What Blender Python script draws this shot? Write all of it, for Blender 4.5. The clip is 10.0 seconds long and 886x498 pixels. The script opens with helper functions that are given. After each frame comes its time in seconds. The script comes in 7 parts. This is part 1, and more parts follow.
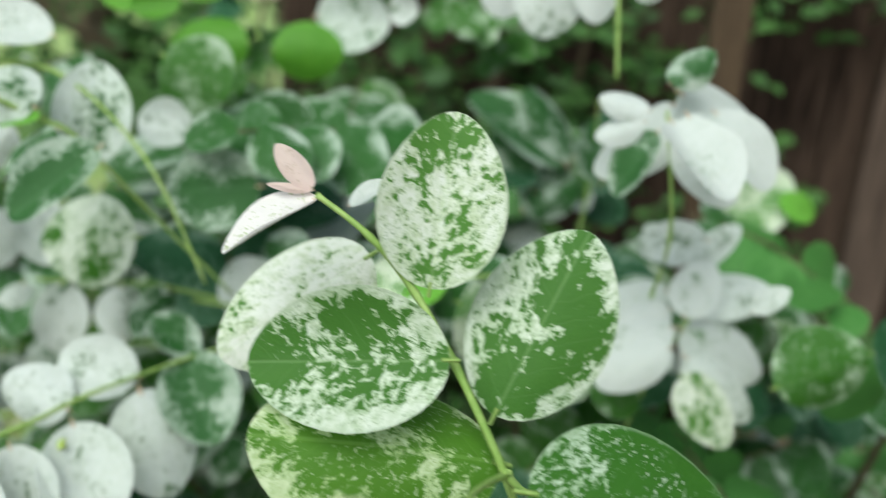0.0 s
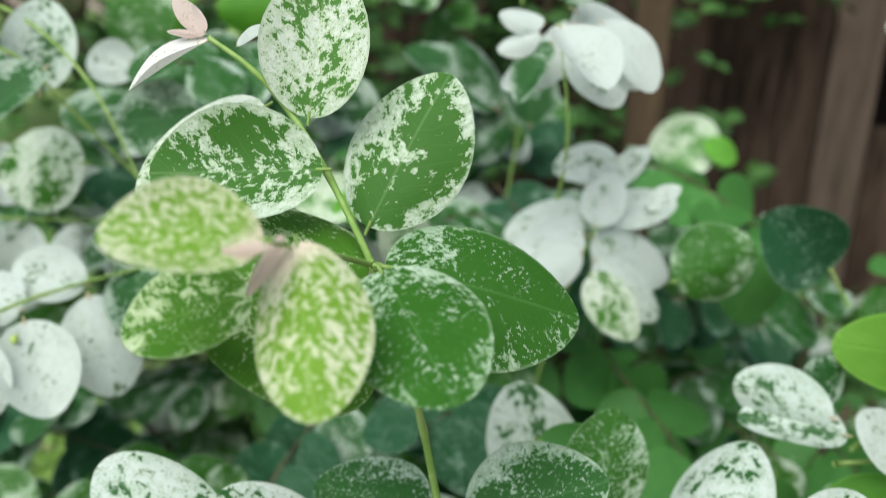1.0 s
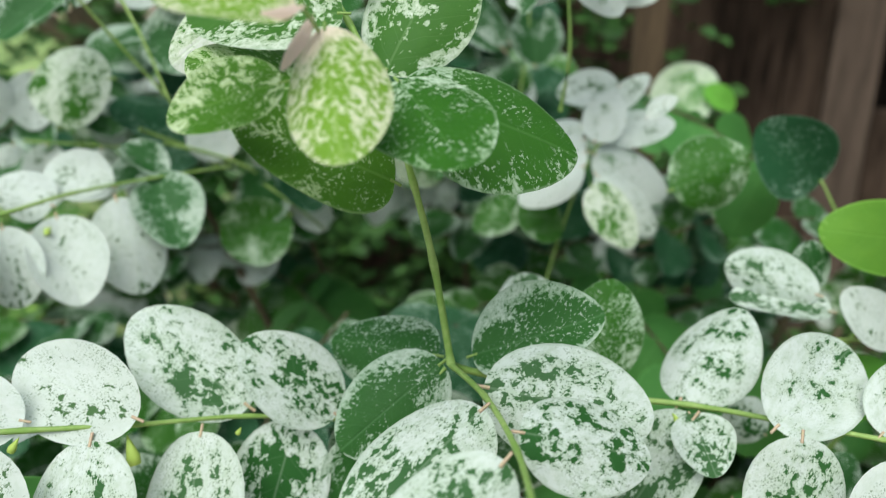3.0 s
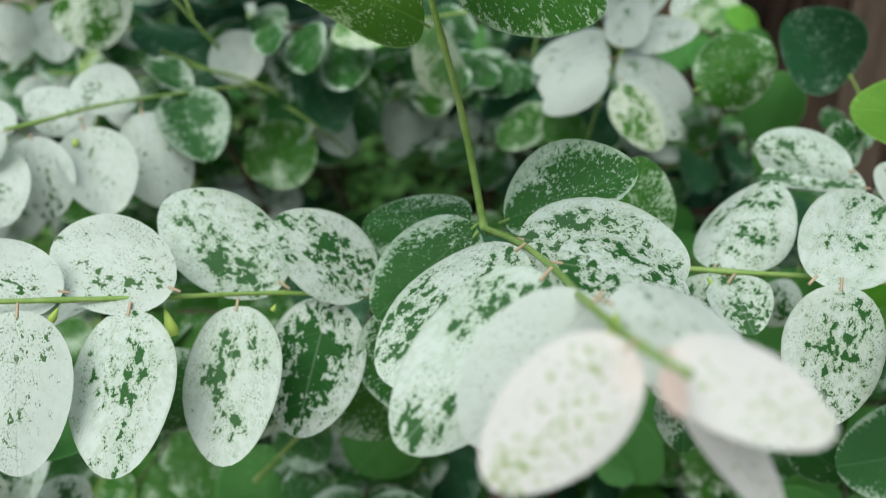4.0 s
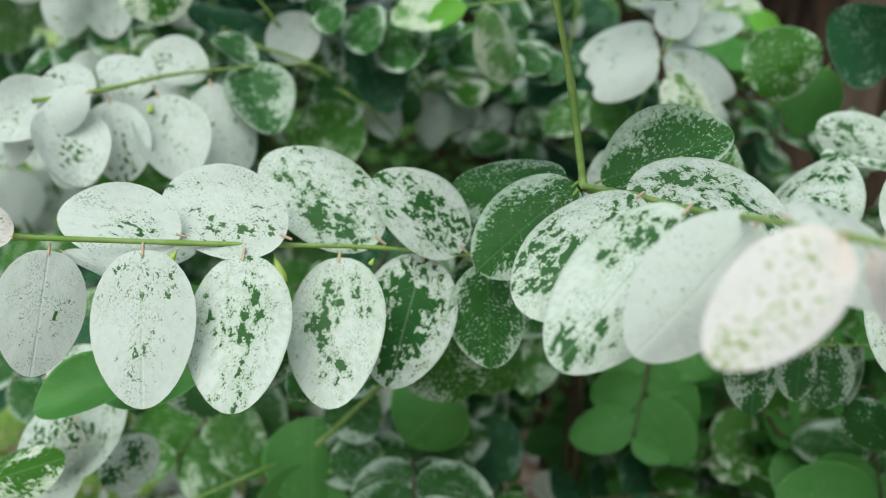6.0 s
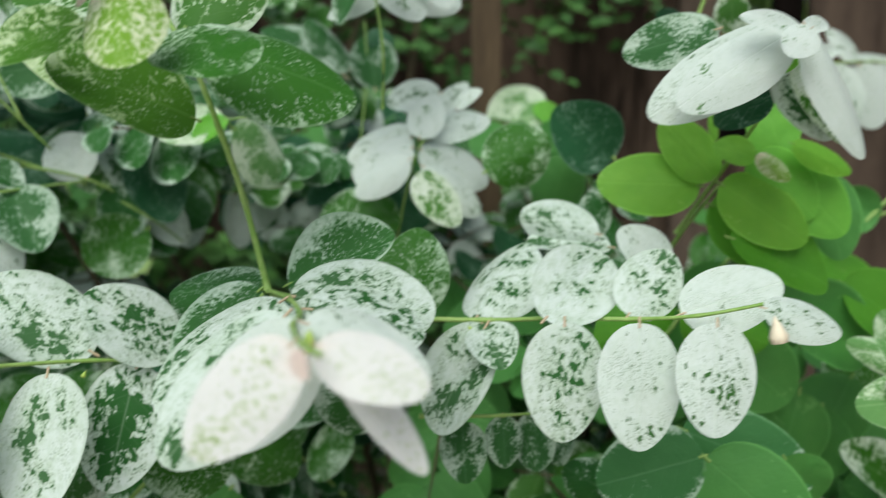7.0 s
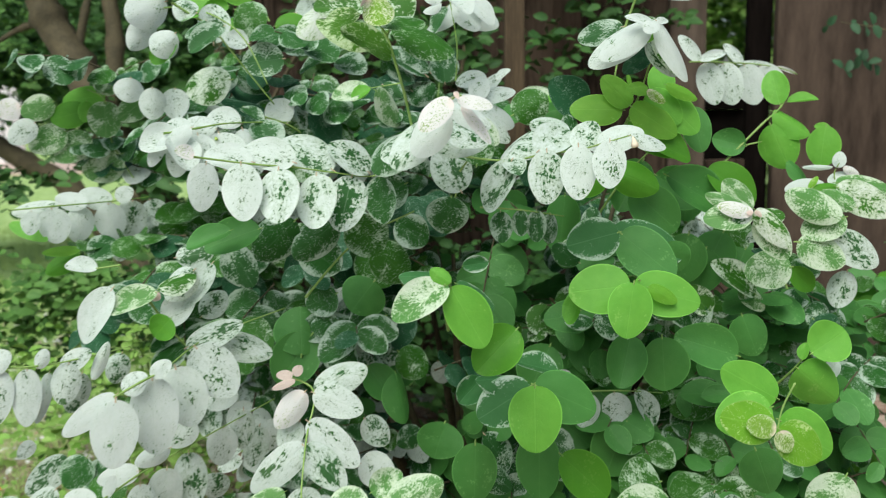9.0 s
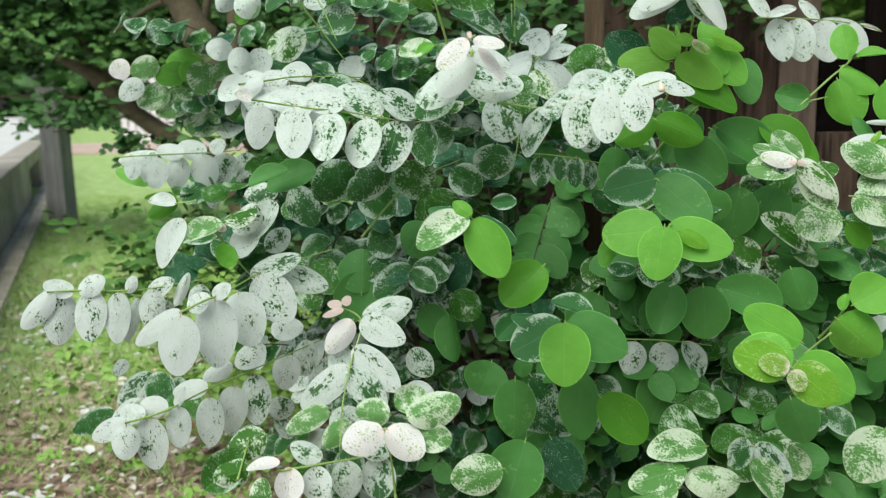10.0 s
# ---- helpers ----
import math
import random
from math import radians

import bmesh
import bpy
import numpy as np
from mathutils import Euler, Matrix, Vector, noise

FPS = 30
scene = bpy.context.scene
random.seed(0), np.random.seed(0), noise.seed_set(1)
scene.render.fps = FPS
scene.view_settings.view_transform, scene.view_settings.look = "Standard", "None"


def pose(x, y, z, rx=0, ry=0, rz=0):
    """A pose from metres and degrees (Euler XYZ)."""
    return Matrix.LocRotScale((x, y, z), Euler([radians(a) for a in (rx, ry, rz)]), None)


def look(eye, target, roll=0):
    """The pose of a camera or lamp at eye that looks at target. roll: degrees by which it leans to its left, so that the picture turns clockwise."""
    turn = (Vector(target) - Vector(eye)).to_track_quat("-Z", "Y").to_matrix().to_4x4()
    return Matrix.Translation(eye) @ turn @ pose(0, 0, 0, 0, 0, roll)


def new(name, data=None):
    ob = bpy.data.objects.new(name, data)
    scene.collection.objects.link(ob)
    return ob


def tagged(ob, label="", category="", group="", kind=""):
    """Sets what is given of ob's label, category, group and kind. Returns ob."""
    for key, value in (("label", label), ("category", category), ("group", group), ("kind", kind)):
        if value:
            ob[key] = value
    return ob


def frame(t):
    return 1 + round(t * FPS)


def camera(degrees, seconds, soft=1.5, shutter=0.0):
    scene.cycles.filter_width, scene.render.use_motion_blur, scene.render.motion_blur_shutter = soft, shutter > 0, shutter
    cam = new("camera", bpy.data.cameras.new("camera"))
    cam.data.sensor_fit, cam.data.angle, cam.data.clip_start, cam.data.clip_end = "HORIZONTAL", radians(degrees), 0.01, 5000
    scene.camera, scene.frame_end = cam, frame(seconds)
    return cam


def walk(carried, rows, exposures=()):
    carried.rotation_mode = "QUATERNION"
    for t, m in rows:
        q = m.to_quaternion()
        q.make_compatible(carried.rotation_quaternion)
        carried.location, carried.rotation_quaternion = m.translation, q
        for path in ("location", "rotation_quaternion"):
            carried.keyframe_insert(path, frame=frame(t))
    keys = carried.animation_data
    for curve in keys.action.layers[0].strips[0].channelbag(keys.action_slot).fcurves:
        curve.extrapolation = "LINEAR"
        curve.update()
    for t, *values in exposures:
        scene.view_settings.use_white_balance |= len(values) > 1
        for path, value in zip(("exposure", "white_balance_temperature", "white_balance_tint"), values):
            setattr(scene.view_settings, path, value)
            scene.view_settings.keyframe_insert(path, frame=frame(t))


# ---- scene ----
cam = camera(54.4, 10.0, soft=1.0, shutter=0.25)
PATH = [
    (0, (0.0, 0.0, 0.88), (-0.078, 0.9333, 0.5298), 2.98),
    (0.3, (0.0267, -0.0119, 0.8713), (-0.0550, 0.9881, 0.5086), 2.6),
    (0.5, (0.0304, -0.0241, 0.8658), (-0.0322, 0.9173, 0.5343), 2.63),
    (1, (0.0351, -0.0459, 0.8457), (-0.0289, 0.8961, 0.5163), 1.68),
    (1.5, (0.0388, -0.0604, 0.8304), (-0.0269, 0.8825, 0.5038), 1.36),
    (2, (0.0472, -0.0718, 0.8239), (-0.0144, 0.8736, 0.5041), 1.48),
    (3.3, (0.033, -0.0852, 0.7967), (-0.0429, 0.857, 0.4704), 1.63),
    (3.5, (0.0306, -0.0888, 0.7877), (-0.0499, 0.8522, 0.459), 1.23),
    (4, (0.0357, -0.0936, 0.7716), (-0.0571, 0.8415, 0.4294), -0.35),
    (4.5, (0.0264, -0.0948, 0.7686), (-0.0624, 0.8355, 0.4126), 0.69),
    (5, (-0.0004, -0.1079, 0.7675), (-0.084, 0.8228, 0.4116), 1.36),
    (5.2, (-0.0074, -0.1124, 0.7673), (-0.0927, 0.8181, 0.4108), 1.33),
    (6.3, (-0.0005, -0.1176, 0.7543), (-0.0393, 0.8326, 0.4451), 1.33),
    (6.5, (0.0228, -0.1215, 0.7573), (0.0034, 0.8327, 0.4585), 0.69),
    (7, (0.076, -0.1409, 0.773), (0.1123, 0.8302, 0.5367), -0.91),
    (7.5, (0.1113, -0.1857, 0.7866), (0.1859, 0.7931, 0.5958), -1.41),
    (8, (0.0934, -0.284, 0.7833), (0.1669, 0.6998, 0.6203), -1.87),
    (8.5, (0.0724, -0.4344, 0.7321), (0.115, 0.5531, 0.5811), -1.64),
    (9, (0.0447, -0.5501, 0.7085), (0.0447, 0.4368, 0.5467), -1.26),
    (9.5, (0.0551, -0.5765, 0.7004), (-0.0272, 0.4055, 0.5307), -0.9),
    (10, (0.1294, -0.5959, 0.6761), (-0.0248, 0.3764, 0.5001), -1.24),
]
LIGHTNESS = [(0.0, 0.10, 6500, 5), (1.5, 0.16, 6500, 5), (3.5, -0.02, 6500, 4), (4.0, -0.15, 6500, 2.5), (4.5, -0.14, 6500, 2.5), (6.0, -0.12, 6500, 2.5), (7.0, -0.03, 6500, 2.5), (8.0, 0.11, 6550, 2.5), (10.0, 0.12, 6550, 3)]
walk(cam, [(t, look(eye, target, roll)) for t, eye, target, roll in PATH], LIGHTNESS)
# ---- after path ----
cam.data.dof.use_dof = True
cam.data.dof.aperture_fstop = 9.5  # focused on a leaf of the tall front shoot

# ---- light: bright shade under an overcast sky ----
world = bpy.data.worlds.new("sky")
scene.world = world
world.use_nodes = True
wn = world.node_tree
sky = wn.nodes.new("ShaderNodeTexSky")
sky.sky_type = "NISHITA"
sky.sun_disc = False
sky.sun_elevation = radians(54)
sky.sun_rotation = radians(197)
sky.air_density, sky.dust_density, sky.ozone_density = 1.0, 4.0, 0.6
wn.nodes["Background"].inputs["Strength"].default_value = 0.095
wn.links.new(sky.outputs[0], wn.nodes["Background"].inputs["Color"])

sun = new("sun", bpy.data.lights.new("sun", "SUN"))
sun.data.energy, sun.data.angle, sun.data.color = 2.9, radians(50), (0.94, 1.0, 0.975)
sun.matrix_world = look((-0.6, -1.9, 2.7), (0, 0, 0))
scene.view_settings.exposure = 0.0


# ---- materials ----
class Nodes:
    """Small helper to write node trees as expressions."""

    def __init__(self, name):
        self.mat = bpy.data.materials.new(name)
        self.mat.use_nodes = True
        self.tree = self.mat.node_tree
        self.tree.nodes.clear()

    def put(self, socket, value):
        if isinstance(value, bpy.types.NodeSocket):
            self.tree.links.new(value, socket)
        elif value is not None:
            socket.default_value = value

    def math(self, op, a, b=None, c=None, clamp=False):
        n = self.tree.nodes.new("ShaderNodeMath")
        n.operation, n.use_clamp = op, clamp
        for i, v in enumerate((a, b, c)):
            self.put(n.inputs[i], v)
        return n.outputs[0]

    def vec(self, x, y, z):
        n = self.tree.nodes.new("ShaderNodeCombineXYZ")
        for i, v in enumerate((x, y, z)):
            self.put(n.inputs[i], v)
        return n.outputs[0]

    def split(self, v):
        n = self.tree.nodes.new("ShaderNodeSeparateXYZ")
        self.put(n.inputs[0], v)
        return n.outputs

    def noise(self, vector, scale, detail=2.0, rough=0.5, warp=0.0):
        n = self.tree.nodes.new("ShaderNodeTexNoise")
        self.put(n.inputs["Vector"], vector)
        n.inputs["Scale"].default_value, n.inputs["Detail"].default_value = scale, detail
        n.inputs["Roughness"].default_value, n.inputs["Distortion"].default_value = rough, warp
        return n.outputs["Fac"]

    def step(self, v, lo, hi, to0=0.0, to1=1.0):
        n = self.tree.nodes.new("ShaderNodeMapRange")
        n.interpolation_type = "SMOOTHSTEP"
        self.put(n.inputs[0], v), self.put(n.inputs[1], lo), self.put(n.inputs[2], hi)
        n.inputs[3].default_value, n.inputs[4].default_value = to0, to1
        return n.outputs[0]

    def mix(self, f, a, b):
        n = self.tree.nodes.new("ShaderNodeMix")
        n.data_type = "RGBA"
        self.put(n.inputs[0], f), self.put(n.inputs[6], a), self.put(n.inputs[7], b)
        return n.outputs[2]

    def coords(self, kind="Object"):
        return self.tree.nodes.new("ShaderNodeTexCoord").outputs[kind]

    def seed(self):
        a = self.tree.nodes.new("ShaderNodeObjectInfo").outputs["Random"]
        b = self.tree.nodes.new("ShaderNodeNewGeometry").outputs["Random Per Island"]
        return self.math("FRACT", self.math("ADD", a, b))

    def bump(self, height, strength, distance):
        n = self.tree.nodes.new("ShaderNodeBump")
        self.put(n.inputs["Height"], height)
        n.inputs["Strength"].default_value, n.inputs["Distance"].default_value = strength, distance
        return n.outputs[0]

    def done(self, colour, rough=0.6, normal=None, translucent=0.0, back_colour=None, specular=0.5, metal=0.0):
        p = self.tree.nodes.new("ShaderNodeBsdfPrincipled")
        self.put(p.inputs["Base Color"], colour)
        self.put(p.inputs["Roughness"], rough)
        p.inputs["Specular IOR Level"].default_value = specular
        p.inputs["Metallic"].default_value = metal
        self.put(p.inputs["Normal"], normal)
        out = self.tree.nodes.new("ShaderNodeOutputMaterial")
        result = p.outputs[0]
        if translucent:
            t = self.tree.nodes.new("ShaderNodeBsdfTranslucent")
            self.put(t.inputs["Color"], back_colour or colour)
            self.put(t.inputs["Normal"], normal)
            m = self.tree.nodes.new("ShaderNodeMixShader")
            m.inputs[0].default_value = translucent
            self.tree.links.new(p.outputs[0], m.inputs[1])
            self.tree.links.new(t.outputs[0], m.inputs[2])
            result = m.outputs[0]
        self.tree.links.new(result, out.inputs["Surface"])
        return self.mat


def leaf_material(name, pale, mid, dark, cover, specks=0.0, jag=0.0, blush=None, border=0.10, grain=1.0, passing=0.30):
    """A leaf blade: dark blotches over a pale ground; cover: the share that is blotched, specks: of fine dots, jag: how ragged the blotches are, border: how pale the margin is, grain: how fine, passing: how much light passes."""
    n = Nodes(name)
    seed = n.seed()
    x, y, _ = n.split(n.coords("UV"))
    side = n.math("ABSOLUTE", x)
    rise = n.math("SUBTRACT", y, n.math("MULTIPLY", side, 0.55))
    shift = n.math("MULTIPLY", seed, 53.0)
    flat = n.vec(n.math("ADD", x, shift), y, shift)
    veined = n.vec(n.math("ADD", n.math("MULTIPLY", x, 1.0 - 0.12 * jag), shift), n.math("MULTIPLY", n.math("SUBTRACT", y, n.math("MULTIPLY", side, 0.3)), 1.0 + 0.18 * jag), shift)
    coarse = n.noise(flat, 2.6, 1.0)
    blots = n.noise(veined if jag > 0.6 else flat, (19.0 - 3.0 * jag) * grain, 3.0 + 2.0 * jag, 0.48 + 0.22 * jag, 0.2 + 0.15 * jag)
    fine = n.noise(flat, 55.0, 3.0, 0.6)
    clump = 0.22 if blush else 0.56
    level = n.math("ADD", n.math("MULTIPLY", coarse, clump), n.math("MULTIPLY", blots, 1.30 - clump))
    level = n.math("ADD", level, n.math("MULTIPLY", n.math("SUBTRACT", n.math("FRACT", n.math("MULTIPLY", seed, 7.3)), 0.5), 0.10))
    level = n.math("ADD", level, n.math("MULTIPLY", n.math("SUBTRACT", fine, 0.5), 0.05 + 0.10 * jag))
    level = n.math("ADD", level, n.math("MULTIPLY", n.math("SUBTRACT", y, 0.5), n.math("MULTIPLY", n.math("SUBTRACT", n.math("FRACT", n.math("MULTIPLY", seed, 23.9)), 0.4), 0.16)))
    rim_uv = n.tree.nodes.new("ShaderNodeUVMap")
    rim_uv.uv_map = "rim"
    rim = n.split(rim_uv.outputs[0])[0]
    level = n.math("SUBTRACT", level, n.math("MULTIPLY", n.math("SUBTRACT", n.math("POWER", rim, 2.0), 0.3), border * max(jag, 0.3)))
    cut = 0.65 + (0.5 - cover) * 0.40
    blotch = n.step(level, cut - 0.004, cut + 0.010)
    cloud = n.noise(veined, 15.0, 6.0, 0.68)
    ground = n.mix(n.step(cloud, 0.40, 0.68, 0.0, (0.28 if cover < 0.2 else 0.5) if cover < 0.9 else 0.2), pale, mid)
    if cover < 0.9:
        ground = n.mix(n.step(coarse, 0.40, 0.66, 0.0, 0.15 if cover < 0.2 else 0.28), ground, mid)
    if 0.2 < cover < 0.97:
        ground = n.mix(n.step(level, cut - 0.11, cut - 0.02, 0.0, 0.50), ground, mid)
    colour = ground
    if specks:
        dots = n.step(n.noise(flat, 58.0, 2.0, 0.55), 0.635 - specks * 0.05, 0.66 - specks * 0.05)
        where = n.math("MAXIMUM", n.step(n.noise(flat, 4.0, 2.0), 0.44, 0.68, 0.0, 0.6), n.step(level, cut - 0.15, cut - 0.03))
        colour = n.mix(n.math("MULTIPLY", n.math("MULTIPLY", dots, where), 0.95), colour, [0.8 * a + 0.2 * b for a, b in zip(dark, mid)])
    deep = n.mix(n.noise(flat, 5.0, 2.0), dark, [c * f for c, f in zip(dark, (0.70, 0.82, 0.75))] + [1.0])
    colour = n.mix(blotch, colour, deep)
    if jag >= 0.8 and 0.62 < cover < 0.9:
        flecks = n.math("MULTIPLY", n.step(n.noise(veined, 34.0, 4.0, 0.62), 0.585, 0.61), n.step(n.noise(flat, 4.5, 2.0), 0.40, 0.58))
        colour = n.mix(n.math("MULTIPLY", flecks, 0.65), colour, pale)
    if blush:
        colour = n.mix(n.step(n.math("ADD", y, n.math("MULTIPLY", coarse, 0.5)), 0.50, 0.20), colour, blush)
    # midrib and side veins
    rib = n.step(side, 0.018, 0.004)
    comb = n.math("ABSOLUTE", n.math("SINE", n.math("MULTIPLY_ADD", rise, 24.0, n.math("MULTIPLY", n.noise(flat, 5.0, 1.0), 2.0))))
    veins = n.step(comb, 0.14, 0.02)
    net = n.math("ADD", rib, n.math("MULTIPLY", veins, 0.30))
    colour = n.mix(n.math("MULTIPLY", net, 0.14), colour, [min(1, c * 1.4 + 0.03) for c in mid[:3]] + [1.0])
    # thin pale edge
    edge = n.step(rim, 0.93, 0.985)
    colour = n.mix(n.math("MULTIPLY", edge, 0.45 if cover > 0.4 else 0.75), colour, [0.96 * p for p in pale[:3]] + [1.0] if cover < 0.2 else [min(1, 0.4 * p + 0.5 * m) for p, m in zip(pale, mid)] if cover < 0.9 else [min(1, c * 1.7 + 0.02) for c in mid[:3]] + [1.0])
    # each leaf a little lighter or darker, as leaves are
    own = n.step(n.math("FRACT", n.math("MULTIPLY", seed, 11.7)), 0.0, 1.0, 0.0, 0.20 if cover > 0.9 else 0.09)
    colour = n.mix(own, colour, [c * 0.62 for c in dark[:3]] + [1.0] if cover > 0.9 else mid)
    height = n.math("ADD", n.math("MULTIPLY", net, -0.09), n.math("ADD", n.math("MULTIPLY", coarse, 0.9), n.math("MULTIPLY", cloud, 0.25)))
    return n.done(colour, n.step(fine, 0.2, 0.8, 0.46, 0.60), n.bump(height, 0.7, 0.0022), passing, None, 0.42 if cover > 0.9 else 0.22)


def rgb(r, g, b):
    return [r, g, b, 1.0]


TONES = {
    "W": leaf_material("white_leaf", rgb(0.775, 0.83, 0.81), rgb(0.62, 0.70, 0.62), rgb(0.10, 0.25, 0.06), 0.02, 0.6, passing=0.40),
    "W1": leaf_material("speckled_white_leaf", rgb(0.755, 0.815, 0.79), rgb(0.51, 0.61, 0.49), rgb(0.050, 0.15, 0.030), 0.11, 1.5, grain=0.75, border=0.3, passing=0.32),
    "WM": leaf_material("white_leaf_with_green_blotches", rgb(0.725, 0.795, 0.765), rgb(0.42, 0.54, 0.40), rgb(0.028, 0.125, 0.024), 0.33, 1.3, 0.4, grain=0.75, border=0.4, passing=0.30),
    "WS": leaf_material("white_leaf_with_green_spots", rgb(0.735, 0.80, 0.775), rgb(0.46, 0.57, 0.43), rgb(0.030, 0.13, 0.026), 0.24, 1.5, 0.3, grain=0.7, border=0.4, passing=0.30),
    "LL": leaf_material("lime_leaf_with_pale_streaks", rgb(0.62, 0.76, 0.36), rgb(0.36, 0.60, 0.13), rgb(0.24, 0.52, 0.045), 0.72, 0.0, 1.0, passing=0.42),
    "WG": leaf_material("half_white_half_green_leaf", rgb(0.58, 0.67, 0.59), rgb(0.20, 0.35, 0.20), rgb(0.032, 0.13, 0.028), 0.62, 0.3, 0.6, border=0.30, grain=1.3),
    "GM": leaf_material("green_leaf_splashed_white", rgb(0.78, 0.85, 0.75), rgb(0.30, 0.46, 0.22), rgb(0.050, 0.175, 0.014), 0.58, 0.4, 0.9, border=0.15, grain=0.85),
    "LW": leaf_material("white_leaf_splashed_green", rgb(0.82, 0.87, 0.80), rgb(0.42, 0.56, 0.30), rgb(0.065, 0.22, 0.018), 0.40, 0.8, 0.7, grain=0.9),
    "GY": leaf_material("yellowish_green_leaf_splashed_white", rgb(0.66, 0.76, 0.52), rgb(0.26, 0.43, 0.12), rgb(0.075, 0.215, 0.012), 0.63, 0.1, 1.0, grain=0.8),
    "DM": leaf_material("dark_green_leaf_splashed_white", rgb(0.62, 0.72, 0.64), rgb(0.16, 0.32, 0.15), rgb(0.032, 0.135, 0.022), 0.72, 0.1, 0.9, border=0.32, grain=1.4),
    "G": leaf_material("green_leaf_with_few_white_streaks", rgb(0.62, 0.74, 0.60), rgb(0.15, 0.32, 0.10), rgb(0.044, 0.165, 0.014), 0.72, 0.0, 1.0, border=0.10, grain=1.3),
    "D": leaf_material("dark_blue_green_leaf", rgb(0.36, 0.49, 0.40), rgb(0.07, 0.19, 0.10), rgb(0.030, 0.118, 0.050), 0.82, 0.0, 1.0, border=0.10, grain=1.3),
    "G2": leaf_material("plain_green_leaf", rgb(0.15, 0.37, 0.10), rgb(0.13, 0.34, 0.085), rgb(0.100, 0.30, 0.066), 0.99, passing=0.30),
    "L": leaf_material("lime_green_leaf", rgb(0.27, 0.59, 0.10), rgb(0.26, 0.57, 0.10), rgb(0.23, 0.58, 0.075), 0.99, passing=0.42),
    "LQ": leaf_material("bright_yellow_green_leaf", rgb(0.31, 0.61, 0.10), rgb(0.30, 0.59, 0.09), rgb(0.26, 0.57, 0.06), 0.99, passing=0.5),
    "L2": leaf_material("yellow_green_leaf", rgb(0.15, 0.38, 0.045), rgb(0.15, 0.37, 0.045), rgb(0.13, 0.38, 0.03), 0.99, passing=0.42),
    "Y": leaf_material("lime_leaf_mottled_cream", rgb(0.80, 0.80, 0.66), rgb(0.50, 0.62, 0.26), rgb(0.22, 0.41, 0.035), 0.56, 0.3, 0.8, rgb(0.86, 0.72, 0.62), grain=1.15),
    "LM": leaf_material("light_green_leaf_mottled_white", rgb(0.72, 0.80, 0.66), rgb(0.46, 0.62, 0.36), rgb(0.125, 0.31, 0.075), 0.53, 0.5, 1.0, border=0.10, grain=1.35),
    "DR": leaf_material("green_leaf_with_white_flecked_rim", rgb(0.62, 0.72, 0.63), rgb(0.18, 0.36, 0.18), rgb(0.058, 0.20, 0.058), 0.90, 0.0, 0.9, border=0.36, grain=1.5),
    "PW": leaf_material("cream_leaf_with_lime_spots", rgb(0.84, 0.815, 0.825), rgb(0.80, 0.80, 0.73), rgb(0.34, 0.46, 0.10), 0.17, 0.0, 0.3, rgb(0.92, 0.82, 0.80), border=0.3, grain=1.2, passing=0.30),
    "PK": leaf_material("pink_bud_leaf", rgb(0.90, 0.72, 0.68), rgb(0.88, 0.74, 0.64), rgb(0.82, 0.58, 0.50), 0.08, passing=0.45),
}


def plain_material(name, colour, second, scale, rough=0.7, bump=0.3, distance=0.002, stretch=(1, 1, 1), detail=4.0, kind="Object", sheen=0.3):
    n = Nodes(name)
    x, y, z = n.split(n.coords(kind))
    shift = n.math("MULTIPLY", n.seed(), 17.0)
    v = n.vec(n.math("MULTIPLY_ADD", x, stretch[0], shift), n.math("MULTIPLY", y, stretch[1]), n.math("MULTIPLY", z, stretch[2]))
    small = n.noise(v, scale, detail, 0.65)
    large = n.noise(v, scale * 0.17, 2.0)
    f = n.step(n.math("ADD", n.math("MULTIPLY", small, 0.6), n.math("MULTIPLY", large, 0.5)), 0.38, 0.72)
    return n.done(n.mix(f, colour, second), rough, n.bump(small, bump, distance), 0.0, None, sheen)


STEM = plain_material("green_stem", rgb(0.19, 0.33, 0.07), rgb(0.31, 0.44, 0.14), 300, 0.5, 0.3, 0.0003)
TWIG = plain_material("brown_twig", rgb(0.07, 0.058, 0.035), rgb(0.13, 0.105, 0.06), 220, 0.8, 0.5, 0.0006)
PETIOLE = plain_material("pinkish_leaf_stalk", rgb(0.62, 0.42, 0.34), rgb(0.50, 0.44, 0.26), 300, 0.5, 0.1, 0.0002)
BUD = plain_material("yellow_green_bud", rgb(0.34, 0.48, 0.08), rgb(0.44, 0.56, 0.14), 200, 0.5, 0.2, 0.0003)
PALE_BUD = plain_material("cream_bud", rgb(0.74, 0.60, 0.44), rgb(0.80, 0.72, 0.58), 200, 0.5, 0.2, 0.0003)
PLANK = plain_material("weathered_brown_plank", rgb(0.014, 0.0095, 0.007), rgb(0.088, 0.060, 0.044), 20, 0.85, 0.6, 0.003, (6, 6, 0.5), sheen=0.1)
BOARDWOOD = plain_material("mottled_brown_board", rgb(0.020, 0.014, 0.011), rgb(0.098, 0.070, 0.054), 9, 0.85, 0.5, 0.003, (3, 3, 0.6), 6.0, sheen=0.1)
FADEDBOARD = plain_material("faded_brown_board", rgb(0.050, 0.037, 0.029), rgb(0.15, 0.112, 0.088), 12, 0.85, 0.5, 0.003, (4, 4, 0.5), 6.0, sheen=0.1)
STAKE = plain_material("brown_wooden_stake", rgb(0.055, 0.036, 0.020), rgb(0.105, 0.07, 0.04), 60, 0.8, 0.5, 0.001, (5, 5, 0.5))
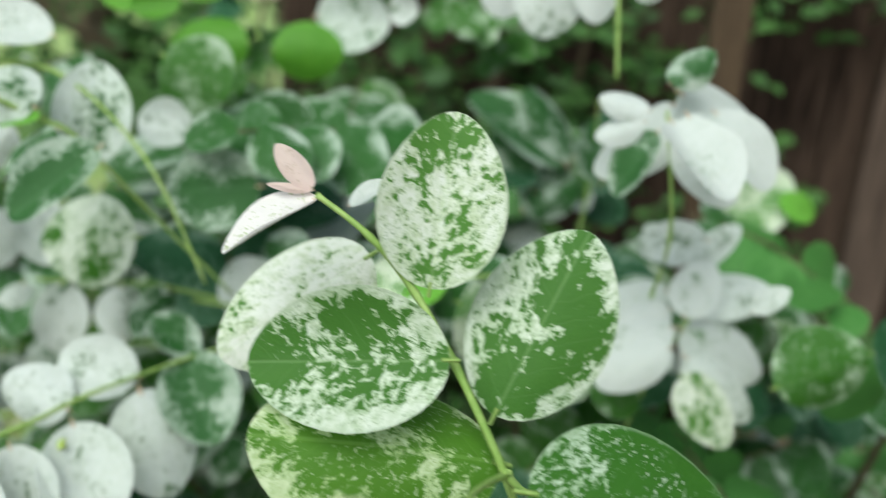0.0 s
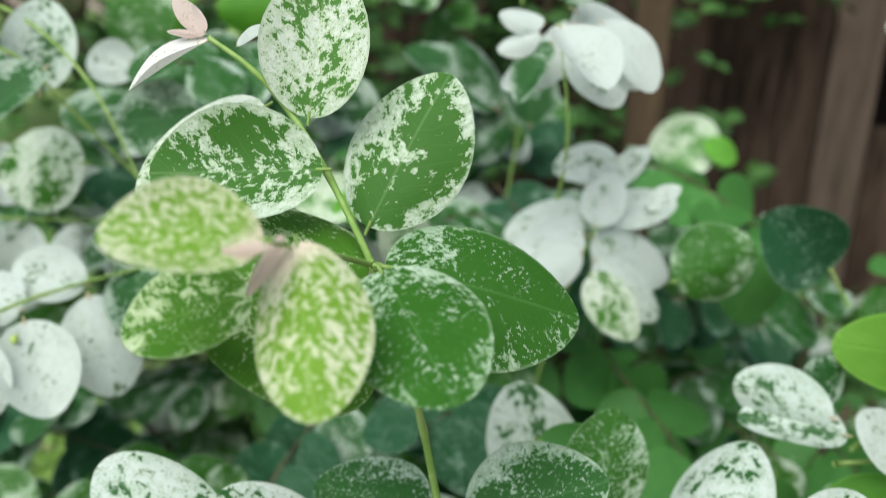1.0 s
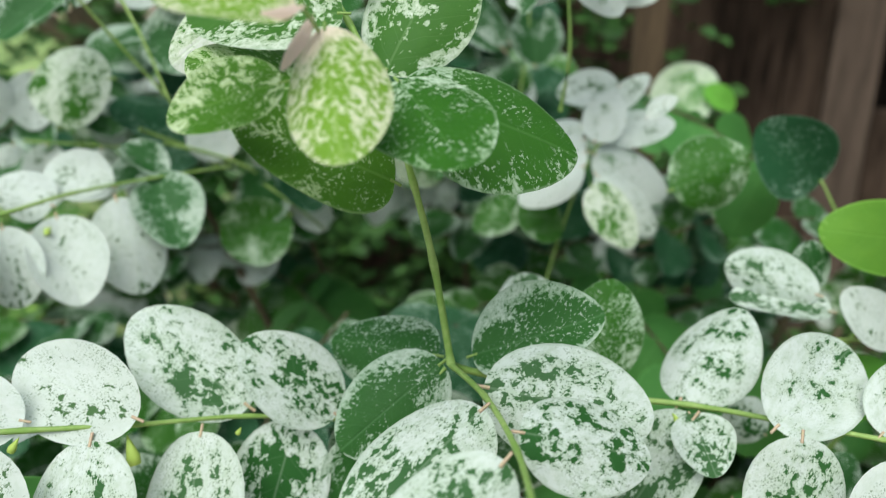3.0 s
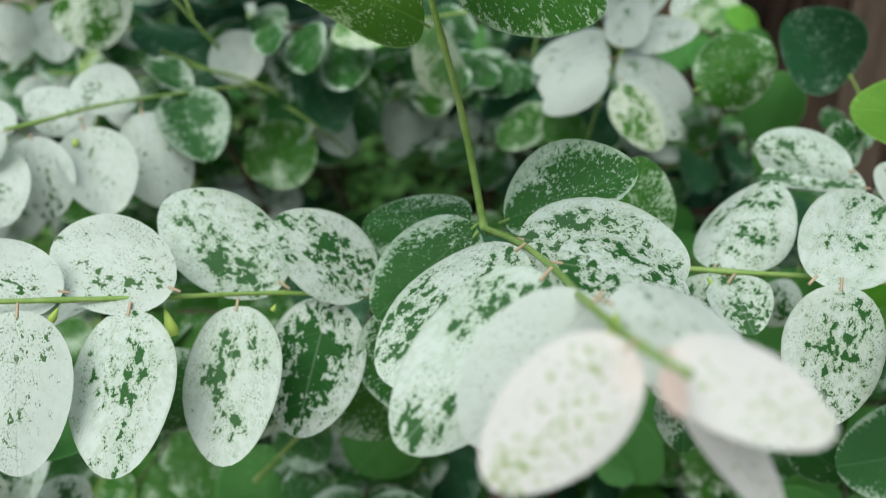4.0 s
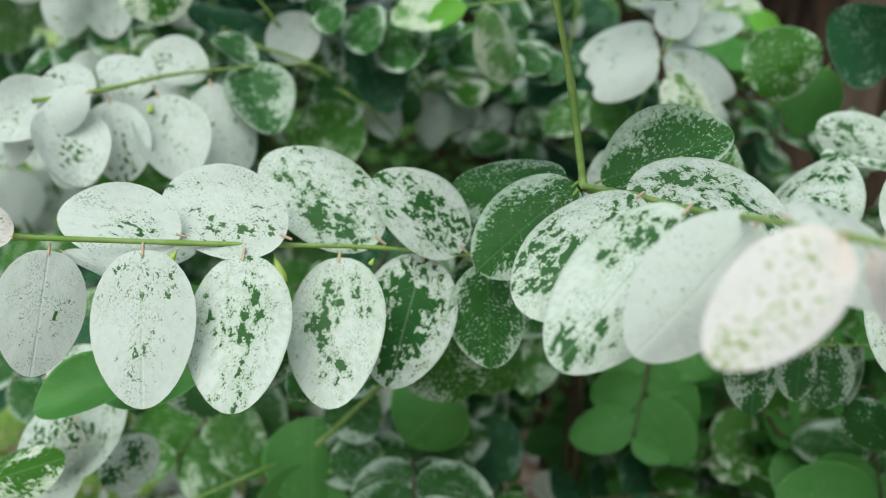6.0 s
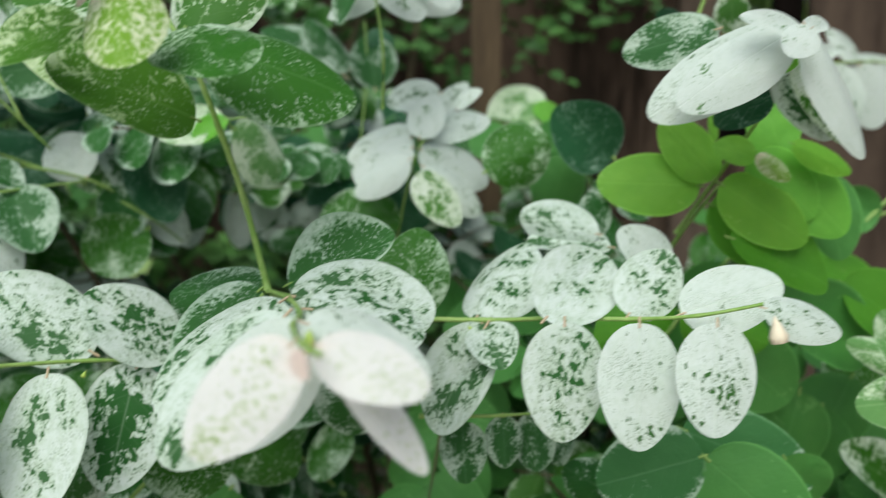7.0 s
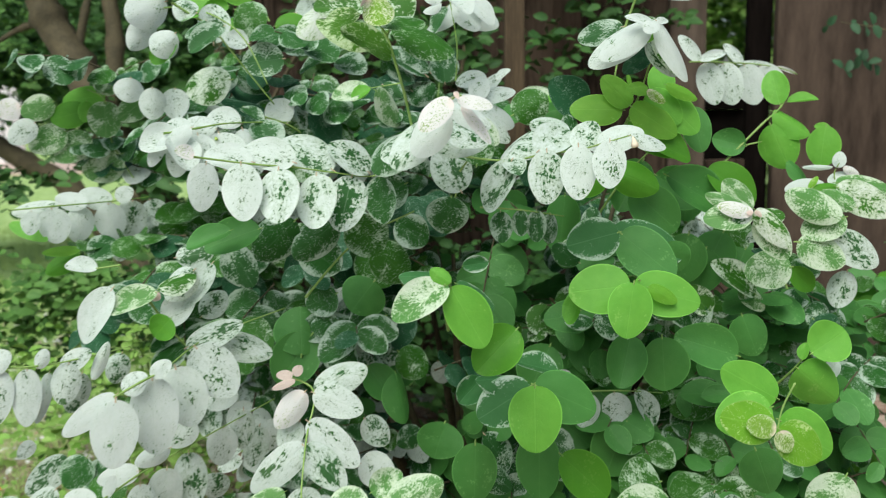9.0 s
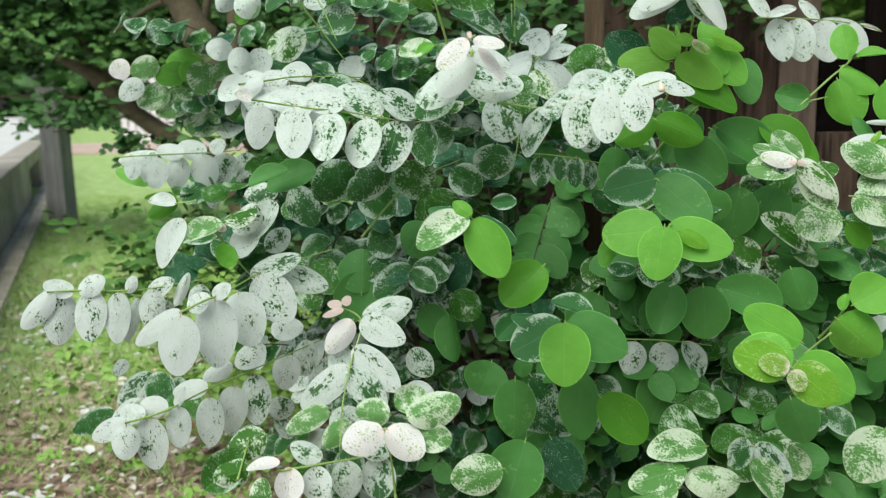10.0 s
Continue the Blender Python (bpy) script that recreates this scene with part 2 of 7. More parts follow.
POLE = plain_material("grey_weathered_post", rgb(0.20, 0.19, 0.19), rgb(0.42, 0.40, 0.39), 30, 0.85, 0.5, 0.003, (6, 6, 0.4))
CONCRETE = plain_material("grey_concrete", rgb(0.30, 0.26, 0.22), rgb(0.48, 0.44, 0.40), 12, 0.9, 0.4, 0.004)
PAVING = plain_material("pinkish_paving", rgb(0.50, 0.36, 0.31), rgb(0.60, 0.46, 0.41), 8, 0.9, 0.2, 0.003)
CHANNEL = plain_material("damp_grey_channel", rgb(0.22, 0.20, 0.20), rgb(0.66, 0.62, 0.62), 16, 0.45, 0.4, 0.004, (1, 1, 1), 6.0)
SAND = plain_material("pale_sandy_earth", rgb(0.52, 0.42, 0.34), rgb(0.76, 0.66, 0.56), 9, 0.9, 0.4, 0.004)
ROAD = plain_material("pale_road", rgb(0.62, 0.61, 0.60), rgb(0.70, 0.69, 0.68), 6, 0.9, 0.2, 0.003)
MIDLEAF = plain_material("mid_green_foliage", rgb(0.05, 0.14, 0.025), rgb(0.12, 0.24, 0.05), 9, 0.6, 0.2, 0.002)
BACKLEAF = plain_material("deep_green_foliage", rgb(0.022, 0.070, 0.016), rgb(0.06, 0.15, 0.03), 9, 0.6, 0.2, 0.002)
DARKLEAF = plain_material("dark_bluish_foliage", rgb(0.016, 0.050, 0.022), rgb(0.035, 0.095, 0.040), 12, 0.6, 0.2, 0.002)
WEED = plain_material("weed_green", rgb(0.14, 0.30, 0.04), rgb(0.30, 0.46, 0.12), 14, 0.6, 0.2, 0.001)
GRASS = plain_material("lawn_grass", rgb(0.26, 0.40, 0.10), rgb(0.46, 0.58, 0.24), 5, 0.8, 0.2, 0.002)
LITTER = plain_material("dry_leaf_litter", rgb(0.36, 0.24, 0.17), rgb(0.66, 0.55, 0.46), 40, 0.8, 0.3, 0.001)


# ---- building helpers ----
def mesh_of(name, verts, faces, materials, uvs=None, slots=None, smooth=True):
    me = bpy.data.meshes.new(name)
    me.from_pydata(verts, [], faces)
    for m in materials:
        me.materials.append(m)
    if uvs is not None:
        layer = me.uv_layers.new(name="leaf")
        loops = np.empty(len(me.loops), dtype=np.int32)
        me.loops.foreach_get("vertex_index", loops)
        both = np.asarray(uvs, dtype=np.float32)[loops]
        layer.data.foreach_set("uv", np.ascontiguousarray(both[:, :2]).ravel())
        rim = me.uv_layers.new(name="rim")
        rim.data.foreach_set("uv", np.ascontiguousarray(both[:, 2:]).ravel())
        me.uv_layers["leaf"].active_render = True
    if slots is not None:
        me.polygons.foreach_set("material_index", slots)
    if smooth:
        me.polygons.foreach_set("use_smooth", [True] * len(me.polygons))
    me.update()
    return me


def part(name, data, parent, label=""):
    ob = new(name, data)
    ob.parent = parent
    return tagged(ob, label)


def blade(cup, droop, wave, tilt, rows=16, cols=8, stalk=True, full=0.53, peak=0.90):
    """One leaf blade, 1 long and 1 wide, base at the origin, tip towards +y, upper face +z, with its short stalk."""
    verts, uvs, faces, slots = [], [], [], []
    for i in range(rows + 1):
        y = 0.5 - 0.5 * math.cos(math.pi * i / rows)
        half = 0.5 * max(0.0, math.sin(math.pi * y ** peak)) ** full
        for j in range(cols + 1):
            s = 2 * j / cols - 1
            x = half * s
            z = cup * x * x * 1.6 + abs(x) * cup * 0.25 - droop * y * y + wave * math.sin(7 * y + 3 * s) * abs(s) * half + tilt * x * y
            verts.append((x, y, z))
            uvs.append((x, y, abs(s), y))
    for i in range(rows):
        for j in range(cols):
            a = i * (cols + 1) + j
            faces.append((a, a + 1, a + cols + 2, a + cols + 1))
            slots.append(0)
    if stalk:
        k = len(verts)
        for y, z in ((0.04, 0.002), (-0.05, -0.008)):
            for a in range(4):
                verts.append((0.017 * math.cos(a * math.pi / 2), y, z + 0.013 * math.sin(a * math.pi / 2)))
                uvs.append((0.0, 0.0, 0.0, 0.0))
        for a in range(4):
            b = (a + 1) % 4
            faces.append((k + a, k + b, k + 4 + b, k + 4 + a))
            slots.append(1)
    return verts, faces, uvs, slots


SHAPES = [blade(0.34, 0.07, 0.020, 0.0), blade(-0.40, 0.17, 0.030, 0.07), blade(0.20, 0.14, 0.036, -0.10, full=0.50),
          blade(-0.26, 0.22, 0.022, 0.06, full=0.56), blade(0.44, -0.05, 0.026, -0.05, full=0.52), blade(-0.46, 0.12, 0.032, -0.06, full=0.52),
          blade(-0.26, 0.22, 0.034, 0.06, full=0.50, peak=0.88), blade(-0.07, 0.08, 0.034, 0.05, full=0.50, peak=0.84)]
BLADES = {}


def blade_mesh(tone, shape):
    key = (tone, shape)
    if key not in BLADES:
        v, f, u, s = SHAPES[shape]
        BLADES[key] = mesh_of("leaf_blade", v, f, [TONES[tone], PETIOLE if tone[0] in "WP" else STEM], u, s)
    return BLADES[key]


def tube(name, points, r0, r1, material, sides=6):
    """A tapered, gently curved stem through a few points."""
    pts = [Vector(p) for p in points]
    path = []
    for i in range(len(pts) - 1):
        p0, p1, p2, p3 = pts[max(i - 1, 0)], pts[i], pts[i + 1], pts[min(i + 2, len(pts) - 1)]
        for k in range(6):
            u = k / 6
            path.append(0.5 * ((2 * p1) + (p2 - p0) * u + (2 * p0 - 5 * p1 + 4 * p2 - p3) * u * u + (3 * p1 - p0 - 3 * p2 + p3) * u ** 3))
    path.append(pts[-1])
    verts, faces = [], []
    for i, p in enumerate(path):
        way = (path[min(i + 1, len(path) - 1)] - path[max(i - 1, 0)]).normalized()
        a = way.orthogonal().normalized() if abs(way.z) > 0.9 else way.cross(Vector((0, 0, 1))).normalized()
        b = way.cross(a)
        r = (r0 + (r1 - r0) * i / (len(path) - 1)) * (1.0 + 0.25 * (i % 6 == 0))
        for k in range(sides):
            t = 2 * math.pi * k / sides
            verts.append(p + r * (math.cos(t) * a + math.sin(t) * b))
    for i in range(len(path) - 1):
        for k in range(sides):
            q = (k + 1) % sides
            faces.append((i * sides + k, i * sides + q, (i + 1) * sides + q, (i + 1) * sides + k))
    faces.append(tuple(range(sides)))
    faces.append(tuple(range((len(path) - 1) * sides, len(path) * sides)))
    return mesh_of(name, verts, faces, [material])


def thing(name, place, label, category, group="", kind=""):
    ob = new(name)
    ob.location = place
    ob.empty_display_size = 0.05
    return tagged(ob, label, category, group, kind)


def slab(name, x0, x1, y0, y1, z0, z1, material, bevel=0.0):
    bm = bmesh.new()
    bmesh.ops.create_cube(bm, size=1.0)
    for v in bm.verts:
        v.co = Vector((x0 + (v.co.x + 0.5) * (x1 - x0), y0 + (v.co.y + 0.5) * (y1 - y0), z0 + (v.co.z + 0.5) * (z1 - z0)))
    if bevel:
        bmesh.ops.bevel(bm, geom=bm.edges[:], offset=bevel, segments=2, affect="EDGES", profile=0.7)
    me = bpy.data.meshes.new(name)
    bm.to_mesh(me)
    bm.free()
    me.materials.append(material)
    return me


# ---- the snow bush: stems, each with its leaves ----
bush = thing("snow_bush", (0.10, 0.45, 0.0), "dense snow bush with white, mottled and green leaves", "shrub")
back = bush.location.copy()


class Sprig:
    """A stem of the bush that carries leaves."""

    def __init__(self, points, r0=0.0012, r1=0.0006, material=STEM, label=""):
        me = tube("stem", points, r0, r1, material)
        self.ob = part("stem", me, bush, label)
        self.ob.location = -back

    def leaf(self, tone, base, tip, width, roll=0.0, face=(0, -0.8, 0.6), shape=None):
        """A leaf from base to tip; face: the way its upper side looks; roll: degrees round its own length."""
        base, tip = Vector(base), Vector(tip)
        along = tip - base
        length = along.length
        y = along / length
        z = Vector(face)
        z = (z - y * z.dot(y)).normalized()
        x = y.cross(z)
        m = Matrix((x, y, z)).transposed().to_4x4() @ Matrix.Rotation(radians(roll), 4, "Y")
        k = random.randrange(6) if shape is None else shape
        ob = part("leaf", blade_mesh(tone, k), self.ob)
        ob.matrix_local = Matrix.Translation(base) @ m @ Matrix.Diagonal((width, length, (width + length) / 2, 1.0))
        return ob

    def bud(self, base, tip, width, material=BUD):
        v, f = [(0, 0, 0)], []
        for i in range(1, 5):
            y = i / 4
            r = (0.18, 0.34, 0.5, 0.42)[i - 1]
            v += [(r * math.cos(k * math.pi / 3), y, r * math.sin(k * math.pi / 3)) for k in range(6)]
        f += [(0, 1 + (k + 1) % 6, 1 + k) for k in range(6)]
        for i in range(3):
            f += [(1 + i * 6 + k, 1 + i * 6 + (k + 1) % 6, 7 + i * 6 + (k + 1) % 6, 7 + i * 6 + k) for k in range(6)]
        f.append(tuple(19 + k for k in range(6)))
        ob = part("bud", mesh_of("bud", v, f, [material]), self.ob)
        base, tip = Vector(base), Vector(tip)
        along = tip - base
        ob.matrix_local = Matrix.Translation(base) @ along.to_track_quat("Y", "Z").to_matrix().to_4x4() @ Matrix.Diagonal((width, along.length, width, 1.0))
        return ob


s = Sprig([(0.023, 0.165, 0.6849), (0.0165, 0.166, 0.718), (0.010, 0.165, 0.743), (0.003, 0.163, 0.766), (-0.0105, 0.1725, 0.788), (-0.0211, 0.1823, 0.8), (-0.032, 0.1825, 0.813), (-0.0449, 0.1846, 0.8214)], 0.0013, 0.0007)
s.leaf("PK", (-0.046, 0.185, 0.8228), (-0.0553, 0.1881, 0.8323), 0.0064, 3, (0.25, -0.93, 0.48))
s.leaf("PK", (-0.0459, 0.1848, 0.8223), (-0.0569, 0.185, 0.8234), 0.0023, 6, (0.26, -0.92, 0.51))
s.leaf("PW", (-0.0449, 0.1843, 0.8208), (-0.0666, 0.1792, 0.8084), 0.0129, 53, (0.28, -0.90, 0.55))
s.leaf("W", (-0.0373, 0.1845, 0.8195), (-0.0289, 0.1875, 0.8257), 0.0059, -43, (0.17, -0.94, 0.51))
s.leaf("LW", (-0.0179, 0.1828, 0.8013), (-0.0144, 0.1927, 0.8411), 0.0295, 0, (0.08, -0.92, 0.45), shape=0)
s.leaf("LW", (-0.0357, 0.2041, 0.8001), (-0.0744, 0.191, 0.7737), 0.031, 0, (0.24, -0.80, 0.63), shape=1)
cam.data.dof.focus_object = s.leaf("GM", (-0.0113, 0.1687, 0.7908), (-0.055, 0.1638, 0.7884), 0.0314, 0, (0.06, -0.84, 0.54))
s.leaf("GM", (-0.0007, 0.1766, 0.7731), (0.0181, 0.1922, 0.8157), 0.0353, 0, (-0.09, -0.92, 0.38))
s = Sprig([(0.0035, 0.163, 0.766), (0.0065, 0.150, 0.772)], 0.0011, 0.0007)
s.leaf("G", (0.0075, 0.15, 0.7719), (0.0611, 0.1616, 0.7595), 0.0403, 0, (0.30, -0.68, 0.67))
s.leaf("GY", (0.0078, 0.1407, 0.7495), (-0.0254, 0.1168, 0.7707), 0.0332, 0, (0.69, -0.53, 0.48))
s = Sprig([(-0.0354, 0.4264, 0.7185), (-0.047, 0.4269, 0.7166), (-0.0693, 0.4502, 0.7246)], 0.0009, 0.0005)
s.leaf("LM", (-0.0205, 0.342, 0.7273), (0.0105, 0.3684, 0.6948), 0.0368, 0, (0.76, -0.61, 0.23))
s = Sprig([(0.0041, 0.3636, 0.7346), (-0.0297, 0.3614, 0.7298)], 0.0009, 0.0005)
s.leaf("LM", (-0.0281, 0.361, 0.7283), (-0.0683, 0.3601, 0.7249), 0.0265, 17, (0.15, -0.99, 0.28))
s.leaf("L", (-0.0282, 0.3619, 0.7313), (-0.046, 0.3547, 0.7172), 0.0153, 21, (0.12, -0.99, 0.29))
s.leaf("WG", (-0.0152, 0.3735, 0.7339), (0.0071, 0.3688, 0.7222), 0.0188, 7, (0.05, -1.00, 0.28))
s = Sprig([(0.0035, 0.163, 0.767), (-0.004, 0.135, 0.780), (-0.0045, 0.0908, 0.7975)], 0.0009, 0.0004)
s.leaf("Y", (-0.0065, 0.0961, 0.7963), (-0.0331, 0.0881, 0.7973), 0.0191, 0, (0.22, -0.64, 0.73))
s.leaf("Y", (-0.0035, 0.1079, 0.7919), (0.0044, 0.08, 0.7713), 0.0234, 0, (-0.18, -0.62, 0.77))
s.leaf("PK", (-0.0035, 0.0906, 0.7972), (-0.0153, 0.0901, 0.7954), 0.0027, 0, (0.10, -0.70, 0.70), shape=6)
s.leaf("PK", (-0.0053, 0.1048, 0.7942), (-0.0118, 0.0998, 0.7837), 0.0033, 0, (0.10, -0.70, 0.70), shape=6)
s.leaf("GY", (-0.0139, 0.1118, 0.7791), (-0.0405, 0.1057, 0.7715), 0.0196, 0, (0.00, -0.78, 0.63))
s.leaf("G", (0.0093, 0.1319, 0.7778), (0.0285, 0.0964, 0.7672), 0.0322, 0, (-0.10, -0.33, 0.94), shape=7)
s = Sprig([(0.0035, 0.163, 0.766), (0.003, 0.159, 0.770)], 0.0009, 0.0005)
s.leaf("GY", (0.0017, 0.1671, 0.7667), (-0.0484, 0.1478, 0.7841), 0.0401, 0, (0.45, -0.47, 0.76))
s = Sprig([(-0.1439, 0.1111, 0.6755), (-0.1037, 0.1364, 0.6674), (-0.0751, 0.1504, 0.6636), (-0.0459, 0.1712, 0.6571), (-0.0123, 0.1812, 0.6528), (0.0084, 0.1618, 0.6689), (0.0213, 0.1643, 0.6837)], 0.0009, 0.0006)
s.leaf("W1", (-0.1051, 0.1391, 0.669), (-0.1422, 0.1329, 0.6778), 0.0262, 0, (0.27, -0.78, 0.57), shape=2)
s.leaf("W1", (-0.0734, 0.1474, 0.6675), (-0.1164, 0.1532, 0.6815), 0.0315, 0, (0.20, -0.85, 0.48), shape=2)
s.leaf("WM", (-0.0462, 0.1742, 0.659), (-0.0902, 0.1819, 0.6868), 0.0339, 0, (0.15, -0.87, 0.48), shape=2)
s.leaf("WM", (-0.0164, 0.1775, 0.6561), (-0.0474, 0.1762, 0.6829), 0.0298, 0, (0.41, -0.80, 0.44), shape=2)
s.leaf("W1", (-0.136, 0.1157, 0.6703), (-0.1389, 0.1024, 0.6347), 0.0255, 0, (0.57, -0.78, 0.25), shape=7)
s.leaf("W1", (-0.1114, 0.1242, 0.6689), (-0.1064, 0.1011, 0.6276), 0.0314, 0, (0.10, -0.86, 0.49), shape=7)
s.leaf("WS", (-0.0854, 0.1402, 0.6631), (-0.0823, 0.1065, 0.6254), 0.0343, 0, (-0.09, -0.75, 0.66), shape=7)
s.leaf("WS", (-0.0583, 0.1604, 0.6566), (-0.0566, 0.1262, 0.6178), 0.0350, 0, (-0.20, -0.74, 0.64), shape=7)
s.leaf("WM", (-0.0304, 0.1753, 0.6536), (-0.0406, 0.1544, 0.6105), 0.035, 0, (0.09, -0.80, 0.66), shape=7)
s.leaf("DM", (-0.0077, 0.1755, 0.6523), (-0.0046, 0.1679, 0.6133), 0.0278, 0, (-0.14, -0.97, 0.18))
s.leaf("PW", (-0.1439, 0.1111, 0.6755), (-0.1571, 0.1075, 0.6816), 0.0131, 3, (0.51, -0.80, 0.42))
s.bud((-0.0777, 0.1482, 0.6613), (-0.0745, 0.1456, 0.652), 0.0048)
s.bud((-0.1048, 0.1351, 0.6659), (-0.1073, 0.1332, 0.6615), 0.0027)
s.bud((-0.0475, 0.1688, 0.6542), (-0.0486, 0.1676, 0.6518), 0.0019)
s.leaf("W1", (-0.1564, 0.1606, 0.6534), (-0.1319, 0.1594, 0.6445), 0.0142, -51, (0.42, -0.83, 0.58))
s.leaf("W1", (-0.1104, 0.1652, 0.6544), (-0.124, 0.1609, 0.6466), 0.0099, 37, (0.34, -0.86, 0.59))
s = Sprig([(0.0229, 0.1649, 0.6847), (0.035, 0.134, 0.6905), (0.0435, 0.097, 0.6972), (0.0475, 0.054, 0.708), (0.0535, 0.023, 0.7145), (0.0585, 0.012, 0.716)], 0.0010, 0.0006)
s.leaf("DM", (0.0178, 0.1760, 0.6820), (-0.0240, 0.1950, 0.6775), 0.0298, 0, (-0.27, -0.72, 0.64))
s.leaf("DM", (0.0203, 0.1648, 0.6851), (-0.0105, 0.1481, 0.661), 0.0309, 0, (0.04, -0.84, 0.54), shape=6)
s.leaf("WM", (0.0347, 0.1225, 0.6935), (0.0039, 0.0857, 0.6775), 0.0315, 0, (0.13, -0.48, 0.87), shape=6)
s.leaf("WM", (0.0408, 0.0886, 0.6995), (0.011, 0.0597, 0.6722), 0.0285, 0, (0.11, -0.74, 0.66), shape=6)
s.leaf("W", (0.0501, 0.0624, 0.7051), (0.0266, 0.0492, 0.678), 0.0252, 0, (0.20, -0.85, 0.48), shape=6)
s.leaf("PW", (0.0517, 0.0232, 0.7145), (0.031, 0.0144, 0.6948), 0.0184, 0, (-0.11, -0.86, 0.50), shape=7)
s.leaf("DM", (0.0295, 0.1720, 0.6848), (0.0705, 0.1680, 0.7030), 0.0307, 0, (-0.50, -0.65, 0.57))
s.leaf("WM", (0.034, 0.1448, 0.6881), (0.0825, 0.1358, 0.6867), 0.0358, 0, (-0.13, -0.81, 0.57), shape=6)
s.leaf("WM", (0.0441, 0.1104, 0.6942), (0.0817, 0.1164, 0.6868), 0.0263, 0, (0.24, -0.69, 0.68), shape=6)
s.leaf("W1", (0.0508, 0.0491, 0.7102), (0.0808, 0.0464, 0.6976), 0.0190, 0, (0.13, -0.78, 0.60), shape=6)
s.leaf("PW", (0.0569, 0.0208, 0.7149), (0.0784, 0.0108, 0.7089), 0.0150, 0, (0.10, -0.68, 0.72), shape=7)
s.leaf("PW", (0.0594, 0.0297, 0.7097), (0.0783, 0.0229, 0.6845), 0.0090, 0, (-0.12, -0.74, 0.66), shape=7)
s.bud((0.0523, 0.0476, 0.7093), (0.0523, 0.0464, 0.7055), 0.0022)
s.bud((0.0513, 0.0487, 0.7090), (0.0521, 0.0467, 0.7035), 0.0030)
s.leaf("PK", (0.0545, 0.0088, 0.7185), (0.0564, 0.0045, 0.7139), 0.0036, 0, (-0.1, -0.9, 0.4), shape=0)
s = Sprig([(0.0239, 0.1647, 0.6839), (0.0631, 0.183, 0.668), (0.1045, 0.190, 0.6625), (0.13, 0.172, 0.6685), (0.157, 0.158, 0.672), (0.1755, 0.142, 0.678), (0.195, 0.1345, 0.684)], 0.0012, 0.0006)
s.leaf("WM", (0.1012, 0.1914, 0.6626), (0.1247, 0.2194, 0.6917), 0.0337, 0, (-0.32, -0.54, 0.78))
s.leaf("WS", (0.1246, 0.1616, 0.6716), (0.1545, 0.1862, 0.6917), 0.0323, 0, (-0.10, -0.80, 0.58), shape=2)
s.leaf("WS", (0.1552, 0.1593, 0.6731), (0.1729, 0.1682, 0.6954), 0.0246, 0, (-0.14, -0.85, 0.5), shape=7)
s.leaf("W1", (0.1717, 0.1492, 0.6763), (0.2087, 0.1506, 0.6879), 0.0258, 0, (-0.2, -0.8, 0.55), shape=7)
s.leaf("W1", (0.1939, 0.1316, 0.6836), (0.2226, 0.1288, 0.6767), 0.0167, 0, (-0.05, -0.75, 0.66), shape=6)
s.leaf("WS", (0.1311, 0.1563, 0.6721), (0.1292, 0.1439, 0.6298), 0.0307, 0, (-0.05, -0.96, 0.28), shape=7)
s.leaf("W1", (0.1541, 0.1396, 0.6767), (0.1523, 0.1254, 0.6349), 0.0289, 0, (-0.1, -0.88, 0.42), shape=7)
s.leaf("W1", (0.1768, 0.1273, 0.6802), (0.1741, 0.1146, 0.6445), 0.0266, 0, (-0.1, -0.88, 0.42), shape=7)
s.leaf("WM", (0.1044, 0.1798, 0.6636), (0.0803, 0.1736, 0.6221), 0.0321, 26, (0.05, -0.93, 0.59))
s.leaf("WM", (0.1031, 0.1815, 0.6636), (0.1093, 0.1615, 0.6533), 0.0208, -5, (0.01, -0.94, 0.44))
s.bud((0.0973, 0.1822, 0.6632), (0.1021, 0.1812, 0.6575), 0.0047)
s.bud((0.1936, 0.1226, 0.6839), (0.1952, 0.1201, 0.6751), 0.0063, PALE_BUD)
s = Sprig([(0.1657, 0.2457, 0.666), (0.1988, 0.2625, 0.6598)], 0.0010, 0.0006)
s.leaf("WM", (0.1635, 0.2493, 0.6834), (0.1275, 0.254, 0.6935), 0.0250, -5, (-0.08, -0.97, 0.44))
s.leaf("WM", (0.1691, 0.2477, 0.6774), (0.1297, 0.2515, 0.6813), 0.0231, 37, (-0.08, -0.97, 0.46))
s.leaf("WG", (0.1695, 0.2684, 0.6787), (0.1629, 0.267, 0.6995), 0.0168, -1, (-0.12, -0.97, 0.31))
s.leaf("W1", (0.1957, 0.2436, 0.6667), (0.1739, 0.249, 0.686), 0.0221, 7, (-0.16, -0.96, 0.46))
s = Sprig([(0.0614, 0.2318, 0.6513), (0.0799, 0.2249, 0.6756)], 0.0010, 0.0006)
s.leaf("G", (0.0758, 0.2114, 0.6573), (0.0811, 0.2212, 0.6948), 0.0319, 7, (0.08, -0.96, 0.36))
s.leaf("G2", (0.0539, 0.2367, 0.6736), (0.09, 0.2313, 0.6618), 0.0254, -0, (0.09, -0.96, 0.49))
s = Sprig([(0.2158, 0.2982, 0.6717), (0.2298, 0.2730, 0.7098), (0.2315, 0.2233, 0.7481), (0.2277, 0.1938, 0.7711)], 0.0012, 0.0007)
s.leaf("W1", (0.2250, 0.2030, 0.7758), (0.1711, 0.2020, 0.7459), 0.0295, 0, (-0.2, -0.8, 0.56), shape=6)
s.leaf("W", (0.2230, 0.1907, 0.7744), (0.1786, 0.1860, 0.7507), 0.0263, 0, (-0.12, -0.78, 0.62), shape=6)
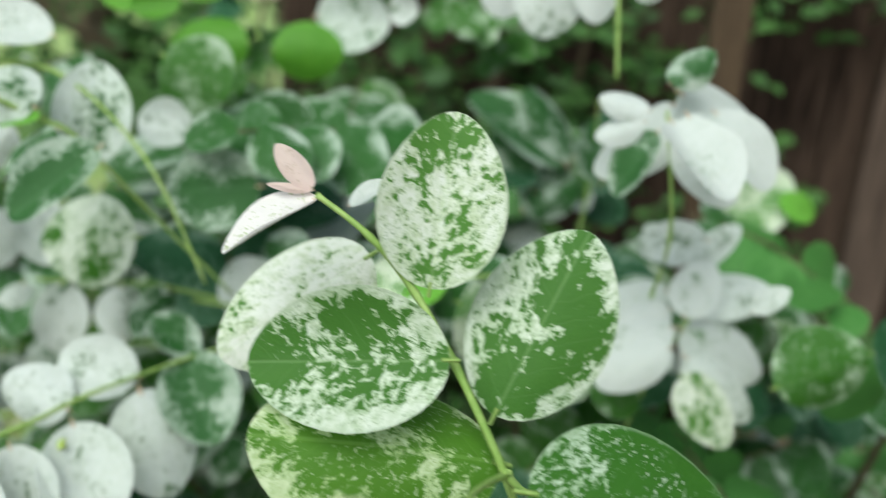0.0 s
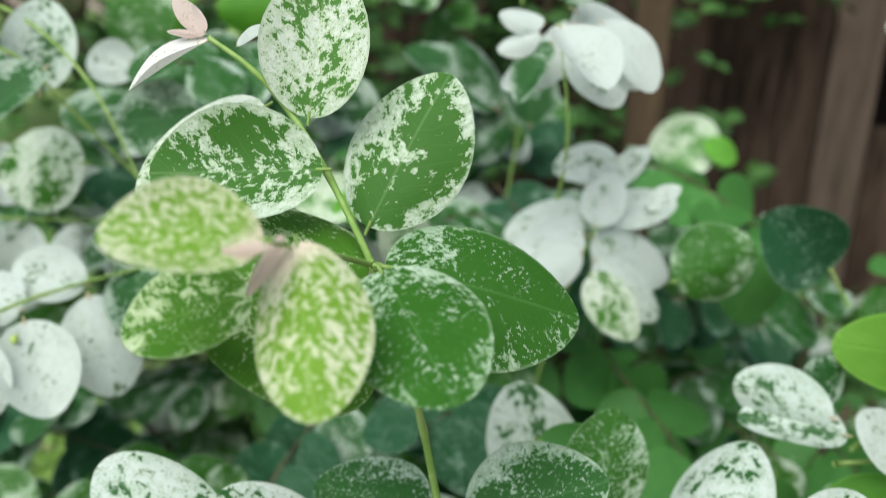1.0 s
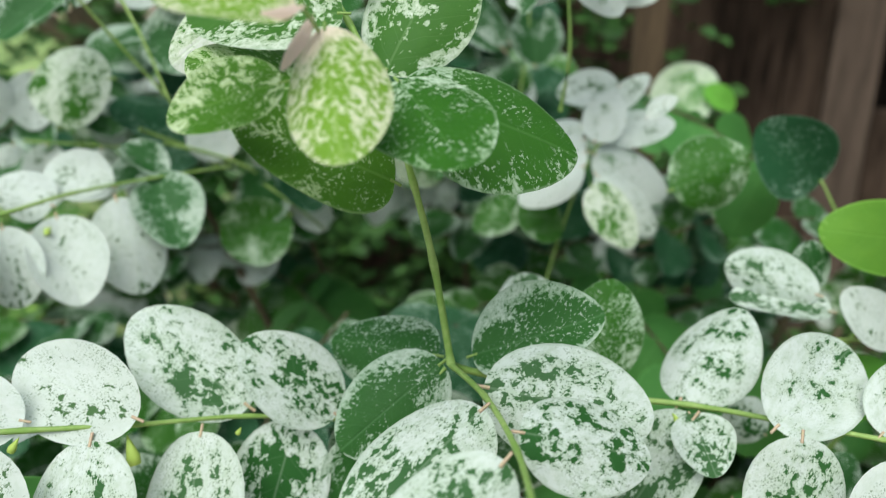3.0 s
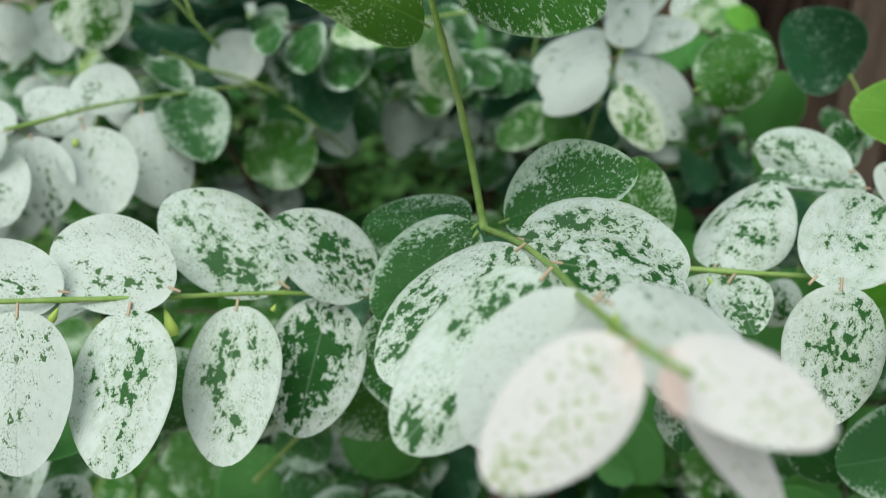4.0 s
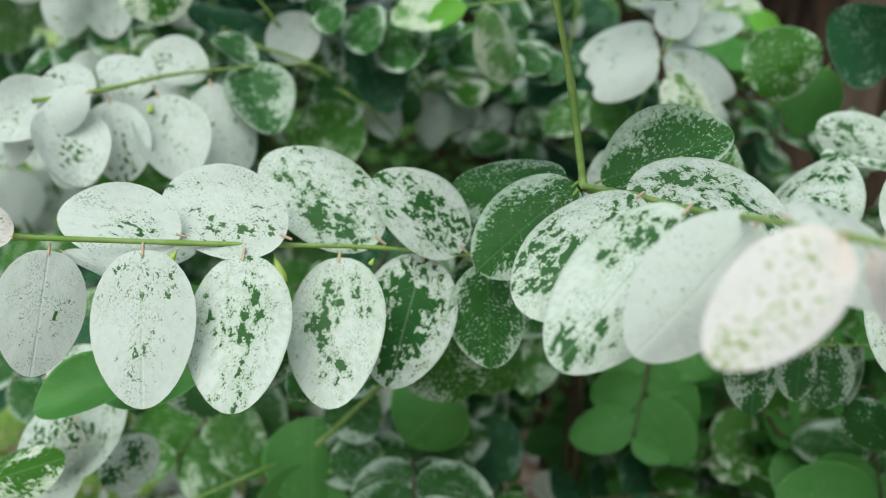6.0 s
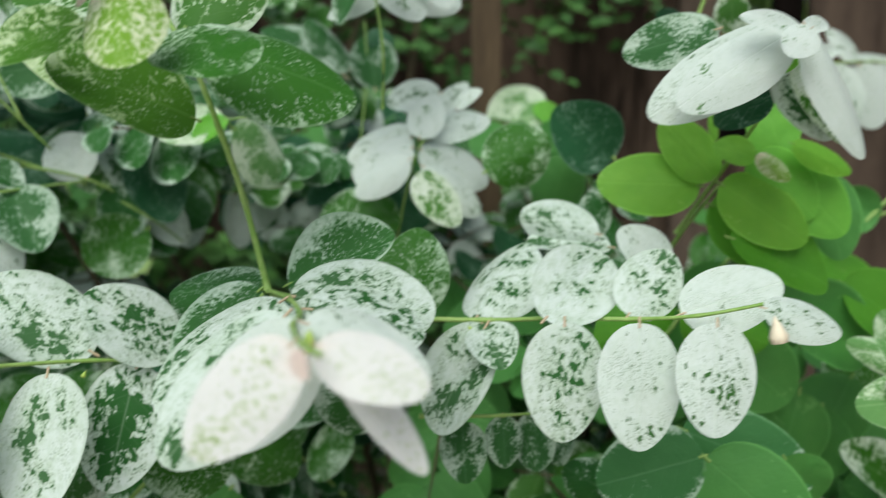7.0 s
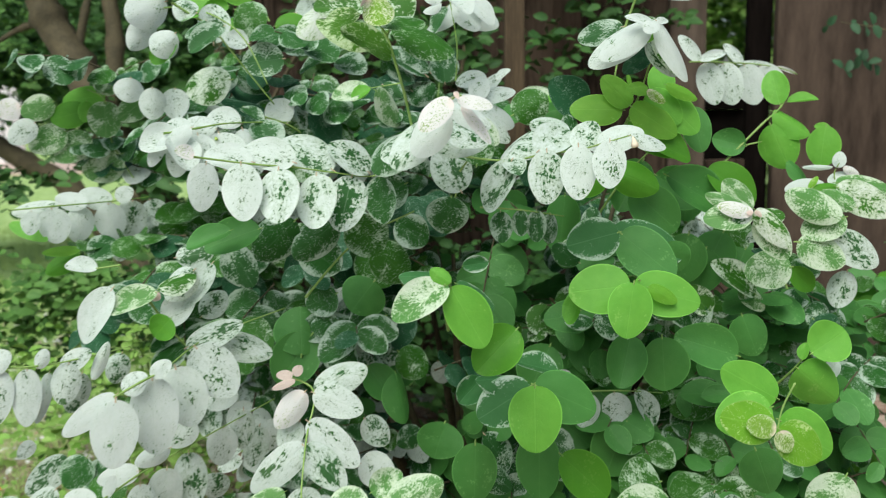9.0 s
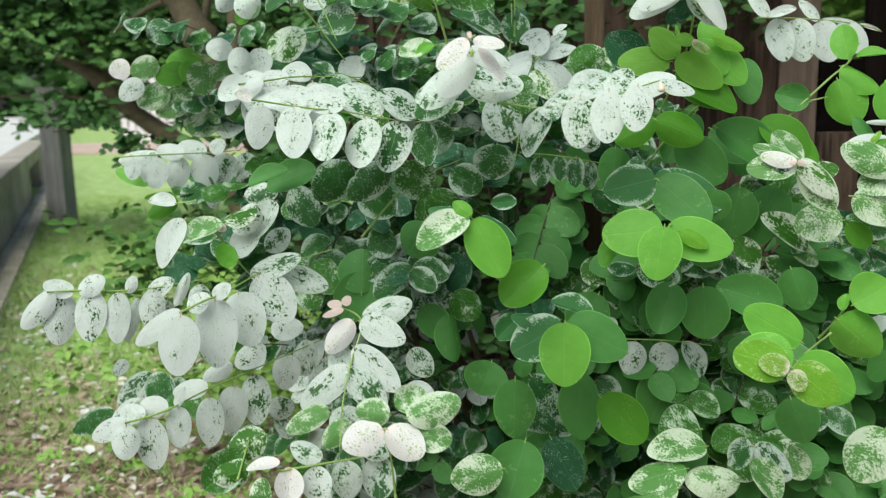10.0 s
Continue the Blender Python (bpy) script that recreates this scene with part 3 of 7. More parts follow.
s.leaf("WG", (0.2075, 0.2296, 0.7756), (0.1679, 0.2310, 0.7658), 0.0236, 0, (-0.18, -0.95, 0.26), shape=7)
s.leaf("W", (0.2237, 0.1843, 0.7729), (0.1998, 0.1823, 0.7807), 0.0105, 0, (-0.2, -0.8, 0.55), shape=2)
s.leaf("W", (0.2237, 0.1775, 0.7751), (0.2140, 0.1737, 0.7659), 0.0140, 0, (-0.2, -0.85, 0.5), shape=7)
s.leaf("W", (0.2261, 0.1905, 0.7746), (0.2381, 0.1942, 0.7776), 0.0081, 0, (-0.2, -0.8, 0.55), shape=2)
s.leaf("W", (0.2268, 0.1885, 0.7753), (0.2552, 0.1786, 0.7284), 0.0206, 0, (0.25, -0.85, 0.47), shape=6)
s.leaf("LW", (0.2263, 0.1958, 0.7699), (0.2518, 0.1876, 0.7321), 0.0190, 0, (0.1, -0.9, 0.4), shape=6)
s.leaf("WM", (0.2239, 0.2062, 0.7640), (0.2496, 0.1991, 0.7327), 0.0214, 0, (0.06, -0.96, 0.27), shape=6)
s.leaf("D", (0.2308, 0.2145, 0.7563), (0.2041, 0.2157, 0.7512), 0.0172, 0, (-0.2, -0.9, 0.4), shape=2)
s.leaf("D", (0.2299, 0.2237, 0.7498), (0.2064, 0.2233, 0.7366), 0.0189, 0, (-0.2, -0.9, 0.4), shape=2)
s.leaf("LQ", (0.2264, 0.1928, 0.7643), (0.2137, 0.1897, 0.7580), 0.0069, 0, (-0.2, -0.9, 0.4), shape=2)
s.leaf("LQ", (0.2256, 0.1887, 0.7635), (0.2284, 0.1875, 0.7575), 0.0044, 0, (-0.2, -0.9, 0.4), shape=2)
s = Sprig([(0.2522, 0.3291, 0.8502), (0.2446, 0.3247, 0.8245), (0.2264, 0.317, 0.7781), (0.2165, 0.3093, 0.7347)], 0.0016, 0.0009)
s.leaf("WM", (0.2394, 0.3235, 0.8165), (0.1879, 0.327, 0.8219), 0.0335, 30, (-0.20, -0.98, 0.16))
s.leaf("WM", (0.2414, 0.3252, 0.8262), (0.2991, 0.3161, 0.8165), 0.0374, -24, (-0.30, -0.95, 0.15))
s.leaf("W1", (0.2378, 0.2948, 0.8454), (0.1914, 0.2992, 0.8506), 0.0291, 0, (-0.2, -0.9, 0.4), shape=2)
s.leaf("WS", (0.2547, 0.2942, 0.8493), (0.2966, 0.2904, 0.8449), 0.0261, 0, (-0.25, -0.9, 0.4), shape=2)
s.leaf("GM", (0.2651, 0.3643, 0.7739), (0.2628, 0.3684, 0.7976), 0.0214, 0, (-0.2, -0.95, 0.2), shape=7)
s.leaf("D", (0.2298, 0.3473, 0.7776), (0.2146, 0.3419, 0.7849), 0.0138, 5, (-0.20, -0.98, 0.11))
s = Sprig([(0.3252, 0.4336, 0.7531), (0.3604, 0.4513, 0.7528), (0.4183, 0.4996, 0.7520), (0.4608, 0.5263, 0.7477), (0.4904, 0.5431, 0.7401)], 0.0011, 0.0007)
s.leaf("W1", (0.3383, 0.4407, 0.7529), (0.3166, 0.4475, 0.7841), 0.0164, 0, (-0.3, -0.85, 0.4), shape=2)
s.leaf("W1", (0.3381, 0.4401, 0.7549), (0.3674, 0.4394, 0.7644), 0.0125, 0, (-0.3, -0.85, 0.4), shape=2)
s.leaf("W1", (0.4039, 0.4904, 0.7512), (0.3833, 0.4961, 0.7764), 0.0135, 0, (-0.35, -0.85, 0.4), shape=2)
s.leaf("W1", (0.4554, 0.5270, 0.7495), (0.4188, 0.5309, 0.7571), 0.0076, 0, (-0.35, -0.85, 0.4), shape=2)
s.leaf("W1", (0.3472, 0.4491, 0.7524), (0.3587, 0.4405, 0.7052), 0.0303, 0, (-0.3, -0.9, 0.33), shape=7)
s.leaf("W1", (0.3701, 0.4595, 0.7518), (0.3828, 0.4508, 0.7048), 0.0347, 0, (-0.3, -0.9, 0.33), shape=7)
s.leaf("W", (0.4051, 0.4882, 0.7507), (0.4185, 0.4795, 0.7044), 0.0361, 0, (-0.32, -0.9, 0.33), shape=7)
s.leaf("W", (0.4350, 0.5185, 0.7504), (0.4645, 0.5105, 0.7155), 0.0301, 0, (-0.32, -0.9, 0.33), shape=7)
s.leaf("PW", (0.4652, 0.5425, 0.7499), (0.4886, 0.5393, 0.7409), 0.0050, 0, (-0.35, -0.9, 0.3), shape=2)
s = Sprig([(0.2020, 0.3130, 0.6324), (0.2156, 0.2976, 0.6678), (0.2279, 0.2736, 0.7004)], 0.0012, 0.0007)
s.leaf("LQ", (0.2151, 0.2637, 0.7027), (0.1664, 0.2679, 0.7057), 0.0316, 0, (-0.17, -0.9, 0.42), shape=7)
s.leaf("LQ", (0.2212, 0.2609, 0.7065), (0.1969, 0.2674, 0.7348), 0.0241, 0, (-0.21, -0.9, 0.36), shape=7)
s.leaf("L", (0.2561, 0.2680, 0.7161), (0.2477, 0.2733, 0.7442), 0.0252, 0, (-0.28, -0.9, 0.32), shape=7)
s.leaf("LQ", (0.2345, 0.2466, 0.7186), (0.2156, 0.2490, 0.7241), 0.0149, 0, (-0.27, -0.8, 0.5), shape=2)
s.leaf("LQ", (0.2496, 0.2435, 0.7247), (0.2787, 0.2393, 0.7126), 0.0134, 0, (-0.3, -0.8, 0.5), shape=6)
s.leaf("L", (0.2483, 0.2540, 0.7143), (0.2814, 0.2461, 0.6811), 0.0318, 0, (-0.33, -0.88, 0.41), shape=7)
s.leaf("LQ", (0.2195, 0.2477, 0.7061), (0.2604, 0.2402, 0.6794), 0.0300, 0, (-0.28, -0.88, 0.42), shape=7)
s.leaf("L", (0.2352, 0.2517, 0.7187), (0.2647, 0.2447, 0.6901), 0.0302, 0, (-0.28, -0.88, 0.42), shape=7)
s.leaf("L2", (0.2217, 0.2667, 0.6930), (0.2729, 0.2578, 0.6620), 0.0356, 0, (-0.28, -0.9, 0.45), shape=7)
s.leaf("Y", (0.2321, 0.2400, 0.7201), (0.2484, 0.2369, 0.7092), 0.0098, 0, (-0.29, -0.9, 0.38), shape=6)
s.leaf("LQ", (0.2224, 0.2657, 0.7240), (0.2201, 0.2680, 0.7367), 0.0044, 0, (-0.2, -0.9, 0.3), shape=6)
s.leaf("G2", (0.2831, 0.2782, 0.7039), (0.2926, 0.2704, 0.6615), 0.0281, 0, (-0.3, -0.91, 0.42), shape=7)
s = Sprig([(0.3446, 0.3791, 0.6394), (0.3893, 0.3841, 0.6826), (0.4104, 0.3862, 0.7013), (0.4201, 0.3891, 0.7203)], 0.0013, 0.0007)
s.leaf("L", (0.4097, 0.3868, 0.7044), (0.4028, 0.3984, 0.7413), 0.0283, -5, (-0.45, -0.89, 0.32))
s.leaf("L", (0.4176, 0.3866, 0.7065), (0.4507, 0.3869, 0.7077), 0.0187, -41, (-0.49, -0.86, 0.34))
s.leaf("L", (0.4024, 0.3859, 0.6969), (0.4404, 0.3754, 0.6734), 0.0297, -29, (-0.47, -0.87, 0.38))
s.leaf("L", (0.3991, 0.3835, 0.6831), (0.4163, 0.3723, 0.6367), 0.0423, -2, (-0.46, -0.87, 0.30))
s.leaf("G2", (0.372, 0.3812, 0.6607), (0.3376, 0.3868, 0.6697), 0.0298, -6, (-0.39, -0.90, 0.29))
s.leaf("G2", (0.4151, 0.3747, 0.6442), (0.4381, 0.3665, 0.6219), 0.0215, -36, (-0.48, -0.85, 0.45))
s.leaf("L", (0.4438, 0.3492, 0.6817), (0.4354, 0.341, 0.6408), 0.0342, -3, (-0.52, -0.83, 0.30))
s.leaf("L", (0.4625, 0.3771, 0.675), (0.4437, 0.379, 0.6794), 0.0127, 25, (-0.51, -0.84, 0.38))
s = Sprig([(0.3728, 0.3813, 0.6618), (0.3894, 0.3808, 0.6652)], 0.0010, 0.0006)
s.leaf("L2", (0.3249, 0.3848, 0.6287), (0.3861, 0.3757, 0.6029), 0.0422, -30, (-0.38, -0.88, 0.49))
s.leaf("G2", (0.3046, 0.3558, 0.6294), (0.2985, 0.3459, 0.5858), 0.0413, -3, (-0.32, -0.90, 0.40))
s.leaf("G2", (0.2653, 0.3396, 0.6356), (0.3113, 0.3304, 0.6059), 0.0436, 6, (-0.31, -0.91, 0.39))
s = Sprig([(0.3872, 0.2912, 0.5229), (0.3628, 0.2697, 0.5660), (0.3266, 0.2232, 0.6064)], 0.0010, 0.0006)
s.leaf("LM", (0.3246, 0.2196, 0.6084), (0.2809, 0.2224, 0.6052), 0.0284, 0, (-0.4, -0.84, 0.59), shape=7)
s.leaf("PW", (0.3222, 0.2130, 0.6103), (0.2926, 0.2166, 0.6188), 0.0161, 0, (-0.38, -0.8, 0.6), shape=6)
s.leaf("WM", (0.3221, 0.2157, 0.6080), (0.2992, 0.2161, 0.6004), 0.0120, 0, (-0.38, -0.9, 0.4), shape=6)
s.leaf("LW", (0.3246, 0.2152, 0.6124), (0.3575, 0.2073, 0.5794), 0.0225, 0, (-0.4, -0.78, 0.6), shape=6)
s.leaf("LM", (0.3311, 0.2257, 0.6049), (0.3580, 0.2173, 0.5665), 0.0294, 0, (-0.4, -0.85, 0.5), shape=7)
s.leaf("LM", (0.3336, 0.2482, 0.6069), (0.2934, 0.2542, 0.6251), 0.0172, 0, (-0.4, -0.8, 0.55), shape=6)
s.leaf("LM", (0.3348, 0.2579, 0.6046), (0.3127, 0.2647, 0.6361), 0.0251, 0, (-0.4, -0.86, 0.5), shape=7)
s.leaf("GM", (0.3516, 0.2754, 0.5955), (0.3754, 0.2745, 0.6005), 0.0197, 0, (-0.4, -0.86, 0.5), shape=7)
s.leaf("WS", (0.3412, 0.2337, 0.5903), (0.3240, 0.2335, 0.5815), 0.0125, 0, (-0.42, -0.85, 0.5), shape=2)
s.leaf("PK", (0.3214, 0.2111, 0.6109), (0.3158, 0.2115, 0.6104), 0.0049, 0, (-0.43, -0.82, 0.5), shape=6)
s.leaf("PK", (0.3224, 0.2102, 0.6119), (0.3291, 0.2090, 0.6075), 0.0049, 0, (-0.44, -0.82, 0.5), shape=6)
s.leaf("LM", (0.3761, 0.2562, 0.5518), (0.3326, 0.2587, 0.5475), 0.0387, 0, (-0.37, -0.89, 0.4), shape=7)
s = Sprig([(0.4606, 0.3047, 0.5758), (0.4270, 0.2912, 0.5714), (0.3869, 0.2791, 0.5720)], 0.0010, 0.0006)
s.leaf("LM", (0.4281, 0.2697, 0.5957), (0.3795, 0.2778, 0.6221), 0.0322, 0, (-0.43, -0.85, 0.45), shape=6)
s.leaf("LM", (0.4370, 0.2812, 0.5951), (0.3955, 0.2819, 0.5805), 0.0337, 0, (-0.43, -0.85, 0.45), shape=7)
s.leaf("LM", (0.3911, 0.2806, 0.5712), (0.4374, 0.2738, 0.5507), 0.0353, 0, (-0.42, -0.85, 0.43), shape=7)
s.leaf("WS", (0.4262, 0.2871, 0.5770), (0.4718, 0.2787, 0.5467), 0.0341, 0, (-0.46, -0.82, 0.45), shape=7)
s.leaf("LM", (0.4512, 0.2916, 0.6030), (0.4194, 0.2965, 0.6185), 0.0204, 0, (-0.45, -0.85, 0.4), shape=6)
s.leaf("LW", (0.4381, 0.3059, 0.6220), (0.4940, 0.2973, 0.5956), 0.0348, 0, (-0.47, -0.85, 0.4), shape=7)
s.leaf("LM", (0.4389, 0.3105, 0.6259), (0.4935, 0.3053, 0.6192), 0.0233, 0, (-0.47, -0.85, 0.4), shape=7)
s.leaf("LM", (0.3415, 0.2958, 0.5240), (0.3652, 0.2903, 0.5012), 0.0190, 0, (-0.35, -0.9, 0.49), shape=7)
s = Sprig([(0.4508, 0.3322, 0.6149), (0.4463, 0.3305, 0.6332), (0.4503, 0.3290, 0.6442)], 0.0008, 0.0005)
s.leaf("W", (0.4356, 0.3264, 0.6223), (0.3972, 0.3290, 0.6202), 0.0205, 0, (-0.4, -0.85, 0.4), shape=6)
s.leaf("L2", (0.4148, 0.3200, 0.6171), (0.4488, 0.3185, 0.6235), 0.0135, 0, (-0.4, -0.85, 0.4), shape=6)
s.leaf("LL", (0.4166, 0.3203, 0.6196), (0.4256, 0.3218, 0.6326), 0.0068, 0, (-0.4, -0.85, 0.4), shape=6)
s.leaf("W", (0.4449, 0.3317, 0.6400), (0.4158, 0.3341, 0.6414), 0.0060, 0, (-0.4, -0.85, 0.4), shape=6)
s.leaf("W", (0.4503, 0.3302, 0.6392), (0.4519, 0.3329, 0.6561), 0.0137, 0, (-0.44, -0.85, 0.4), shape=6)
s.leaf("W", (0.4407, 0.3292, 0.6228), (0.4635, 0.3295, 0.6347), 0.0189, 0, (-0.44, -0.85, 0.4), shape=6)
s.leaf("PW", (0.4552, 0.3308, 0.6393), (0.4720, 0.3284, 0.6324), 0.0094, 0, (-0.44, -0.85, 0.4), shape=6)
s = Sprig([(0.0571, 0.3984, 0.5965), (0.0696, 0.3851, 0.6647), (0.0798, 0.372, 0.7057), (0.0906, 0.376, 0.722)], 0.0009, 0.0005)
s.leaf("W1", (0.0770, 0.3932, 0.7208), (0.0373, 0.3854, 0.7061), 0.0235, 0, (0.05, -0.72, 0.69), shape=6)
s.leaf("W", (0.0779, 0.3717, 0.7109), (0.0421, 0.3638, 0.6953), 0.0221, 0, (0.05, -0.72, 0.69), shape=6)
s.leaf("W1", (0.0969, 0.4157, 0.7400), (0.0627, 0.4113, 0.7358), 0.0231, 0, (0.05, -0.85, 0.5), shape=2)
s.leaf("LM", (0.1477, 0.5884, 0.6926), (0.1912, 0.6041, 0.7306), 0.0476, 0, (0.0, -0.85, 0.5), shape=2)
s.leaf("L", (0.1812, 0.5885, 0.7177), (0.2061, 0.5855, 0.7042), 0.0192, 0, (0.0, -0.85, 0.5), shape=2)
s.leaf("W", (0.0760, 0.3612, 0.7054), (0.0431, 0.3532, 0.6888), 0.0217, 0, (0.05, -0.72, 0.69), shape=6)
s.leaf("LW", (0.0798, 0.3474, 0.6987), (0.1039, 0.3390, 0.6703), 0.0248, 0, (-0.1, -0.7, 0.7), shape=7)
s.leaf("W", (0.0822, 0.3746, 0.7092), (0.1251, 0.3714, 0.6919), 0.0311, 0, (-0.15, -0.75, 0.65), shape=6)
s.leaf("W1", (0.0860, 0.3866, 0.7184), (0.1264, 0.3920, 0.7261), 0.0238, 0, (-0.1, -0.75, 0.65), shape=7)
s.leaf("W", (0.0819, 0.3728, 0.7162), (0.0921, 0.3824, 0.7416), 0.0231, 0, (-0.05, -0.8, 0.6), shape=7)
s.leaf("W1", (0.103, 0.3402, 0.7353), (0.1165, 0.3427, 0.7463), 0.0108, -30, (0.00, -1.00, 0.31))
s.leaf("W1", (0.0837, 0.3632, 0.7007), (0.1188, 0.3563, 0.6744), 0.0234, 0, (-0.15, -0.75, 0.65), shape=6)
s.leaf("W1", (0.0912, 0.4170, 0.7252), (0.1146, 0.4260, 0.7464), 0.0156, 0, (-0.1, -0.8, 0.6), shape=7)
s.leaf("W1", (0.0901, 0.4212, 0.7254), (0.0677, 0.4256, 0.7422), 0.0182, 0, (0.1, -0.8, 0.6), shape=7)
s.leaf("W", (0.0778, 0.3829, 0.7156), (0.0403, 0.3738, 0.6969), 0.0220, 0, (0.05, -0.72, 0.69), shape=6)
s = Sprig([(0.2058, 0.3541, 0.687), (0.1956, 0.3584, 0.7051)], 0.0010, 0.0006)
s.leaf("D", (0.1956, 0.3582, 0.7037), (0.1585, 0.3442, 0.7331), 0.0413, -2, (-0.12, -0.98, 0.23))
s.leaf("G", (0.1189, 0.3428, 0.6995), (0.1545, 0.3422, 0.7195), 0.0384, 0, (-0.05, -0.99, 0.24))
s.leaf("G2", (0.1724, 0.3802, 0.7028), (0.1597, 0.3737, 0.6662), 0.0339, -2, (-0.10, -0.98, 0.28))
s = Sprig([(0.0616, 0.3478, 0.7359), (0.0631, 0.334, 0.7705), (0.0567, 0.3435, 0.8164)], 0.0009, 0.0005)
s.leaf("W", (0.05, 0.3439, 0.816), (0.0303, 0.3462, 0.8204), 0.0129, 23, (0.13, -0.99, 0.16))
s.leaf("W", (0.0485, 0.3432, 0.8117), (0.0296, 0.3432, 0.8047), 0.0129, 29, (0.14, -0.99, 0.18))
s.leaf("W", (0.0624, 0.3651, 0.8155), (0.0312, 0.3541, 0.788), 0.0309, 0, (-0.42, -0.57, 0.70))
s.leaf("WG", (0.0537, 0.3421, 0.8083), (0.0387, 0.3382, 0.7822), 0.0182, 42, (0.12, -0.99, 0.20))
s.leaf("W", (0.0556, 0.3238, 0.8163), (0.0743, 0.2969, 0.7942), 0.0280, 0, (0.22, -0.52, 0.82))
s.leaf("W", (0.0647, 0.343, 0.8156), (0.0844, 0.3252, 0.7868), 0.0278, 0, (0.09, -0.82, 0.57))
s.leaf("W", (0.0749, 0.3422, 0.8173), (0.1015, 0.3352, 0.7918), 0.0234, -30, (0.04, -1.00, 0.19))
s.leaf("W", (0.0639, 0.362, 0.8208), (0.1098, 0.3641, 0.7936), 0.0365, 0, (0.29, -0.86, 0.42))
s.leaf("WG", (0.0566, 0.3447, 0.827), (0.0727, 0.35, 0.8408), 0.0157, 0, (-0.17, -0.84, 0.52))
s = Sprig([(0.0353, 0.5018, 0.6674), (0.045, 0.5157, 0.7426), (0.0454, 0.5244, 0.787)], 0.0009, 0.0005)
s.leaf("WG", (0.0294, 0.5179, 0.7474), (-0.0302, 0.5327, 0.7888), 0.0445, 35, (0.16, -0.99, 0.25))
s.leaf("WG", (0.0341, 0.5184, 0.7517), (0.0039, 0.5305, 0.7924), 0.0341, 27, (0.13, -0.99, 0.24))
s.leaf("WG", (0.0516, 0.5144, 0.738), (0.0487, 0.5221, 0.778), 0.0361, 4, (0.09, -1.00, 0.14))
s.leaf("WG", (0.0057, 0.5137, 0.7169), (0.0382, 0.5139, 0.7384), 0.0316, -7, (0.13, -0.99, 0.18))
s.leaf("WG", (0.0107, 0.5159, 0.7301), (-0.0155, 0.5265, 0.7617), 0.0272, 1, (0.16, -0.99, 0.28))
s.leaf("D", (0.0438, 0.521, 0.7693), (0.0665, 0.5208, 0.7731), 0.0226, -0, (0.08, -1.00, 0.12))
s = Sprig([(-0.1316, 0.4388, 0.6891), (-0.1, 0.4841, 0.6713), (-0.0418, 0.5281, 0.6581), (0.0398, 0.5409, 0.6505)], 0.0009, 0.0005)
s.leaf("W1", (-0.0865, 0.4948, 0.6661), (-0.0877, 0.4855, 0.6258), 0.0274, -5, (0.28, -0.94, 0.42))
s.leaf("W1", (-0.0581, 0.5165, 0.6609), (-0.0593, 0.51, 0.6183), 0.0285, 28, (0.23, -0.95, 0.42))
s.leaf("W1", (-0.0352, 0.5289, 0.6558), (-0.0352, 0.5225, 0.6217), 0.0299, -1, (0.20, -0.96, 0.30))
s.leaf("W1", (-0.0071, 0.5331, 0.6519), (-0.0072, 0.5283, 0.6259), 0.0255, -6, (0.16, -0.97, 0.30))
s.leaf("WG", (0.0166, 0.5367, 0.6493), (0.0189, 0.5318, 0.6166), 0.0276, -3, (0.13, -0.97, 0.31))
s.leaf("W1", (0.013, 0.5369, 0.6533), (0.0168, 0.5407, 0.691), 0.0284, -6, (0.13, -0.98, 0.37))
s.leaf("WG", (-0.0893, 0.391, 0.6824), (-0.1173, 0.3922, 0.6623), 0.0336, -2, (0.34, -0.92, 0.28))
s = Sprig([(-0.1607, 0.3617, 0.7139), (-0.1225, 0.3947, 0.6887), (-0.0861, 0.3882, 0.6695), (-0.0705, 0.4036, 0.6497)], 0.0011, 0.0006)
s.leaf("D", (-0.0919, 0.3965, 0.7099), (-0.0711, 0.3856, 0.6656), 0.0358, -6, (0.31, -0.94, 0.38))
s.leaf("GM", (-0.1078, 0.3928, 0.6847), (-0.1286, 0.3995, 0.7146), 0.0279, -0, (0.36, -0.92, 0.36))
s.leaf("G", (-0.0874, 0.3899, 0.6615), (-0.1279, 0.3854, 0.6413), 0.0411, -5, (0.35, -0.91, 0.32))
s.leaf("WM", (-0.1139, 0.3986, 0.7142), (-0.1003, 0.3932, 0.6881), 0.0183, -32, (0.35, -0.93, 0.36))
s = Sprig([(-0.2077, 0.243, 0.6908), (-0.1805, 0.2631, 0.6948), (-0.163, 0.2874, 0.6979), (-0.1374, 0.3221, 0.6982), (-0.1097, 0.3565, 0.6972)], 0.0011, 0.0006)
s.leaf("W", (-0.1818, 0.2429, 0.6957), (-0.2163, 0.2372, 0.6792), 0.0205, 0, (0.2, -0.8, 0.55), shape=6)
s.leaf("W", (-0.2098, 0.2495, 0.6885), (-0.2229, 0.2436, 0.6607), 0.0142, 0, (0.3, -0.85, 0.4), shape=7)
s.leaf("W1", (-0.1938, 0.2561, 0.6892), (-0.2016, 0.2487, 0.6503), 0.0242, 0, (0.3, -0.85, 0.4), shape=7)
s.leaf("W1", (-0.1956, 0.2504, 0.6899), (-0.2314, 0.2465, 0.678), 0.0309, 0, (-0.06, -0.88, 0.47))
s.leaf("W1", (-0.1876, 0.2601, 0.6929), (-0.2103, 0.2591, 0.701), 0.0196, 0, (0.24, -0.77, 0.59))
s.leaf("W1", (-0.1693, 0.2824, 0.6932), (-0.1975, 0.2844, 0.7041), 0.0245, 0, (0.14, -0.85, 0.50))
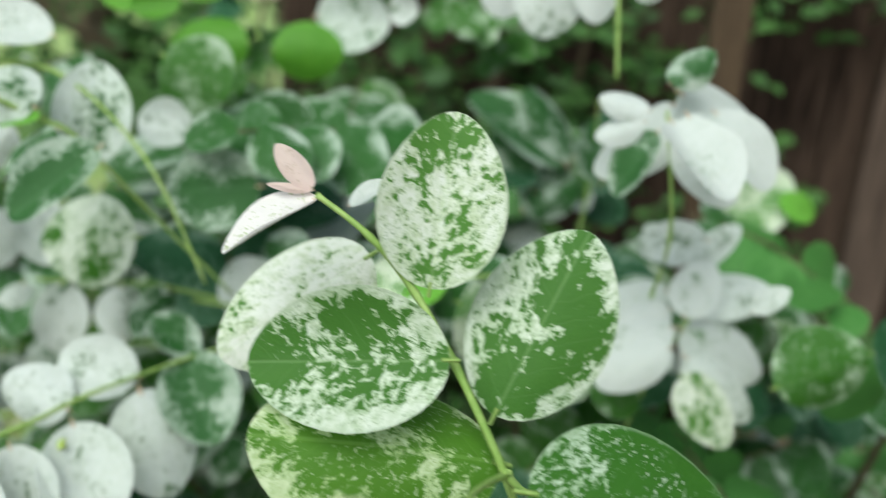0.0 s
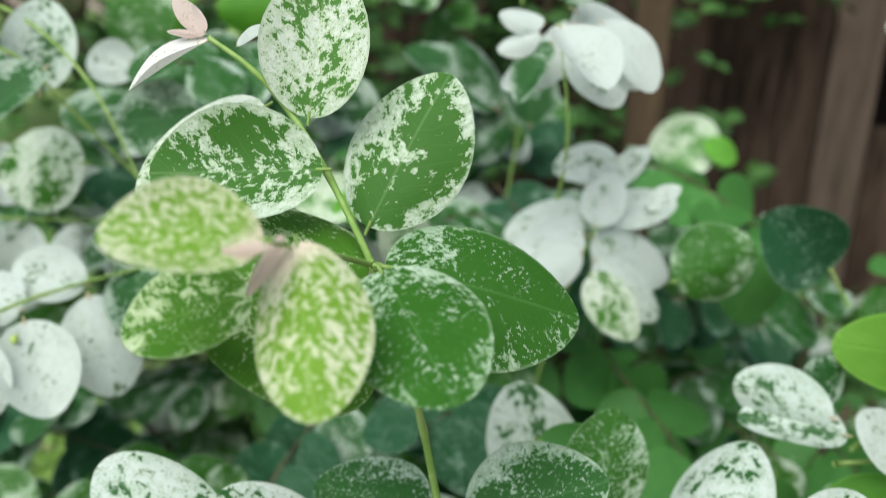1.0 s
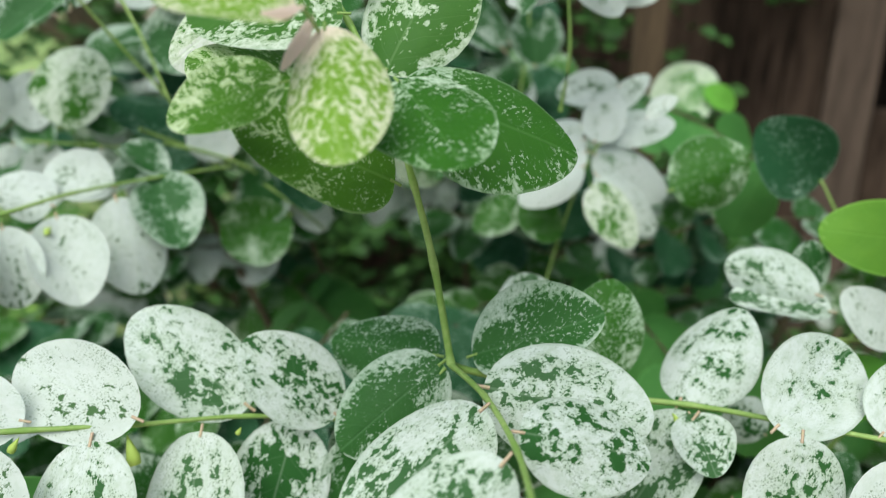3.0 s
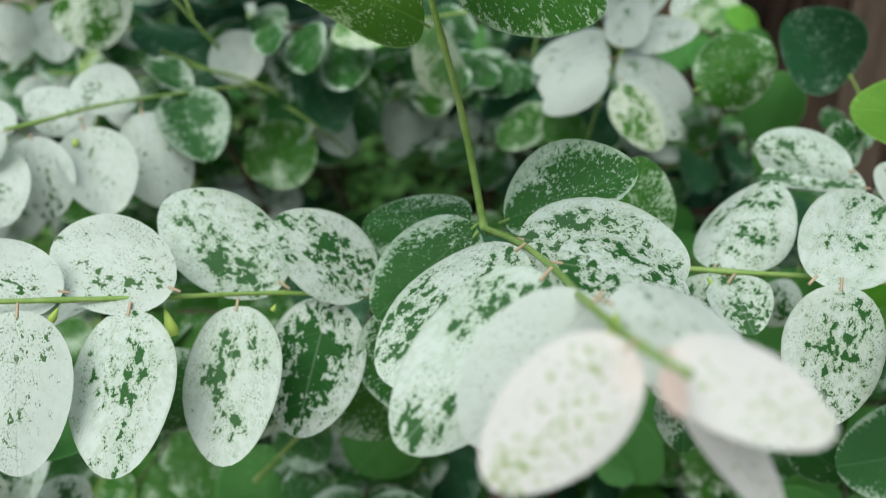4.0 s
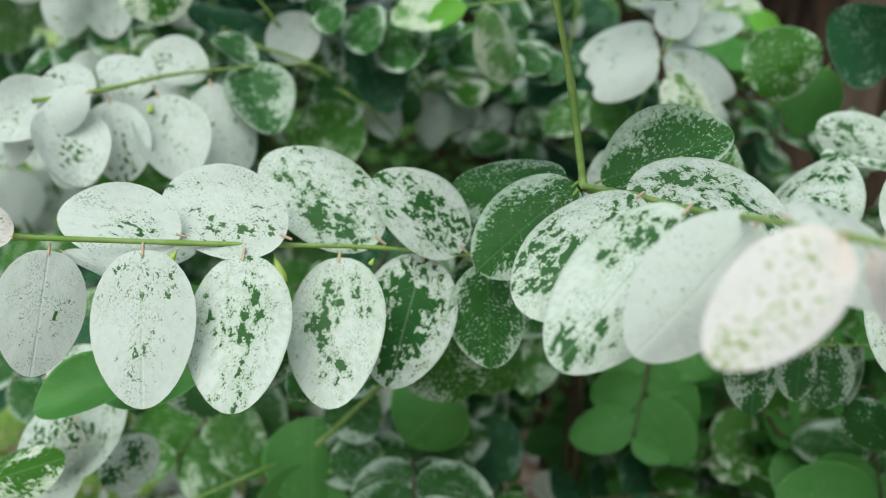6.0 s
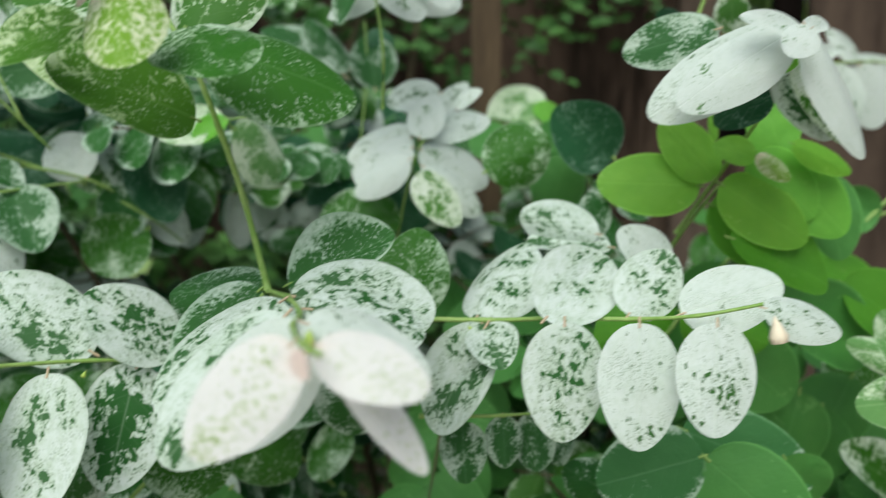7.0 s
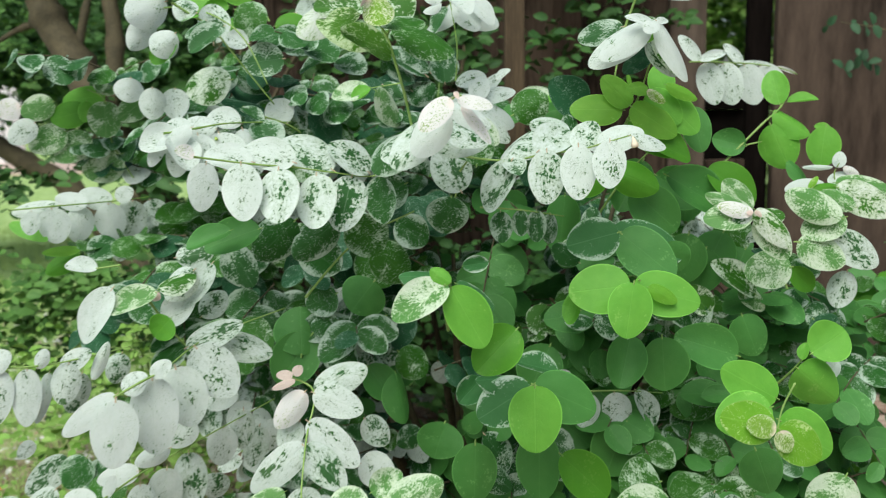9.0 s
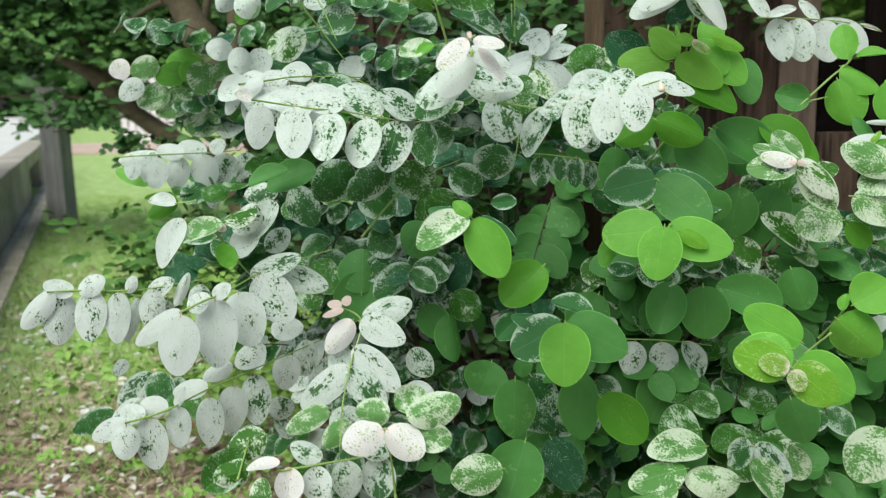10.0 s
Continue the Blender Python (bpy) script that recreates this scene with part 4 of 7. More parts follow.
s.leaf("W1", (-0.1506, 0.3048, 0.6972), (-0.183, 0.302, 0.7055), 0.0270, 0, (0.22, -0.78, 0.59))
s.leaf("W1", (-0.1999, 0.2478, 0.6879), (-0.1829, 0.2321, 0.6562), 0.0315, 0, (0.52, -0.62, 0.59))
s.leaf("W1", (-0.1815, 0.2608, 0.689), (-0.1729, 0.2519, 0.6544), 0.0287, 0, (0.44, -0.84, 0.32))
s.leaf("W1", (-0.1663, 0.279, 0.6894), (-0.1506, 0.2638, 0.6523), 0.0344, 0, (0.43, -0.76, 0.49))
s.leaf("W1", (-0.1491, 0.303, 0.6923), (-0.1318, 0.2877, 0.6509), 0.0368, 0, (0.45, -0.76, 0.47))
s.leaf("WG", (-0.1384, 0.3261, 0.6994), (-0.1188, 0.3067, 0.6669), 0.0350, 0, (0.29, -0.73, 0.61))
s.leaf("WG", (-0.1332, 0.328, 0.6983), (-0.1572, 0.3308, 0.7115), 0.0196, 32, (0.30, -0.95, 0.35))
s.bud((-0.1685, 0.2721, 0.6863), (-0.1669, 0.2713, 0.6829), 0.0037)
s.bud((-0.1666, 0.2742, 0.686), (-0.169, 0.2727, 0.683), 0.0028)
s = Sprig([(-0.1501, 0.3669, 0.706), (-0.1101, 0.3885, 0.6887), (-0.0777, 0.4229, 0.644)], 0.0011, 0.0006)
s.leaf("W1", (-0.1191, 0.3844, 0.6954), (-0.1361, 0.3898, 0.7196), 0.0325, -3, (0.23, -0.97, 0.22))
s.leaf("W1", (-0.0867, 0.4102, 0.6727), (-0.0699, 0.403, 0.6488), 0.0242, 2, (0.13, -0.97, 0.30))
s.leaf("G", (-0.0934, 0.408, 0.6624), (-0.1333, 0.396, 0.6458), 0.0311, 6, (0.20, -0.96, 0.43))
s = Sprig([(-0.2121, 0.3112, 0.8144), (-0.1915, 0.3236, 0.8001), (-0.18, 0.3274, 0.7932), (-0.159, 0.339, 0.7625), (-0.1269, 0.3563, 0.7158)], 0.0013, 0.0007)
s.leaf("WM", (-0.1821, 0.3426, 0.7773), (-0.1835, 0.3587, 0.8193), 0.0327, -4, (0.45, -0.87, 0.42))
s.leaf("WG", (-0.1645, 0.3175, 0.792), (-0.1942, 0.3005, 0.7646), 0.0282, 27, (0.48, -0.83, 0.49))
s.leaf("GM", (-0.1689, 0.3518, 0.7417), (-0.2183, 0.3482, 0.736), 0.0436, 0, (0.46, -0.83, 0.43))
s.leaf("WG", (-0.1179, 0.3748, 0.763), (-0.1606, 0.3663, 0.7593), 0.0391, -4, (0.34, -0.90, 0.39))
s.leaf("W1", (-0.1588, 0.3996, 0.7812), (-0.1849, 0.3982, 0.7853), 0.0247, 3, (0.39, -0.90, 0.32))
s.leaf("WM", (-0.1912, 0.3203, 0.8054), (-0.2134, 0.321, 0.8171), 0.0267, 3, (0.53, -0.83, 0.28))
s.leaf("L", (-0.1888, 0.3193, 0.8023), (-0.2066, 0.3173, 0.7993), 0.0109, 36, (0.52, -0.83, 0.43))
s.leaf("WG", (-0.1817, 0.3181, 0.7975), (-0.201, 0.3082, 0.7825), 0.0174, 27, (0.51, -0.83, 0.46))
s = Sprig([(-0.1543, 0.4978, 0.8134), (-0.1621, 0.5027, 0.8284), (-0.1762, 0.5059, 0.84)], 0.0010, 0.0006)
s.leaf("L2", (-0.1606, 0.4965, 0.8115), (-0.2085, 0.4906, 0.8077), 0.0344, -2, (0.35, -0.93, 0.35))
s.leaf("L2", (-0.1472, 0.4962, 0.8076), (-0.1061, 0.4998, 0.809), 0.0344, 6, (0.24, -0.96, 0.24))
s.leaf("WM", (-0.1277, 0.5258, 0.8251), (-0.0829, 0.5256, 0.8244), 0.0407, 0, (0.20, -0.98, 0.20))
s.leaf("L2", (-0.2017, 0.501, 0.8326), (-0.2308, 0.4972, 0.828), 0.0197, -2, (0.40, -0.91, 0.31))
s.leaf("L", (-0.1627, 0.4984, 0.8504), (-0.2199, 0.5057, 0.8691), 0.0461, 0, (0.3, -0.9, 0.35))
s.leaf("L2", (-0.1707, 0.5245, 0.8818), (-0.2097, 0.5305, 0.9003), 0.0349, 0, (0.3, -0.9, 0.35))
s.leaf("L", (-0.2191, 0.4997, 0.8331), (-0.2569, 0.5059, 0.8535), 0.0339, 0, (0.3, -0.9, 0.35))
s.leaf("WG", (-0.1037, 0.5435, 0.8384), (-0.1155, 0.5338, 0.8082), 0.0348, 6, (0.20, -0.97, 0.20))
s = Sprig([(0.038, 0.402, 0.858), (0.0405, 0.3882, 0.8207)], 0.0012, 0.0007)
s = Sprig([(0.0070, 0.4398, 0.9414), (0.0072, 0.4325, 0.8974), (0.0357, 0.4287, 0.8877)], 0.0010, 0.0006)
s.leaf("W", (-0.0241, 0.4339, 0.8918), (-0.0340, 0.4186, 0.8563), 0.0276, 0, (0.1, -0.9, 0.4), shape=6)
s.leaf("W", (-0.0067, 0.4314, 0.8846), (-0.0144, 0.4150, 0.8436), 0.0321, 0, (0.1, -0.9, 0.4), shape=6)
s.leaf("W1", (0.0132, 0.4294, 0.8818), (0.0062, 0.4122, 0.8359), 0.0383, 0, (0.1, -0.9, 0.4), shape=6)
s.leaf("W", (0.0290, 0.4289, 0.8857), (0.0311, 0.4117, 0.8438), 0.0267, 0, (0.1, -0.9, 0.4), shape=6)
s.leaf("W1", (0.0537, 0.4280, 0.8915), (0.0535, 0.4117, 0.8544), 0.0276, 0, (0.1, -0.9, 0.4), shape=6)
s.leaf("W1", (-0.0729, 0.461, 0.8399), (-0.0579, 0.4601, 0.8379), 0.0177, 6, (0.14, -0.99, 0.19))
s = Sprig([(-0.2476, 0.3597, 0.8147), (-0.203, 0.3576, 0.8135), (-0.1531, 0.331, 0.7862), (-0.1259, 0.322, 0.7352)], 0.0011, 0.0006)
s.leaf("W", (-0.2325, 0.3601, 0.8217), (-0.2658, 0.3379, 0.8037), 0.0392, -0, (0.38, -0.92, 0.01))
s.leaf("W1", (-0.248, 0.3582, 0.8049), (-0.2714, 0.3545, 0.7736), 0.0273, -4, (0.39, -0.92, 0.15))
s.leaf("W1", (-0.2237, 0.3548, 0.7895), (-0.2381, 0.3317, 0.7695), 0.0294, 3, (0.36, -0.93, 0.04))
s.leaf("W1", (-0.2025, 0.3598, 0.8282), (-0.247, 0.3623, 0.8319), 0.0259, 38, (0.35, -0.93, 0.11))
s.leaf("L2", (-0.2495, 0.3516, 0.7607), (-0.2234, 0.3516, 0.7796), 0.0211, -14, (0.37, -0.93, 0.17))
s = Sprig([(-0.2566, 0.4393, 0.7248), (-0.2897, 0.4417, 0.7312)], 0.0010, 0.0006)
s.leaf("W1", (-0.263, 0.3907, 0.7363), (-0.2637, 0.387, 0.7026), 0.0288, 4, (0.38, -0.93, 0.11))
s.leaf("W1", (-0.2446, 0.4101, 0.7356), (-0.2444, 0.404, 0.7011), 0.0295, 3, (0.35, -0.94, 0.12))
s.leaf("W1", (-0.2862, 0.3934, 0.7473), (-0.2894, 0.3889, 0.7215), 0.0314, -3, (0.40, -0.92, 0.10))
s.leaf("W1", (-0.2123, 0.4364, 0.718), (-0.211, 0.4322, 0.6849), 0.0334, 6, (0.31, -0.95, 0.13))
s.leaf("G", (-0.1711, 0.3991, 0.8166), (-0.14, 0.3942, 0.8001), 0.0419, -6, (0.26, -0.96, 0.01))
s = Sprig([(-0.4131, 0.3566, 0.6114), (-0.3781, 0.3800, 0.6121), (-0.3323, 0.4447, 0.6103), (-0.3046, 0.4777, 0.6113)], 0.0010, 0.0006)
s.leaf("W1", (-0.3733, 0.3875, 0.6126), (-0.4224, 0.3765, 0.6088), 0.0196, 0, (0.28, -0.9, 0.44), shape=6)
s.leaf("W", (-0.3538, 0.4155, 0.6105), (-0.3929, 0.4181, 0.6213), 0.0228, 0, (0.24, -0.84, 0.42), shape=6)
s.leaf("W1", (-0.3356, 0.4401, 0.6094), (-0.3701, 0.4337, 0.6239), 0.0274, 0, (0.28, -0.85, 0.42), shape=6)
s.leaf("W1", (-0.3323, 0.4450, 0.6124), (-0.3137, 0.4482, 0.6236), 0.0206, 0, (0.28, -0.8, 0.37), shape=7)
s.leaf("W", (-0.3905, 0.3587, 0.6097), (-0.3922, 0.3537, 0.5847), 0.0197, 0, (0.37, -0.89, 0.43), shape=7)
s.leaf("W1", (-0.3781, 0.3797, 0.6101), (-0.3726, 0.3757, 0.5720), 0.0337, 0, (0.39, -0.81, 0.44), shape=7)
s.leaf("W1", (-0.3614, 0.4199, 0.6074), (-0.3685, 0.4101, 0.5680), 0.0310, 0, (0.35, -0.85, 0.4), shape=6)
s.leaf("W", (-0.3384, 0.4362, 0.6084), (-0.3325, 0.4318, 0.5676), 0.0355, 0, (0.39, -0.81, 0.54), shape=6)
s.leaf("WS", (-0.3225, 0.4702, 0.6079), (-0.3275, 0.4646, 0.5647), 0.0366, 0, (0.39, -0.84, 0.53), shape=7)
s.leaf("W1", (-0.3363, 0.4617, 0.5707), (-0.3382, 0.4533, 0.5379), 0.0239, 0, (0.27, -0.86, 0.42), shape=6)
s.leaf("WM", (-0.3112, 0.4965, 0.6054), (-0.2945, 0.4853, 0.5762), 0.0317, 0, (0.29, -0.81, 0.38), shape=7)
s.leaf("WM", (-0.3001, 0.5035, 0.5814), (-0.3184, 0.4962, 0.5458), 0.0320, 0, (0.4, -0.85, 0.49), shape=6)
s.leaf("L", (-0.4222, 0.3737, 0.5954), (-0.3810, 0.3685, 0.5776), 0.0169, 0, (0.4, -0.89, 0.44), shape=7)
s.leaf("LQ", (-0.3591, 0.3996, 0.5613), (-0.4012, 0.3948, 0.5595), 0.0120, 0, (0.31, -0.89, 0.45), shape=7)
s.leaf("L2", (-0.3677, 0.4174, 0.5540), (-0.4044, 0.4037, 0.5350), 0.0231, 0, (0.33, -0.8, 0.39), shape=6)
s = Sprig([(-0.3254, 0.499, 0.6254), (-0.3466, 0.4856, 0.676), (-0.3423, 0.4637, 0.7242), (-0.3628, 0.4644, 0.7381)], 0.0010, 0.0006)
s.leaf("PW", (-0.4369, 0.4551, 0.7203), (-0.4653, 0.451, 0.7139), 0.0261, 0, (0.44, -0.90, 0.09), shape=7)
s.leaf("LM", (-0.4005, 0.459, 0.7251), (-0.4356, 0.4508, 0.7108), 0.0302, 0, (0.42, -0.91, 0.08), shape=7)
s.leaf("W1", (-0.4211, 0.4532, 0.7017), (-0.4499, 0.4454, 0.6799), 0.0275, 0, (0.43, -0.90, 0.23), shape=7)
s.leaf("LM", (-0.3941, 0.471, 0.6909), (-0.4364, 0.4622, 0.6723), 0.0349, 0, (0.41, -0.91, 0.24), shape=7)
s.leaf("LM", (-0.3688, 0.4786, 0.6835), (-0.4157, 0.4704, 0.6599), 0.0366, 0, (0.39, -0.92, 0.25), shape=7)
s.leaf("L2", (-0.3629, 0.4603, 0.7144), (-0.407, 0.4588, 0.7049), 0.0317, 0, (0.39, -0.92, 0.21), shape=7)
s.leaf("LM", (-0.3436, 0.4636, 0.7243), (-0.3437, 0.4601, 0.6822), 0.0386, 0, (0.36, -0.93, 0.10), shape=7)
s.leaf("LM", (-0.3383, 0.4901, 0.6617), (-0.3837, 0.4839, 0.6377), 0.0456, 0, (0.36, -0.93, 0.14), shape=7)
s.leaf("L", (-0.3423, 0.4649, 0.731), (-0.3935, 0.4641, 0.7251), 0.0281, 0, (0.38, -0.93, 0.20), shape=7)
s.leaf("LM", (-0.3285, 0.4672, 0.7376), (-0.3556, 0.4652, 0.7447), 0.0206, 0, (0.36, -0.93, 0.18), shape=7)
s.leaf("LM", (-0.295, 0.4703, 0.7269), (-0.3286, 0.4612, 0.7037), 0.0303, 0, (0.33, -0.94, 0.21), shape=7)
s.leaf("L", (-0.3628, 0.4621, 0.7246), (-0.3654, 0.4555, 0.7009), 0.0172, 0, (0.38, -0.93, 0.21), shape=7)
s = Sprig([(-0.2328, 0.1807, 0.5809), (-0.2534, 0.1786, 0.5787)], 0.0010, 0.0006)
s.leaf("W1", (-0.2523, 0.1786, 0.5786), (-0.2792, 0.1773, 0.5815), 0.0178, 24, (0.39, -0.91, 0.37))
s.leaf("W1", (-0.2256, 0.1387, 0.5687), (-0.2552, 0.1331, 0.5262), 0.0325, 31, (0.38, -0.91, 0.41))
s.leaf("LM", (-0.19, 0.141, 0.5648), (-0.2271, 0.1324, 0.549), 0.0262, 28, (0.34, -0.92, 0.41))
s.leaf("GM", (-0.189, 0.1415, 0.5672), (-0.1601, 0.1473, 0.5785), 0.0211, -26, (0.30, -0.94, 0.39))
s.leaf("PK", (-0.189, 0.141, 0.5647), (-0.1938, 0.139, 0.5577), 0.0088, 2, (0.32, -0.93, 0.28))
s.leaf("WM", (-0.1683, 0.1753, 0.5764), (-0.1948, 0.172, 0.5511), 0.0255, 2, (0.30, -0.94, 0.39))
s.leaf("WM", (-0.1584, 0.1968, 0.5781), (-0.1817, 0.1881, 0.5426), 0.0285, 17, (0.28, -0.95, 0.39))
s.leaf("WM", (-0.1897, 0.1952, 0.5838), (-0.1577, 0.1959, 0.5888), 0.0235, 4, (0.28, -0.95, 0.36))
s.leaf("W1", (-0.2002, 0.1845, 0.5273), (-0.1739, 0.1905, 0.5527), 0.0261, -6, (0.30, -0.93, 0.42))
s.leaf("L2", (-0.1793, 0.1381, 0.5429), (-0.194, 0.1346, 0.5286), 0.0245, 7, (0.31, -0.93, 0.31))
s = Sprig([(-0.1963, 0.1392, 0.5576), (-0.1887, 0.165, 0.5265), (-0.177, 0.1913, 0.496)], 0.0012, 0.0007)
s.leaf("WM", (-0.1717, 0.1976, 0.5298), (-0.1506, 0.203, 0.5503), 0.0238, -2, (0.26, -0.94, 0.30))
s = Sprig([(-0.3887, 0.1650, 0.4925), (-0.3683, 0.1767, 0.4916), (-0.3191, 0.2004, 0.4871), (-0.2837, 0.2240, 0.4884), (-0.2547, 0.2472, 0.4907)], 0.0010, 0.0006)
s.leaf("W", (-0.3834, 0.1680, 0.4917), (-0.4163, 0.1529, 0.4585), 0.0242, 0, (0.34, -0.84, 0.53), shape=6)
s.leaf("W1", (-0.3675, 0.1768, 0.4894), (-0.3953, 0.1692, 0.5000), 0.0191, 0, (0.35, -0.91, 0.43), shape=7)
s.leaf("W1", (-0.3803, 0.1761, 0.4906), (-0.3821, 0.1623, 0.4382), 0.0319, 0, (0.42, -0.79, 0.37), shape=6)
s.leaf("W1", (-0.3631, 0.1789, 0.4888), (-0.3395, 0.1830, 0.5043), 0.0224, 0, (0.42, -0.86, 0.54), shape=6)
s.leaf("W1", (-0.3517, 0.1848, 0.4895), (-0.3528, 0.1698, 0.4409), 0.0310, 0, (0.35, -0.89, 0.45), shape=7)
s.leaf("W1", (-0.3297, 0.1951, 0.4857), (-0.3297, 0.1827, 0.4357), 0.0249, 0, (0.4, -0.89, 0.47), shape=7)
s.leaf("W1", (-0.3219, 0.1987, 0.4848), (-0.3134, 0.1978, 0.5018), 0.0130, 0, (0.33, -0.82, 0.44), shape=6)
s.leaf("W1", (-0.3184, 0.2119, 0.4766), (-0.3287, 0.1968, 0.4332), 0.0144, 0, (0.37, -0.89, 0.53), shape=6)
s.leaf("W1", (-0.2999, 0.2130, 0.4855), (-0.3050, 0.2000, 0.4495), 0.0265, 0, (0.31, -0.89, 0.49), shape=6)
s.leaf("W1", (-0.3104, 0.2177, 0.4796), (-0.2808, 0.2152, 0.4953), 0.0200, 0, (0.39, -0.84, 0.43), shape=7)
s.leaf("W1", (-0.2829, 0.2209, 0.4663), (-0.2674, 0.2224, 0.5003), 0.0123, 0, (0.35, -0.79, 0.49), shape=6)
s.leaf("WS", (-0.2987, 0.2359, 0.4688), (-0.3105, 0.2255, 0.4319), 0.0250, 0, (0.34, -0.86, 0.38), shape=6)
s.leaf("WM", (-0.2689, 0.2599, 0.4803), (-0.2755, 0.2488, 0.4534), 0.0232, 0, (0.4, -0.86, 0.41), shape=6)
s = Sprig([(-0.2080, 0.0790, 0.4966), (-0.1908, 0.0920, 0.5044), (-0.1787, 0.1140, 0.5080), (-0.1617, 0.1778, 0.5156), (-0.1022, 0.2259, 0.5293)], 0.0010, 0.0006)
s.leaf("W", (-0.2068, 0.0801, 0.4982), (-0.2449, 0.0669, 0.4712), 0.0193, 0, (0.24, -0.88, 0.41), shape=7)
s.leaf("W", (-0.2057, 0.0766, 0.4955), (-0.2090, 0.0662, 0.4437), 0.0357, 0, (0.22, -0.9, 0.54), shape=7)
s.leaf("W1", (-0.2060, 0.0927, 0.4963), (-0.1888, 0.0978, 0.5086), 0.0187, 0, (0.26, -0.8, 0.49), shape=7)
s.leaf("W", (-0.1875, 0.1073, 0.5029), (-0.1868, 0.0998, 0.4404), 0.0380, 0, (0.21, -0.86, 0.45), shape=7)
s.leaf("W1", (-0.1861, 0.1008, 0.5058), (-0.1710, 0.1038, 0.5167), 0.0141, 0, (0.34, -0.8, 0.43), shape=7)
s.leaf("W1", (-0.1784, 0.1371, 0.5016), (-0.1642, 0.1314, 0.4522), 0.0385, 0, (0.25, -0.86, 0.41), shape=7)
s.leaf("W1", (-0.1671, 0.1594, 0.5123), (-0.1354, 0.1571, 0.4702), 0.0405, 0, (0.25, -0.86, 0.46), shape=7)
s.leaf("WS", (-0.1574, 0.1809, 0.5133), (-0.1072, 0.1854, 0.4985), 0.0270, 0, (0.35, -0.83, 0.38), shape=6)
s.leaf("WM", (-0.1768, 0.1655, 0.5107), (-0.1300, 0.1752, 0.5296), 0.0235, 0, (0.32, -0.88, 0.52), shape=7)
s.leaf("W1", (-0.1873, 0.1352, 0.4328), (-0.2199, 0.1333, 0.4193), 0.0170, 0, (0.3, -0.84, 0.5), shape=6)
s.leaf("W1", (-0.1816, 0.1950, 0.4310), (-0.2083, 0.1890, 0.4131), 0.0237, 0, (0.33, -0.88, 0.4), shape=7)
s = Sprig([(-0.2719, 0.0861, 0.3916), (-0.2440, 0.1095, 0.3956), (-0.2238, 0.1528, 0.4008), (-0.2000, 0.1962, 0.4048), (-0.1273, 0.2771, 0.4249)], 0.0010, 0.0006)
s.leaf("W", (-0.2715, 0.0865, 0.3924), (-0.3052, 0.0836, 0.3767), 0.0201, 0, (0.27, -0.81, 0.51), shape=7)
s.leaf("W1", (-0.2584, 0.0976, 0.3938), (-0.2822, 0.0960, 0.4002), 0.0184, 0, (0.26, -0.8, 0.4), shape=7)
s.leaf("W1", (-0.2708, 0.0866, 0.3893), (-0.2684, 0.0742, 0.3618), 0.0249, 0, (0.37, -0.85, 0.46), shape=6)
s.leaf("W", (-0.2430, 0.1120, 0.3961), (-0.2664, 0.1064, 0.4043), 0.0197, 0, (0.36, -0.9, 0.47), shape=6)
s.leaf("W1", (-0.2586, 0.1021, 0.3898), (-0.2511, 0.0974, 0.3421), 0.0293, 0, (0.26, -0.9, 0.53), shape=7)
s.leaf("W1", (-0.2381, 0.1226, 0.3948), (-0.2356, 0.1148, 0.3570), 0.0230, 0, (0.38, -0.81, 0.39), shape=7)
s.leaf("W", (-0.2392, 0.1204, 0.3957), (-0.2316, 0.1253, 0.4139), 0.0100, 0, (0.28, -0.79, 0.44), shape=7)
s.leaf("W", (-0.2226, 0.1558, 0.4040), (-0.2599, 0.1540, 0.3963), 0.0197, 0, (0.27, -0.9, 0.48), shape=7)
s.leaf("W1", (-0.2220, 0.1550, 0.3922), (-0.2180, 0.1446, 0.3462), 0.0270, 0, (0.41, -0.86, 0.5), shape=7)
s.leaf("W1", (-0.2072, 0.1822, 0.3948), (-0.2122, 0.1757, 0.3475), 0.0311, 0, (0.39, -0.89, 0.42), shape=7)
s.leaf("WS", (-0.1934, 0.2032, 0.4006), (-0.1884, 0.1891, 0.3522), 0.0307, 0, (0.27, -0.84, 0.44), shape=7)
s.leaf("WM", (-0.1799, 0.2381, 0.3652), (-0.1807, 0.2323, 0.3403), 0.0287, 0, (0.27, -0.85, 0.43), shape=6)
s.leaf("W1", (-0.1678, 0.2338, 0.4131), (-0.1714, 0.2257, 0.3769), 0.0294, 0, (0.36, -0.91, 0.43), shape=7)
s.leaf("WS", (-0.1525, 0.2516, 0.4239), (-0.1539, 0.2432, 0.3860), 0.0241, 0, (0.38, -0.84, 0.46), shape=7)
s.leaf("W1", (-0.1916, 0.2504, 0.4346), (-0.1581, 0.2575, 0.4369), 0.0265, 0, (0.39, -0.87, 0.51), shape=7)
s.leaf("WM", (-0.1463, 0.2893, 0.3926), (-0.1550, 0.2800, 0.3518), 0.0265, 0, (0.25, -0.9, 0.53), shape=7)
s.leaf("W1", (-0.1335, 0.3019, 0.3947), (-0.1392, 0.2939, 0.3625), 0.0244, 0, (0.38, -0.84, 0.54), shape=7)
s.leaf("WM", (-0.3100, 0.2148, 0.3932), (-0.3500, 0.2070, 0.3600), 0.0282, 0, (0.35, -0.86, 0.4), shape=7)
s.leaf("DM", (-0.3573, 0.2144, 0.3507), (-0.4052, 0.2059, 0.3293), 0.0251, 0, (0.41, -0.87, 0.45), shape=7)
